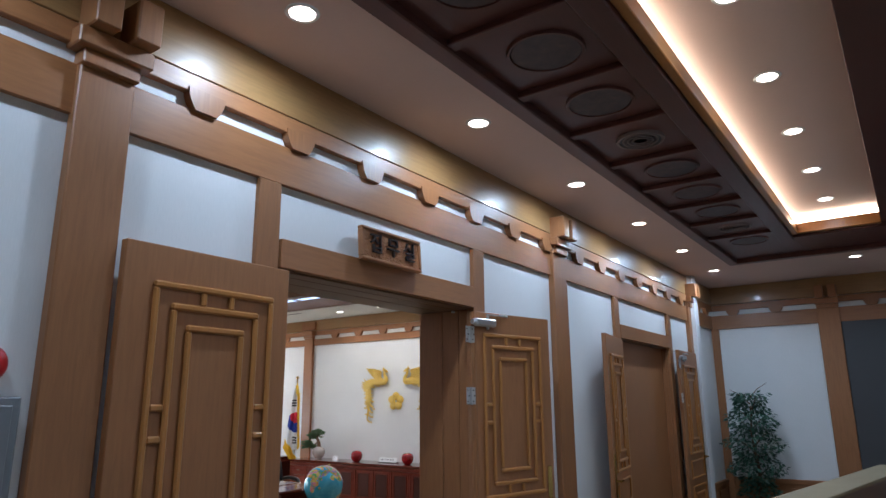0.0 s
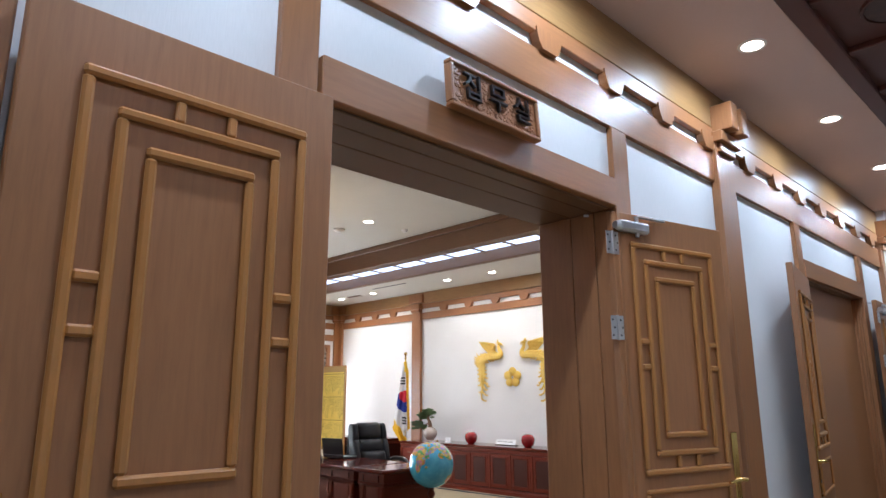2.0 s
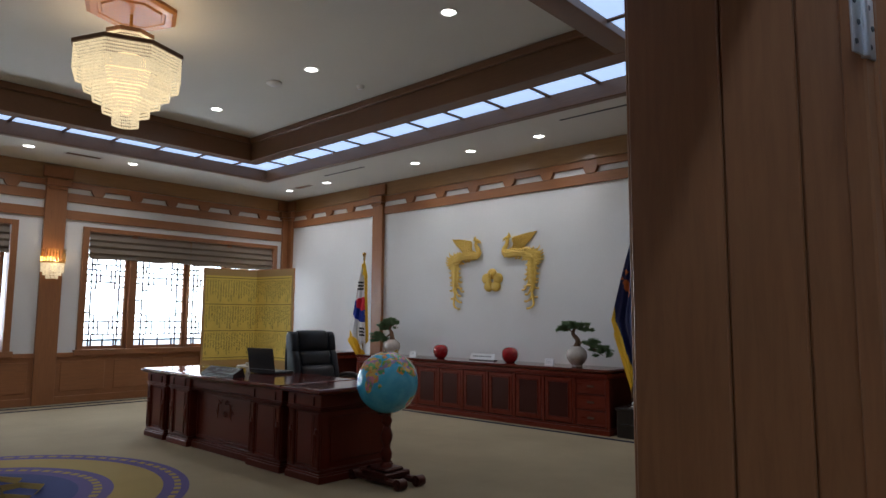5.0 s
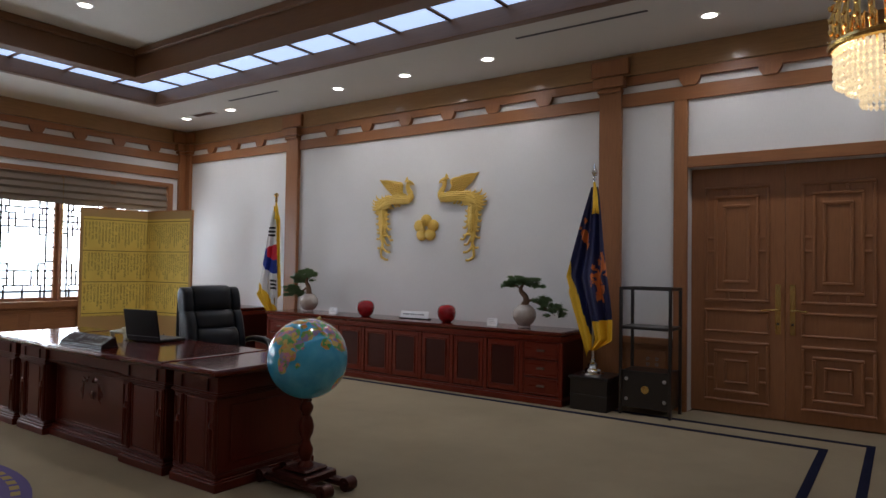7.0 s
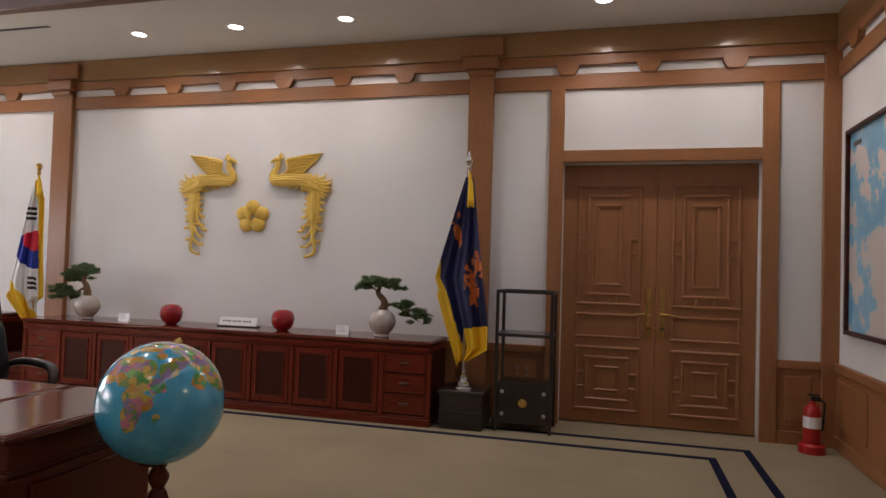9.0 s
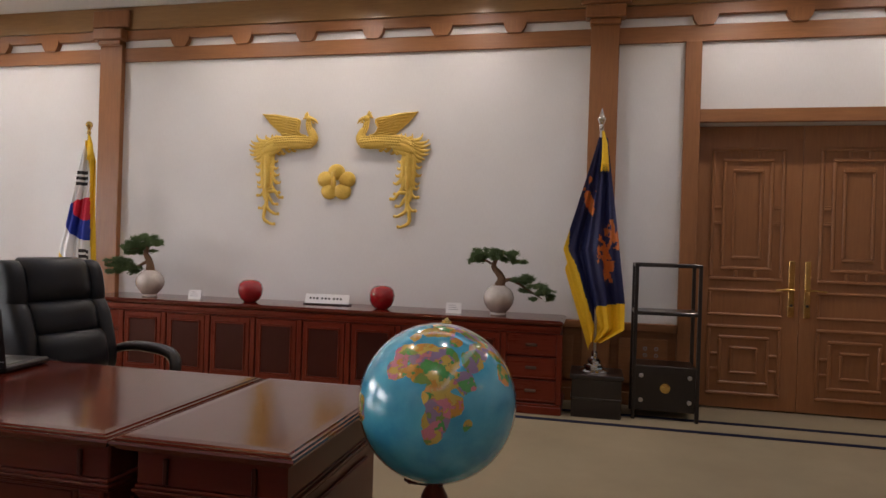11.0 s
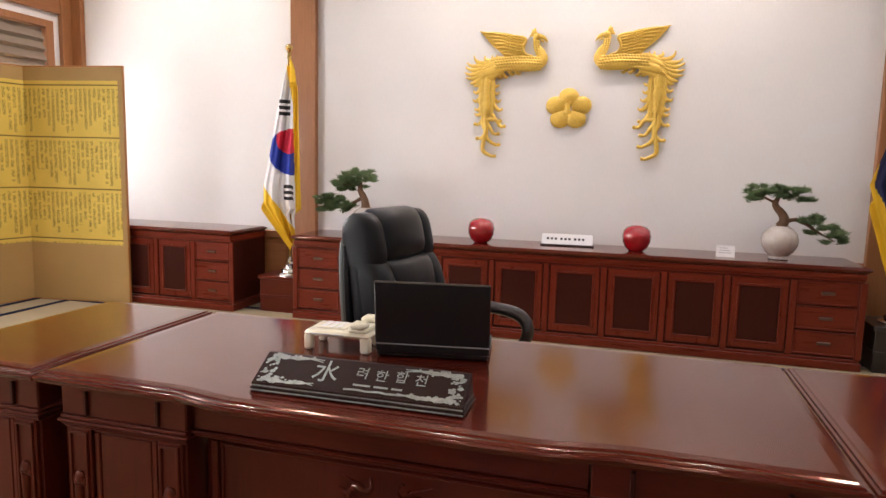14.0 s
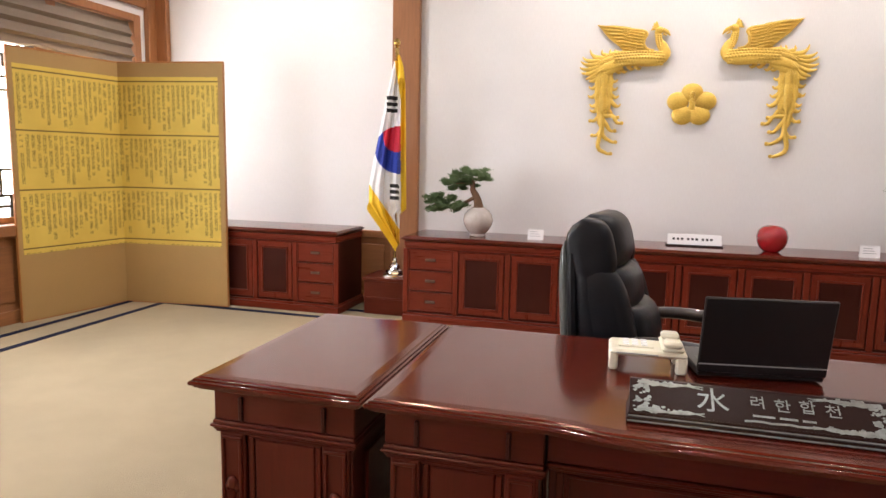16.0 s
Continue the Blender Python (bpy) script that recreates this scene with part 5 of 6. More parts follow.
for s in (-1, 1):
    f = part("foot", boxes((-0.27, 0.27, s * 0.10 - 0.032, s * 0.10 + 0.032, 0.018, 0.066), c=0.014), MAHOGANY_DK, globe, "thick dark sledge foot", True)
    for e in (-1, 1):
        bm = tube(bmesh.new(), [(e * 0.272, s * 0.10 - 0.038, 0.042), (e * 0.272, s * 0.10 + 0.038, 0.042)], 0.042, 16)
        tube(bm, [(e * 0.272, s * 0.10 - 0.046, 0.042), (e * 0.272, s * 0.10 + 0.046, 0.042)], 0.018, 12)
        part("scroll", bm, MAHOGANY_DK, f, "scrolled foot end", True)

# ---- things on the walls ----


def text_mesh(body, size, depth, name):
    cu = bpy.data.curves.new(name, "FONT")
    cu.body, cu.size, cu.extrude, cu.align_x, cu.align_y = body, size, depth, "CENTER", "CENTER"
    ob = bpy.data.objects.new(name, cu)
    scene.collection.objects.link(ob)
    bpy.context.view_layer.update()
    me = bpy.data.meshes.new_from_object(ob.evaluated_get(bpy.context.evaluated_depsgraph_get()))
    bpy.data.objects.remove(ob)
    return me


def lettering(body, size, depth, material, parent, m, name="lettering"):
    me = text_mesh(body, size, depth, name)
    me.materials.clear()
    me.materials.append(material)
    o = new(name, me)
    o.parent, o.matrix_basis = parent, m
    return o


def phoenix(s):
    """A gilded phoenix in low relief. s is +1 or -1 for the side it stands on; x runs out from the blossom, y out of the wall."""
    bm = bmesh.new()
    out = (0, 1, 0)

    def q(cx, cy, y=0.02):
        return (s * (0.193 + (cx - 638) * 0.00176), -y, (405 - cy) * 0.00181)

    def plume(pts, w, y=0.03, flat=0.4):
        n = len(pts)
        prof = (0.5, 1.0, 0.9, 0.5, 0.2) if n > 4 else (0.6, 1.0, 0.75, 0.2)
        tube(bm, [q(x, z, y * (1 - 0.3 * i / (n - 1))) for i, (x, z) in enumerate(pts)], [w * k for k in prof[:n]], 8, flat, 4, out)

    def leaf(x0, z0, x1, z1, w, y, bend=0.0):
        """A broad pointed feather with a raised midrib."""
        dx, dz = x1 - x0, z1 - z0
        px, pz = -dz * bend, dx * bend
        pts = [(x0, z0), (x0 + 0.3 * dx + px, z0 + 0.3 * dz + pz), (x0 + 0.65 * dx + px, z0 + 0.65 * dz + pz), (x1, z1)]
        tube(bm, [q(a, b, y) for a, b in pts], [w * 0.5, w, w * 0.85, w * 0.08], 10, 0.28, 4, out)
        tube(bm, [q(a, b, y + 0.006) for a, b in pts], [0.003, 0.005, 0.004, 0.002], 6, 1.0, 4, out)

    # neck, breast and body
    tube(bm, [q(697, 84, 0.02), q(694, 104, 0.024), q(688, 130, 0.026), q(670, 156, 0.03), q(664, 186, 0.034), q(690, 206, 0.038), q(745, 208, 0.04), q(810, 206, 0.036), q(870, 208, 0.028), q(930, 232, 0.02)], [0.027, 0.026, 0.030, 0.040, 0.050, 0.056, 0.058, 0.056, 0.055, 0.035], 14, 0.45, 4, out)
    ball(bm, q(690, 80, 0.025), 0.035, 12, (1, 0.55, 0.85))
    tube(bm, [q(676, 80, 0.03), q(656, 88, 0.026), q(640, 106, 0.02)], [0.02, 0.015, 0.003], 8, 0.6, 3, out)
    tube(bm, [q(674, 96, 0.028), q(656, 104, 0.024)], [0.011, 0.004], 6, 0.6, 1, out)
    ball(bm, q(680, 77, 0.046), 0.006, 8)
    for a, b in ((704, 40), (716, 48), (722, 62), (728, 78)):
        tube(bm, [q(694, 72, 0.026), q((696 + a) / 2 + 4, (68 + b) / 2, 0.028), q(a, b, 0.02)], [0.010, 0.013, 0.005], 6, 0.6, 3, out)
    # wing: a vane with long layered feathers and short coverts
    prism(bm, [q(x, z)[::2] for x, z in ((734, 172), (752, 142), (746, 100), (764, 80), (860, 70), (972, 48), (920, 106), (870, 146), (838, 180))], -0.002, -0.018)
    tube(bm, [q(708, 166, 0.02), q(742, 160, 0.03), q(760, 128, 0.034), q(744, 96, 0.03), q(768, 80, 0.028), q(850, 70, 0.024), q(910, 60, 0.02), q(974, 47, 0.01)], [0.006, 0.011, 0.012, 0.012, 0.012, 0.011, 0.009, 0.003], 8, 0.6, 4, out)
    for k in range(8):
        t = k / 7
        leaf(766 + 6 * t, 88 + 84 * t, 968 - 132 * t, 54 + 126 * t, 0.0165, 0.022 - 0.004 * t, -0.03)
    for row in range(3):
        for k in range(7):
            t = k / 6
            leaf(754 + 26 * row + 6 * t, 94 - 5 * row + 76 * t, 796 + 30 * row - 4 * t, 86 - 7 * row + 84 * t, 0.0115, 0.034 - 0.005 * row)
    # overlapping scales over breast and back
    for u in range(17):
        for v in range(5):
            cx, cy = 662 + 13.5 * u + 6 * (v % 2), 182 + 12.5 * v - 7 * math.sin(u * 0.19)
            if u or v in (1, 2, 3):
                ball(bm, q(cx, cy, 0.064 - 0.006 * abs(v - 2)), 0.0150, 8, (1.25, 0.32, 0.85))
    for k in range(10):
        for v in (-1, 0, 1):
            ball(bm, q(693 - 0.3 * k * k + 11 * v, 104 + 8 * k, 0.042 - 0.004 * abs(v)), 0.0115, 6, (0.9, 0.35, 1.0))
    # rump: long leaf feathers that turn down into the tail
    for x0, z0, x1, z1, w, y in ((820, 196, 938, 196, 0.036, 0.034), (832, 212, 958, 226, 0.040, 0.040), (838, 226, 962, 262, 0.042, 0.046), (846, 236, 944, 286, 0.038, 0.040), (900, 196, 985, 236, 0.030, 0.028), (900, 220, 975, 280, 0.034, 0.030)):
        leaf(x0, z0, x1, z1, w, y, -0.08)
    for x0, z0, xm, zm, x1, z1 in ((850, 190, 872, 172, 886, 158), (870, 188, 900, 176, 906, 158), (905, 190, 936, 180, 944, 160), (930, 196, 976, 190, 1002, 158), (940, 204, 996, 208, 1036, 190), (948, 216, 1000, 226, 1044, 210), (950, 228, 1004, 246, 1046, 238), (954, 242, 1000, 264, 1040, 262), (950, 256, 990, 282, 1018, 290), (948, 270, 976, 296, 1000, 300)):
        plume([(x0, z0), ((x0 + xm) / 2, (z0 + zm) / 2 + 4), (xm, zm + 3), ((xm + x1) / 2 + 6, (zm + z1) / 2 + 4), (x1, z1)], 0.021, 0.03)
    for cx, cy in ((768, 250), (800, 252), (832, 264), (858, 266)):
        plume([(cx + 30, cy - 34), (cx + 20, cy - 14), (cx + 6, cy - 2), (cx - 6, cy - 8)], 0.017, 0.026)
    # tail: three tiers of leaf feathers, hooked plumes at both sides
    tube(bm, [q(915, 240, 0.012), q(932, 300, 0.014), q(934, 370, 0.014), q(932, 440, 0.012), q(930, 480, 0.008)], [0.055, 0.066, 0.060, 0.044, 0.02], 12, 0.22, 4, out)
    for z0, ln, wide in ((262, 84, 30), (318, 86, 30), (366, 84, 24)):
        for k in (-1, 1, 0):
            leaf(930 + 0.6 * k * wide, z0, 930 + 1.1 * k * wide, z0 + ln, 0.033, 0.030 + 0.012 * (k == 0))
    for cx, cy, k in ((868, 300, 1), (866, 336, 1), (848, 412, 1), (858, 372, 1), (1000, 330, -1), (1002, 370, -1), (992, 412, -1), (990, 436, -1)):
        plume([(930 - 26 * k, cy - 52), (cx + 48 * k, cy - 22), (cx + 26 * k, cy + 2), (cx + 8 * k, cy + 4), (cx, cy - 6)], 0.020, 0.03)
    # loose strands with curled ends
    for cx, cy, k in ((838, 494, 1), (868, 530, 1), (862, 582, 1), (882, 636, 1), (986, 484, -1), (974, 552, -1), (858, 468, 1)):
        bx = 934 if k > 0 else 940
        pts = [(bx, 415), (bx - 5 * k, 440 + (cy - 440) * 0.35), (cx + (44 if cy < 560 else 62) * k, cy - 32), (cx + 22 * k, cy - 2), (cx, cy)]
        tube(bm, [q(x, z, 0.03 - 0.003 * i) for i, (x, z) in enumerate(pts)], [0.017, 0.020, 0.018, 0.014, 0.011], 8, 0.5, 4, out)
        ball(bm, q(cx, cy, 0.02), 0.017, 8, (1, 0.6, 1))
    return bm


for s, lab in ((1, "gilded phoenix wall relief with long curling tail"), (-1, "gilded phoenix wall relief facing its twin")):
    solid("phoenix_relief", phoenix(s), GOLD, lab, "wall relief", pose(-7.40, NORTH - 0.002, 1.885), "pair of phoenix reliefs", smooth=True)
blossom = thing("blossom_relief", "gilded five-petalled blossom relief on white wall", "wall relief", pose(-7.40, NORTH - 0.002, 1.875))
for k in range(5):
    a = math.pi / 2 + k * math.tau / 5
    part("petal", ball(bmesh.new(), (0.112 * math.cos(a), -0.010, 0.10 * math.sin(a) - 0.004), 0.084, 24, (1.02, 0.36, 0.92)), GOLD, blossom, smooth=True)
bm = tube(bmesh.new(), [(0, -0.05, 0.105), (0, -0.062, 0.06), (0, -0.065, 0.0), (0, -0.06, -0.045)], [0.014, 0.018, 0.024, 0.026], 12)
for k in range(30):
    ball(bm, (0.02 * math.sin(k * 2.4), -0.086 + 0.014 * abs(math.sin(k * 2.4)), 0.095 - 0.0048 * k), 0.008, 6)
part("pistil", bm, GOLD, blossom, "beaded pistil", True, pose(0, -0.014, 0))

# ---- flags ----


def flag(m, label, width_at, fold, colours, pick, fringe_left, finial_at, bottom, cord=1.0):
    f = thing("flag", label, "flag", m, "ceremonial flags on stands")
    part("pole", tube(bmesh.new(), [(0, 0, 0.1), (0, 0, finial_at - 0.1)], 0.012, 12), STEEL if fold > 0 else BRASS, f, smooth=True)
    part("stand", lathe(bmesh.new(), [(0.115, 0.0), (0.115, 0.012), (0.10, 0.02), (0.075, 0.03), (0.085, 0.045), (0.07, 0.06), (0.045, 0.075), (0.055, 0.09), (0.04, 0.11), (0.022, 0.125), (0.026, 0.15), (0.014, 0.17)], 10), CHROME, f, "fluted chrome stand")
    fin = part("finial", lathe(bmesh.new(), [(0.016, finial_at - 0.12), (0.02, finial_at - 0.09), (0.012, finial_at - 0.07), (0.026, finial_at - 0.055)], 14), BRASS if fold < 0 else CHROME, f, smooth=True)
    part("finial_tip", ball(bmesh.new(), (0, 0, finial_at - 0.02), 0.033, 14) if fold < 0 else lathe(bmesh.new(), [(0.02, finial_at - 0.06), (0.034, finial_at - 0.03), (0.02, finial_at), (0.003, finial_at + 0.06)], 14), BRASS if fold < 0 else CHROME, fin, smooth=True)
    top, nz, nx = finial_at - 0.18, 150, 56
    bm, grid = bmesh.new(), []
    for i in range(nz + 1):
        z = top - (top - bottom) * i / nz
        l, r = width_at(i / nz)
        row = []
        for j in range(nx + 1):
            t = j / nx
            x = l + (r - l) * t
            spread = min(1.0, i / nz * 2.2 + 0.12)
            y = -0.03 - spread * (0.030 * math.sin(t * 13 + fold) + 0.018 * math.sin(t * 29 + 1.3 * fold + i * 0.012)) - 0.012 * math.sin(i * 0.06 + t * 4)
            row.append(bm.verts.new((x, y, z)))
        grid.append(row)
    for i in range(nz):
        for j in range(nx):
            face = bm.faces.new([grid[i][j], grid[i][j + 1], grid[i + 1][j + 1], grid[i + 1][j]])
            c = face.calc_center_median()
            face.material_index = pick(c.x, c.z, j / nx, i / nz)
    ob = part("cloth", bm, colours, f, "hanging folded cloth", True)
    bm = bmesh.new()
    rnd = random.Random(3)
    for i in range(int(nz * fringe_left), nz + 1):
        for e in range(3):
            j = 0
            p = grid_point(width_at, i + e / 3, nz, top, bottom)
            ln = 0.05 + 0.012 * rnd.random()
            tube(bm, [(p[0] + 0.006, -0.035, p[1] + 0.01), (p[0] - 0.014, -0.04 + 0.01 * rnd.random(), p[1] - ln * 0.5), (p[0] - 0.016, -0.035, p[1] - ln)], [0.004, 0.004, 0.002], 4)
    part("fringe", bm, FRINGE, f, "yellow thread fringe")
    bm = tube(bmesh.new(), [(0.012, -0.03, top + 0.05), (0.03, -0.05, top - 0.12 * cord), (0.035, -0.05, top - 0.42 * cord)], [0.01, 0.022, 0.03], 10)
    for k in range(18):
        a = k * math.tau / 18
        tube(bm, [(0.035 + 0.026 * math.cos(a), -0.05 + 0.026 * math.sin(a), top - 0.42 * cord), (0.035 + 0.032 * math.cos(a), -0.05 + 0.032 * math.sin(a), top - 0.54 * cord)], [0.005, 0.003], 4)
    part("tassel", bm, FRINGE, f, "yellow cord and tassel", True)
    return f


def grid_point(width_at, i, nz, top, bottom):
    t = min(1.0, i / nz)
    return width_at(t)[0], top - (top - bottom) * t


def white_shape(t):
    """The left and right edge of the white flag's folded cloth, from top (0) to bottom (1)."""
    if t < 0.67:
        left = -0.025 - 0.21 * (t / 0.67) ** 0.95
    else:
        left = -0.235 + 0.255 * max(0.0, t - 0.77) / 0.23
    right = 0.02 + 0.05 * min(1, t / 0.12) + 0.035 * t
    if t > 0.80:
        right = max(0.04, right - 1.8 * (t - 0.80))
    return left, right


def white_flag(x, z, t, v):
    zw = z + FLAG_Z
    low = 0.99 - 1.45 * (x + 0.235)
    if x > -0.022 + 0.048 * min(1, v / 0.2) + 0.028 * v or v > 0.6 and zw < low + 0.165:
        return 4
    dx, dz = x - 0.02, zw - 1.46
    if dx * dx + dz * dz < 0.205 ** 2:
        lobe = (x + 0.0) ** 2 + (zw - 1.56) ** 2 < 0.115 ** 2
        return 1 if lobe or zw > 1.56 and x > -0.115 else 2
    for zc, x0, x1 in ((1.853, -0.088, 0.008), (1.095, -0.052, 0.03)):
        for k in (-1, 0, 1):
            if abs(zw - zc - k * 0.053 + 0.06 * (x + 0.04)) < 0.016 and x0 < x < x1:
                return 3
    return 0


FLAG_Z = 0.333
flag(pose(-9.845, 10.215, FLAG_Z, 0, 0, 24), "white national flag with red and blue disc, hanging folded", white_shape, -1.0, [SILK_WHITE, SILK_RED, SILK_BLUE, SILK_BLACK, FRINGE], white_flag, 0.77, 2.40 - FLAG_Z, 0.29, 0.35)


def navy_shape(t):
    left = -0.02 - 0.25 * (t / 0.55) ** 1.05 if t < 0.55 else -0.27 + 0.235 * (t - 0.55) / 0.45
    right = 0.05 + 0.17 * min(1, t / 0.8)
    if t > 0.93:
        right = max(left + 0.02, right - 2.6 * (t - 0.93))
    return left, right


def navy_flag(x, z, t, v):
    zw = z + FLAG_Z
    edge = navy_shape(v)[0]
    if v > 0.45 and x - edge < 0.07 * min(1.0, (v - 0.45) / 0.18) or x > 0.0 and zw < 0.86 + 0.15 * x:
        return 1
    n = noise.fractal(Vector((x * 16, zw * 11, 1.7)), 1.0, 2.0, 3)
    r1 = ((x - 0.09) / 0.095) ** 2 + ((zw - 1.30) / 0.27) ** 2
    r2 = ((x + 0.10) / 0.075) ** 2 + ((zw - 1.72) / 0.19) ** 2
    if r1 < 1 and n > -0.03 + 0.35 * r1 or r2 < 1 and n > 0.0 + 0.3 * r2 or abs(x - 0.085 - 0.03 * math.sin(zw * 14)) < 0.014 and 1.05 < zw < 1.55:
        return 2
    return 0


flag(pose(-4.98, 10.13, FLAG_Z), "navy flag with orange bird emblem and yellow fringe, hanging folded", navy_shape, 1.0, [SILK_NAVY, FRINGE, SILK_ORANGE], navy_flag, 0.62, 2.385 - FLAG_Z, 0.24, 0.5)

# ---- on the sideboard ----
SB = 0.743


def tuft_cloud(pads, count, seed, size=0.026):
    """Pine foliage: many short needle sprays in flattened pads (x, y, z, rx, ry, rz)."""
    rnd, bm = random.Random(seed), bmesh.new()
    for px, py, pz, rx, ry, rz in pads:
        hubs = [(px + rnd.uniform(-1, 1) * rx * 1.2, py + rnd.uniform(-1, 1) * ry * 1.2, pz + rnd.uniform(-0.9, 1.1) * rz * 1.1) for _ in range(8)]
        for _ in range(count):
            hub = rnd.choice(hubs)
            c = Vector((hub[0] + rnd.gauss(0, 0.016), hub[1] + rnd.gauss(0, 0.016), hub[2] + rnd.gauss(0, 0.008)))
            for _ in range(8):
                d = Vector((rnd.gauss(0, 1), rnd.gauss(0, 1), rnd.random() * 1.3)).normalized()
                w = d.orthogonal().normalized() * size * 0.10
                tip = c + d * size * (0.8 + 0.6 * rnd.random())
                bm.faces.new([bm.verts.new(c - w), bm.verts.new(c + w), bm.verts.new(tip)])
    return bm


def bonsai(m, flip, seed, label):
    b = thing("bonsai", label, "bonsai", m, "bonsai pines on the sideboard")
    pot = part("pot", lathe(bmesh.new(), [(0.055, 0.0), (0.07, 0.004), (0.068, 0.014), (0.06, 0.02), (0.095, 0.05), (0.122, 0.09), (0.128, 0.125), (0.118, 0.165), (0.09, 0.195), (0.062, 0.21), (0.058, 0.216), (0.05, 0.212)], 28), CELADON, b, "round crackle-glazed pot", True)
    pot.scale = (1, 1, 1.15)
    lift = pose(0, 0, 0.03)
    part("soil", lathe(bmesh.new(), [(0.05, 0.208), (0.03, 0.222), (0.004, 0.228)], 16), SOIL, b, smooth=True, m=lift)
    s = flip
    trunk = [(0.0, 0, 0.21), (s * 0.02, 0.0, 0.26), (s * 0.0, 0.01, 0.31), (-s * 0.05, 0.0, 0.37), (-s * 0.03, 0.01, 0.43), (s * 0.0, 0.0, 0.47)] if seed == 2 else [(0.0, 0, 0.205), (s * 0.005, 0.0, 0.26), (s * 0.03, 0.01, 0.32), (s * 0.055, 0.0, 0.37), (s * 0.05, 0.01, 0.42), (s * 0.06, 0, 0.46)]
    t = part("trunk", tube(bmesh.new(), trunk, [0.045, 0.036, 0.03, 0.023, 0.015, 0.006], 10, 1.0, 3), BARK, b, smooth=True, m=lift)
    low = [(s * 0.01, 0, 0.25), (s * 0.09, -0.01, 0.27), (s * 0.17, 0.0, 0.235), (s * 0.27, 0.0, 0.17), (s * 0.36, 0.0, 0.12)] if seed == 2 else [(s * 0.02, 0, 0.31), (s * 0.08, -0.01, 0.275), (s * 0.16, 0.0, 0.235), (s * 0.28, 0.0, 0.225), (s * 0.40, 0.0, 0.23)]
    part("branch", tube(bmesh.new(), low, [0.018, 0.014, 0.011, 0.007, 0.003], 8), BARK, t, smooth=True)
    part("branch", tube(bmesh.new(), [(s * 0.05, 0, 0.40), (s * 0.13, 0.02, 0.42), (s * 0.22, 0.0, 0.41)] if seed == 1 else [(-s * 0.04, 0, 0.38), (-s * 0.12, 0.02, 0.42), (-s * 0.2, 0.0, 0.43)], [0.011, 0.008, 0.004], 8), BARK, t, smooth=True)
    pads = [(-s * 0.02, 0.0, 0.475, 0.10, 0.08, 0.04), (-s * 0.12, 0.02, 0.455, 0.09, 0.07, 0.035), (s * 0.10, 0.0, 0.445, 0.08, 0.06, 0.035), (-s * 0.20, 0.0, 0.415, 0.05, 0.05, 0.025)]
    if seed == 2:
        pads += [(s * 0.18, 0, 0.265, 0.07, 0.06, 0.035), (s * 0.27, 0.0, 0.205, 0.085, 0.06, 0.04), (s * 0.35, 0.0, 0.145, 0.07, 0.05, 0.035)]
    else:
        pads = [(-s * 0.02, 0.0, 0.49, 0.07, 0.07, 0.035), (s * 0.08, 0.0, 0.485, 0.09, 0.08, 0.045), (s * 0.18, 0, 0.45, 0.09, 0.08, 0.05), (s * 0.25, 0, 0.41, 0.06, 0.06, 0.045), (s * 0.14, 0.03, 0.40, 0.08, 0.06, 0.03), (s * 0.20, 0, 0.215, 0.06, 0.06, 0.035), (s * 0.30, 0.0, 0.245, 0.09, 0.07, 0.045), (s * 0.40, 0.0, 0.265, 0.06, 0.05, 0.035), (s * 0.36, 0.0, 0.20, 0.07, 0.05, 0.025)]
    part("foliage", tuft_cloud(pads, 330, seed, 0.026), NEEDLES, b, "dense green pine pads", m=lift)
    return b


bonsai(pose(-9.075, 10.16, SB), -1, 1, "small bonsai pine leaning over in a round glazed pot")
bonsai(pose(-5.77, 10.16, SB), 1, 2, "small bonsai pine with a cascading branch in a glazed pot")


def apple(m, label):
    return solid("red_vase", lathe(bmesh.new(), [(0.05, 0.0), (0.056, 0.004), (0.085, 0.03), (0.106, 0.075), (0.112, 0.12), (0.10, 0.165), (0.075, 0.19), (0.052, 0.198), (0.042, 0.193), (0.036, 0.17), (0.03, 0.12)], 32), RED_GLAZE, label, "vase", m, "red vases on the sideboard", smooth=True)


apple(pose(-8.03, 10.15, SB), "glossy red apple-shaped vase on the sideboard")
apple(pose(-6.785, 10.16, SB), "glossy red apple-shaped vase on the sideboard")
plate = thing("desk_sign", "white desk sign with one line of dark lettering", "sign", pose(-7.33, 10.26, SB, 0, 0, 3))
part("base", boxes((-0.215, 0.215, -0.035, 0.045, 0.0, 0.012), c=0.003), BLACK, plate)
face = part("face", boxes((-0.205, 0.205, -0.004, 0.004, 0.0, 0.085), c=0.002), WHITE, plate, m=pose(0, -0.018, 0.012, -18))
rnd = random.Random(12)
x = -0.165
for k in range(11):
    w = 0.024 if k not in (3, 7) else 0.006
    if w > 0.01:
        part("glyph", boxes((x, x + w * 0.8, -0.0052, -0.004, 0.036, 0.054), c=0.0004), BLACK, face)
    x += w + 0.008
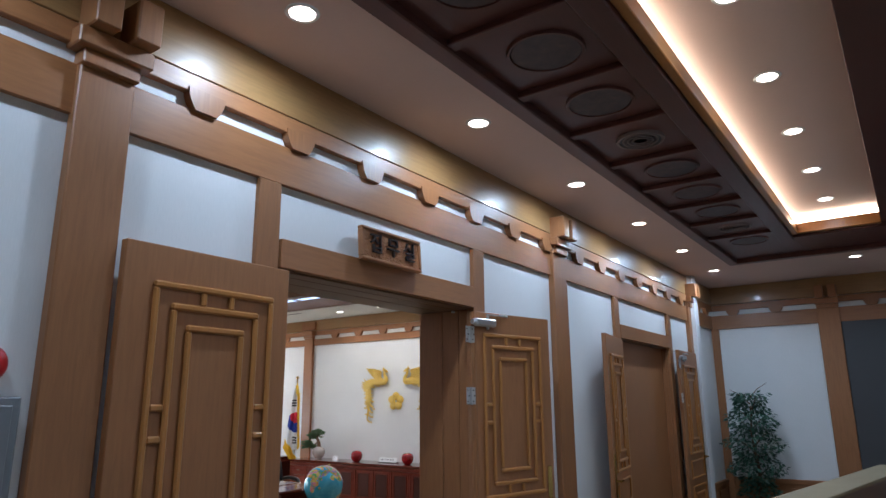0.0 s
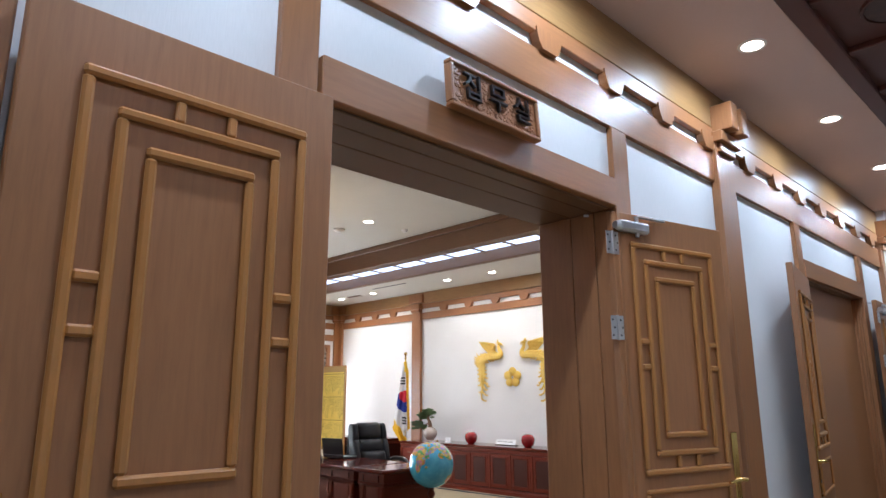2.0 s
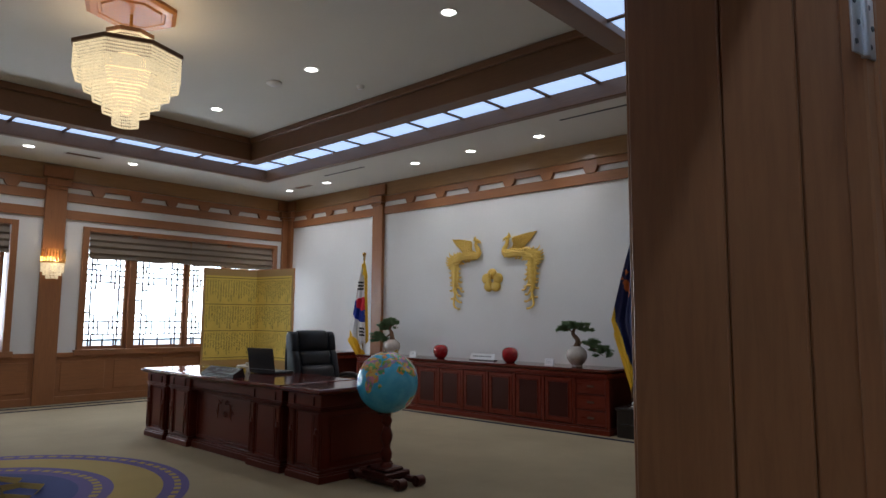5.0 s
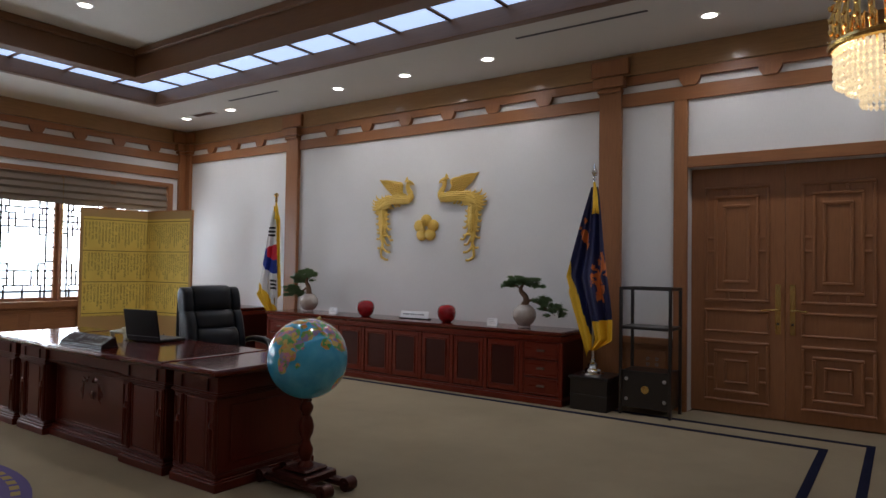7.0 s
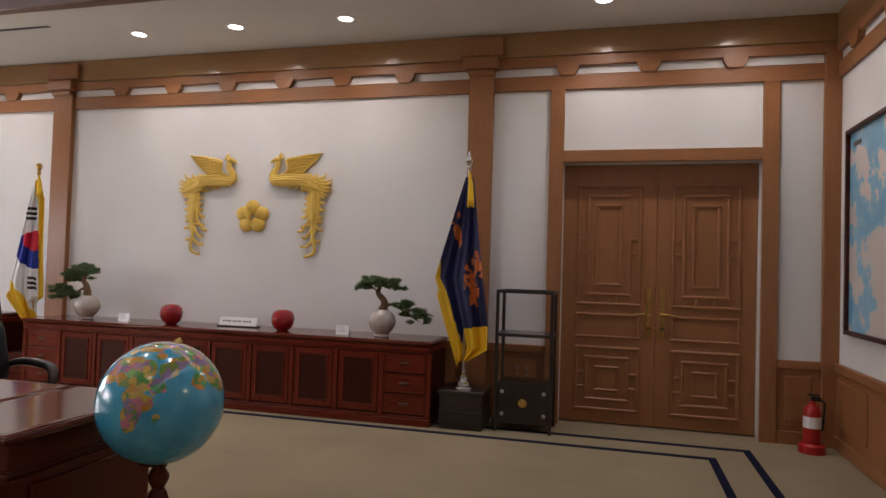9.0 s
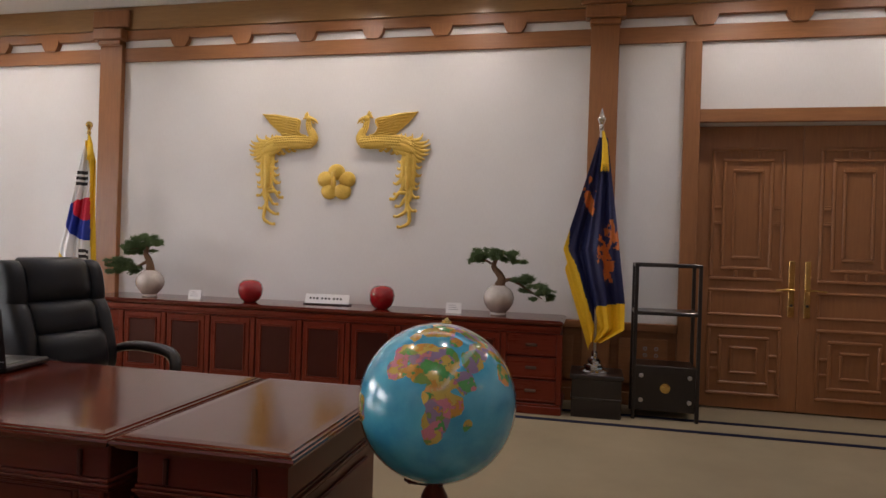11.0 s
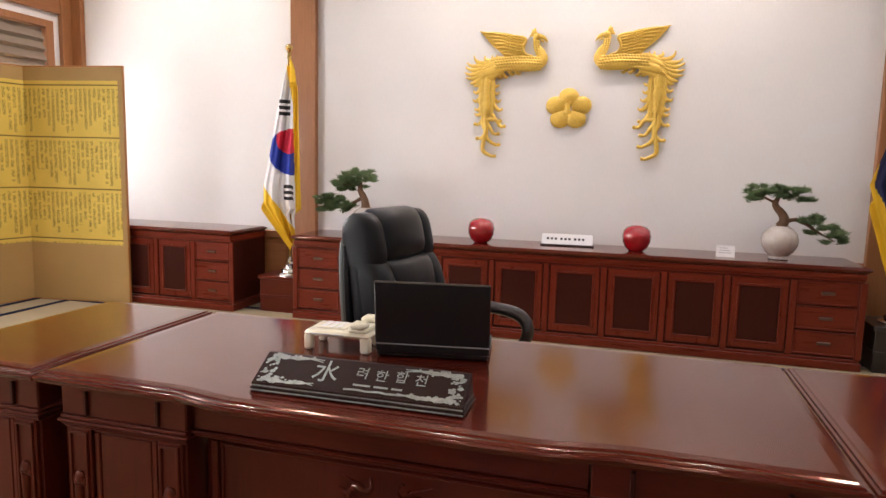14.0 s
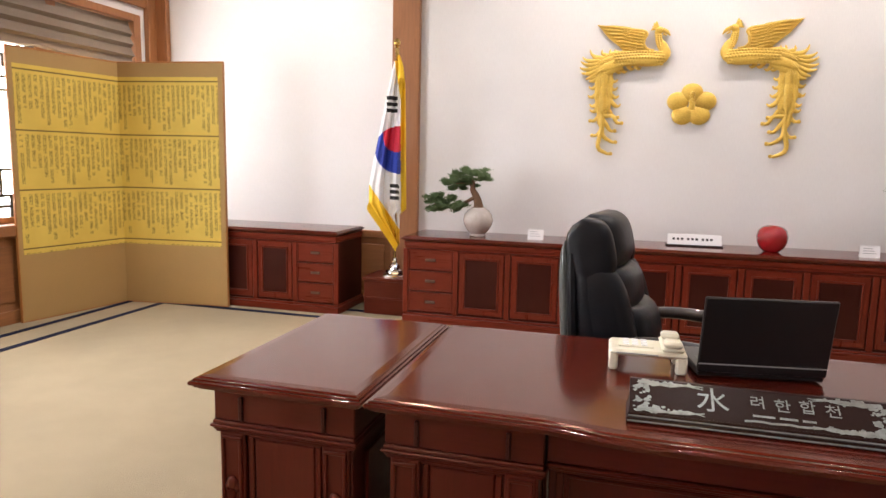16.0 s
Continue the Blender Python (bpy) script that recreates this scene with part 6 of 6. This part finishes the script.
for x, y in ((-8.575, 10.13), (-6.14, 10.12)):
    c = thing("place_card", "small folded white card on the sideboard", "card", pose(x, y, SB), "cards on the sideboard")
    part("face", boxes((-0.065, 0.065, -0.001, 0.001, 0.0, 0.092), c=0.0003), WHITE, c, m=pose(0, -0.018, 0, -12))
    part("back", boxes((-0.065, 0.065, -0.001, 0.001, 0.0, 0.092), c=0.0003), WHITE, c, m=pose(0, 0.018, 0, 12))
    for k in range(3):
        part("line_of_writing", boxes((-0.045, 0.04 - 0.012 * k, -0.0018, -0.001, 0.03 + 0.018 * k, 0.034 + 0.018 * k), c=0.0002), GREY_METAL, c, m=pose(0, -0.018, 0, -12))

# ---- on the desk ----
DT = 0.741
PEARL = paint("mother_of_pearl", (0.33, 0.36, 0.35), 0.25, 0.2, 0.6, 0.5, 55)
LACQUER = paint("dark_brown_lacquer", (0.020, 0.007, 0.006), 0.34, 0, 0.15, 0.15)
LACQUER.node_tree.nodes["Principled BSDF"].inputs["Specular IOR Level"].default_value = 0.1
name = thing("nameplate", "dark lacquered nameplate inlaid with mother of pearl", "nameplate", pose(-7.505, 6.372, DT, 0, 0, 0.5))
bm = bmesh.new()
for x0, x1 in ((-0.30, 0.30),):
    pr = [(-0.005, 0.026), (0.088, 0.084), (0.098, 0.084), (0.112, 0.026)]
    a, b = [bm.verts.new((x0, y, z)) for y, z in pr], [bm.verts.new((x1, y, z)) for y, z in pr]
    bm.faces.new(a), bm.faces.new(b[::-1])
    for i in range(4):
        bm.faces.new([a[i], b[i], b[(i + 1) % 4], a[(i + 1) % 4]])
part("body", bm, LACQUER, name)
part("base", boxes((-0.306, 0.306, -0.012, 0.120, 0.0, 0.012), (-0.303, 0.303, -0.009, 0.116, 0.012, 0.026), c=0.003), LACQUER, name, "stepped base")
part("inlay_line", boxes((-0.304, 0.304, -0.0135, -0.012, 0.004, 0.008), (-0.302, 0.302, -0.0105, -0.009, 0.016, 0.020), c=0.0002), PEARL, name)
tilt = math.degrees(math.atan2(0.058, 0.093))


def on_face(x, t):
    return pose(x, -0.005 + 0.093 * t - 0.0006, 0.026 + 0.058 * t + 0.001, tilt)


lettering("\u6c34", 0.080, 0.0006, PEARL, name, on_face(-0.10, 0.52))
for k, ch in enumerate("\ub824\ud55c\ud569\ucc9c"):
    lettering(ch, 0.042, 0.0006, PEARL, name, on_face(0.005 + 0.056 * k, 0.62 - 0.03 * (k % 2)), "character")
for x, w in ((-0.01, 0.05), (0.05, 0.04), (0.10, 0.03)):
    part("line_of_writing", boxes((x, x + w, -0.003, 0.003, 0.0, 0.0006), c=0.0001), PEARL, name, m=on_face(0.0, 0.26))
rnd = random.Random(21)
for s in (-1, 1):
    bm = bmesh.new()
    for k in range(90):
        x = s * (0.290 - abs(rnd.gauss(0, 0.045)))
        t = min(0.95, max(0.06, rnd.random() if abs(x) > 0.25 else rnd.choice((0.1, 0.9)) + rnd.gauss(0, 0.05)))
        r = 0.0025 + 0.0045 * rnd.random()
        a0 = rnd.random() * 6.28
        o = on_face(x, t)
        bm.faces.new([bm.verts.new(o @ Vector((r * math.cos(a0 + k2 * 1.257) * (1 + 0.5 * (k2 % 2)), r * math.sin(a0 + k2 * 1.257), 0.0006))) for k2 in range(5)])
    for k in range(4):
        pts = [on_face(s * (0.28 - 0.04 * j), 0.1 + 0.78 * (k % 2) + 0.05 * math.sin(j * 2 + k)) @ Vector((0, 0, 0.0006)) for j in range(5)]
        tube(bm, pts, [0.003, 0.004, 0.003, 0.003, 0.001], 5, 0.3)
    part("floral_inlay", bm, PEARL, name, "pearly floral inlay")
bm = tube(bmesh.new(), [on_face(0.05 + 0.02 * j, 0.1 + 0.015 * math.sin(j * 2.0)) @ Vector((0, 0, 0.0006)) for j in range(-4, 5)], 0.003, 5, 0.3)
part("floral_inlay", bm, PEARL, name, "pearly floral inlay")

lap = thing("laptop", "open black laptop seen from behind on the desk", "laptop", pose(-7.42, 6.79, DT, 0, 0, 9.5))
part("base", boxes((-0.185, 0.185, 0.03, 0.29, 0.004, 0.028), c=0.006), BLACK, lap)
part("keyboard", boxes((-0.16, 0.16, 0.06, 0.17, 0.028, 0.030), c=0.0008), GREY_PLASTIC, lap)
part("touchpad", boxes((-0.05, 0.05, 0.20, 0.265, 0.028, 0.0295), c=0.0008), GREY_PLASTIC, lap)
lid = part("screen_lid", boxes((-0.187, 0.187, -0.006, 0.006, 0.0, 0.245), c=0.004), BLACK, lap, "black screen lid", m=pose(0, 0.03, 0.02, 10))
part("hinge_line", boxes((-0.185, 0.185, -0.008, -0.005, 0.028, 0.032), c=0.0005), GREY_METAL, lid)
part("screen", boxes((-0.17, 0.17, 0.006, 0.0068, 0.02, 0.235), c=0.0002), BLACK, lid)

phone = thing("telephone", "ivory desk telephone on the desk", "telephone", pose(-7.755, 6.86, DT, 0, 0, 2))
bm = boxes((-0.118, 0.118, -0.078, 0.075, 0.048, 0.068), c=0.009)
for x, w in ((-0.103, 0.014), (0.101, 0.017)):
    for y in (-0.06, 0.055):
        cbox(bm, (x - w, y - 0.016, 0.0), (x + w, y + 0.016, 0.056), 0.006)
part("body", bm, IVORY, phone, smooth=True)
part("handset", boxes((0.04, 0.108, -0.074, 0.085, 0.068, 0.082), (0.046, 0.102, -0.076, -0.018, 0.080, 0.102), (0.046, 0.102, 0.03, 0.088, 0.080, 0.102), c=0.008), IVORY, phone, smooth=True)
part("groove", boxes((-0.095, 0.03, -0.0795, -0.077, 0.056, 0.060), c=0.0005), GREY_METAL, phone)
part("keypad", boxes((-0.09, 0.02, -0.04, 0.05, 0.068, 0.073), c=0.003), IVORY, phone)
for i in range(4):
    for j in range(3):
        part("key", boxes((-0.075 + 0.028 * j, -0.055 + 0.028 * j, -0.032 + 0.02 * i, -0.019 + 0.02 * i, 0.073, 0.076), c=0.001), WHITE, phone)
pts = [(0.10 + 0.012 * math.cos(k * 0.9), 0.06 + 0.006 * k, 0.014 + 0.011 * math.sin(k * 0.9)) for k in range(40)]
part("cord", tube(bmesh.new(), pts, 0.003, 5), BLACK, phone, "coiled cord")

# ---- lamps ----
chand = thing("chandelier", "tiered crystal chandelier on an octagonal wooden ceiling plate, lit", "chandelier", pose(-7.36, 5.31, 0))
Z = TRAY


def octa(r, z0, z1, t):
    """An octagonal band."""
    return lathe(bmesh.new(), [(r - t, z0), (r, z0), (r, z1), (r - t, z1)], 8)


part("ceiling_plate", lathe(bmesh.new(), [(0.40, Z - 0.001), (0.40, Z - 0.03), (0.36, Z - 0.045), (0.30, Z - 0.045), (0.29, Z - 0.035), (0.27, Z - 0.035), (0.26, Z - 0.05), (0.02, Z - 0.055)], 8), OAK_TRIM, chand, "octagonal wooden plate")
part("stem", tube(bmesh.new(), [(0, 0, Z - 0.05), (0, 0, 3.7)], 0.014, 10), BRASS, chand, smooth=True)


def strands(parent, r, z0, z1, n):
    """A ring of bead strands round an octagon of radius r."""
    bm = bmesh.new()
    rnd = random.Random(int(r * 1000))
    for k in range(n):
        a = k * math.tau / n
        rr = r * math.cos(math.pi / 8) / math.cos((a % (math.pi / 4)) - math.pi / 8)
        x, y = rr * math.cos(a), rr * math.sin(a)
        beads = int((z1 - z0) / 0.028)
        for j in range(beads):
            z = z1 - (z1 - z0) * j / beads
            tube(bm, [(x, y, z), (x + 0.003 * rnd.random(), y, z - 0.013), (x, y, z - 0.026)], [0.003, 0.0095, 0.003], 4)
    part("crystal_tier", bm, CRYSTAL, parent, "hanging crystal bead strands")


for r, z0, z1, n in ((0.20, 3.62, 3.78, 52), (0.455, 3.37, 3.60, 120), (0.375, 3.275, 3.5, 96), (0.29, 3.18, 3.4, 74), (0.20, 3.08, 3.3, 50), (0.11, 2.975, 3.2, 26)):
    strands(chand, r, z0, z1, int(n * 1.7))
for r, z in ((0.21, 3.78), (0.475, 3.60)):
    part("band", octa(r, z, z + 0.035, 0.03), OAK_DARK, chand, "dark octagonal band")
part("bulb_core", lathe(bmesh.new(), [(0.02, 3.08), (0.08, 3.16), (0.15, 3.30), (0.20, 3.55), (0.14, 3.58), (0.12, 3.74), (0.02, 3.76)], 12), CRYSTAL_GLOW, chand)
for k in range(4):
    a = k * math.tau / 4 + 0.4
    lamp("chandelier_bulb", "POINT", pose(-7.36 + 0.40 * math.cos(a), 5.31 + 0.40 * math.sin(a), 3.68), 3.2, WARM, 0.05)


def sconce(m, r, h, watts, label, crown=2.0):
    """A half-round wall lamp: brass crown, rim and a curtain of bead strands."""
    s = thing("wall_sconce", label, "wall lamp", m, "crystal wall sconces")
    part("back_plate", boxes((-r * 0.5, r * 0.5, 0.0, 0.015, -h * 0.2, h * 0.9), c=0.004), OAK_TRIM, s)
    bm = bmesh.new()
    for k in range(13):
        a = math.pi * k / 12
        x, y = r * math.cos(a), r * math.sin(a) + 0.01
        tube(bm, [(x, y, 0.0), (x * 1.05, y * 1.05, h * 0.25 * crown), (x * 0.95, y * 0.95, h * 0.42 * crown)], [0.008, r * 0.10, 0.004], 6, 0.5)
        [ball(bm, (x * 1.08, y * 1.08, h * 0.42 * crown * q + 0.02 * (k % 2)), r * 0.055, 8) for q in (0.15, 0.4, 0.65, 0.9)]
    part("crown", bm, BRASS, s, "pierced brass crown", True)
    bm = tube(bmesh.new(), [(r * 1.06 * math.cos(math.pi * k / 24), r * 1.06 * math.sin(math.pi * k / 24) + 0.01, 0.0) for k in range(25)], 0.014, 8)
    part("rim", bm, BRASS, s, smooth=True)
    for q, (rr, z0) in enumerate(((1.0, -0.62), (0.78, -0.80), (0.5, -0.95))):
        bm = bmesh.new()
        n = int(26 * rr)
        for k in range(n + 1):
            a = math.pi * k / n
            x, y, z = r * rr * math.cos(a), r * rr * math.sin(a) + 0.01, -0.01
            while z > z0 * h:
                tube(bm, [(x, y, z), (x, y, z - 0.011), (x, y, z - 0.022)], [0.003, 0.010, 0.003], 4)
                z -= 0.024
        part("bead_curtain", bm, CRYSTAL, s, "hanging crystal beads")
    part("bulb", ball(bmesh.new(), (0, r * 0.45, -h * 0.25), r * 0.3, 14, (1, 1, 1.6)), CRYSTAL_GLOW, s)
    w = m @ pose(0, r * 0.7 + 0.02, h * 0.15)
    lamp("sconce_light", "POINT", Matrix.Translation(w.translation), watts, WARM, 0.05)


sconce(pose(-2.455, 6.36, 2.11, 0, 0, 90), 0.148, 0.19, 5, "brass and crystal wall sconce, lit, on the oak pier")
sconce(AT_W @ pose(-6.35, 0.06, 2.12), 0.155, 0.24, 4, "small brass and crystal wall sconce, lit, on oak pillar")
sconce(AT_W @ pose(-1.9, 0.06, 2.12), 0.155, 0.24, 4, "small brass and crystal wall sconce, lit, on oak pillar")

# ---- smaller things on walls and floor ----
m1 = thing("wall_map", "framed wall map under glass with dark wooden frame", "map", AT_E @ pose(9.75, 0.0, 1.77))
part("print", boxes((-0.50, 0.50, 0.012, 0.02, -0.78, 0.78), c=0.001), MAP_PRINT, m1, "pale blue and pink map")
part("frame", bars([(-0.53, 0.53, -0.81, 0.81)], 0.035, 0.05, 0.0, 0.004), MAHOGANY_DK, m1)
part("line_of_title", boxes((0.25, 0.42, 0.020, 0.021, 0.66, 0.70), c=0.0003), DARK_GREY, m1)
for y, z in ((9.12, 1.45), (9.12, 1.25)):
    c = thing("wall_control", "small white control box on the wall", "control box", AT_E @ pose(y, 0.0, z))
    part("body", boxes((-0.04, 0.04, 0.0, 0.025, -0.06, 0.06), c=0.004), WHITE, c)
    part("display", boxes((-0.022, 0.022, 0.025, 0.0262, 0.0, 0.035), c=0.0004), DARK_GREY, c)
for u in (4.56, 4.47):
    c = thing("wall_socket", "white wall socket on oak panelling", "socket", AT_N @ pose(u, 0.02, 0.46))
    part("plate", boxes((-0.035, 0.035, 0.0, 0.01, -0.06, 0.06), c=0.004), WHITE, c)
    for z in (-0.028, 0.028):
        part("outlet", lathe(bmesh.new(), [(0.018, 0.0), (0.016, 0.003), (0.004, 0.001)], 14), GREY_METAL, c, m=pose(0, 0.01, z, -90))

ext = thing("fire_extinguisher", "red fire extinguisher on a red stand beside the door", "fire extinguisher", pose(-2.14, 10.32, 0))
part("stand", lathe(bmesh.new(), [(0.10, 0.0), (0.10, 0.06), (0.085, 0.075), (0.07, 0.078)], 20), RED, ext)
part("cylinder", lathe(bmesh.new(), [(0.055, 0.06), (0.065, 0.08), (0.065, 0.32), (0.055, 0.36), (0.025, 0.385), (0.022, 0.41)], 20), RED, ext, smooth=True)
part("label", lathe(bmesh.new(), [(0.0655, 0.2), (0.0662, 0.2), (0.0662, 0.29), (0.0655, 0.29)], 20), WHITE, ext, "white instruction label")
part("valve", boxes((-0.012, 0.06, -0.012, 0.012, 0.41, 0.45), (-0.04, 0.05, -0.008, 0.008, 0.455, 0.468), c=0.003), BLACK, ext)
part("hose", tube(bmesh.new(), [(0.05, 0, 0.43), (0.09, 0.0, 0.40), (0.085, 0.0, 0.28), (0.075, 0, 0.18)], 0.009, 8), BLACK, ext, smooth=True)

sign = thing("name_plaque", "carved wooden plaque with dark raised characters above doorway", "plaque", AT_HW @ pose(-3.498, 0.046, 2.782, 4))
part("board", boxes((-0.285, 0.285, 0.0, 0.03, -0.10, 0.10), c=0.004), OAK, sign)
part("frame", bars([(-0.294, 0.294, -0.108, 0.108)], 0.02, 0.045, 0.0, 0.005), OAK, sign)
rnd = random.Random(5)
bm = bmesh.new()
for k in range(420):
    ball(bm, (-0.265 + 0.53 * rnd.random(), 0.03, -0.08 + 0.16 * rnd.random()), 0.006 + 0.004 * rnd.random(), 6, (1.4, 0.5, 1))
part("chiselled_ground", bm, OAK, sign, "chiselled ground")
for k, ch in enumerate("\uc9d1\ubb34\uc2e4"):
    lettering(ch, 0.138, 0.008, EBONY, sign, pose(0.165 - 0.165 * k, 0.042, 0.0, -90, 180, 0), "character")

cab = thing("alarm_cabinet", "grey wall cabinet with red alarm lamp", "alarm cabinet", AT_HW @ pose(-1.01, 0.0, 1.25))
part("body", boxes((-0.42, 0.42, 0.0, 0.06, -0.9, 0.6), c=0.006), CABINET_GREY, cab)
part("door", boxes((-0.39, 0.39, 0.06, 0.072, -0.87, 0.57), c=0.004), CABINET_GREY, cab)
part("lamp", lathe(bmesh.new(), [(0.038, 0.0), (0.037, 0.014), (0.026, 0.026), (0.004, 0.031)], 24), RED, cab, "red signal lamp", True, pose(-0.30, 0.072, 0.505, -90))
bell = thing("alarm_bell", "round red fire alarm bell on white wall", "alarm bell", AT_HW @ pose(-1.31, 0.0, 1.965))
part("dome", lathe(bmesh.new(), [(0.068, 0.02), (0.068, 0.035), (0.058, 0.052), (0.035, 0.063), (0.005, 0.067)], 28), RED, bell, smooth=True, m=pose(0, 0, 0, -90))
part("back_plate", lathe(bmesh.new(), [(0.05, 0.0), (0.05, 0.02), (0.01, 0.021)], 20), GREY_METAL, bell, m=pose(0, 0, 0, -90))
part("badge", boxes((-0.02, 0.02, 0.064, 0.069, -0.012, 0.012), c=0.0006), WHITE, bell)

tree = thing("potted_ficus", "tall leafy artificial ficus in a dark pot in the corner", "plant", pose(-1.15, 11.5, 0))
part("pot", lathe(bmesh.new(), [(0.13, 0.0), (0.17, 0.02), (0.20, 0.3), (0.21, 0.32), (0.19, 0.33), (0.17, 0.28)], 24), EBONY, tree, smooth=True)
tr = part("trunk", tube(bmesh.new(), [(0, 0, 0.25), (0.03, 0.01, 0.8), (-0.02, 0, 1.3), (0.0, 0, 1.75)], [0.03, 0.025, 0.018, 0.008], 8), BARK, tree, smooth=True)
rnd, bm = random.Random(9), bmesh.new()
for k in range(14):
    a, z = k * 2.4, 0.7 + 0.09 * k
    tip = (0.28 * math.cos(a), 0.28 * math.sin(a), z + 0.22)
    part("branch", tube(bmesh.new(), [(0, 0, z), (0.14 * math.cos(a), 0.14 * math.sin(a), z + 0.14), tip], [0.01, 0.007, 0.003], 6), BARK, tr)
for k in range(2600):
    z = 0.45 + 1.5 * rnd.random()
    rr = (0.20 + 0.16 * math.sin((z - 0.4) * 2.0)) * rnd.random() ** 0.4 * (1 + 0.25 * math.sin(z * 17))
    a = rnd.random() * 6.28
    p = Vector((rr * math.cos(a), rr * math.sin(a), z))
    d = Vector((math.cos(a) + rnd.gauss(0, 0.5), math.sin(a) + rnd.gauss(0, 0.5), -0.5 + rnd.gauss(0, 0.4))).normalized()
    w = d.cross(Vector((rnd.gauss(0, 0.4), rnd.gauss(0, 0.4), 1))).normalized() * 0.02
    ln = 0.06 + 0.03 * rnd.random()
    bm.faces.new([bm.verts.new(v) for v in (p, p + d * ln * 0.45 + w, p + d * ln, p + d * ln * 0.45 - w)])
part("crown", bm, FICUS, tree, "dense small green leaves")

counter = thing("hall_counter", "low counter with pale top and dark wooden sides in the hall", "counter", pose(0, 0, 0))
ang = math.degrees(math.atan2(0.64, 4.3))
part("countertop", boxes((0.0, 0.34, 0.0, 3.9, 0.0, 0.035), c=0.006), CARPET, counter, "pale beige top", m=pose(-0.10, 6.5, 1.015, 0, 0, -ang))
part("side", boxes((0.02, 0.32, 0.02, 3.88, 0.0, 1.015), c=0.004), OAK_DARK, counter, m=pose(-0.10, 6.5, 0, 0, 0, -ang))
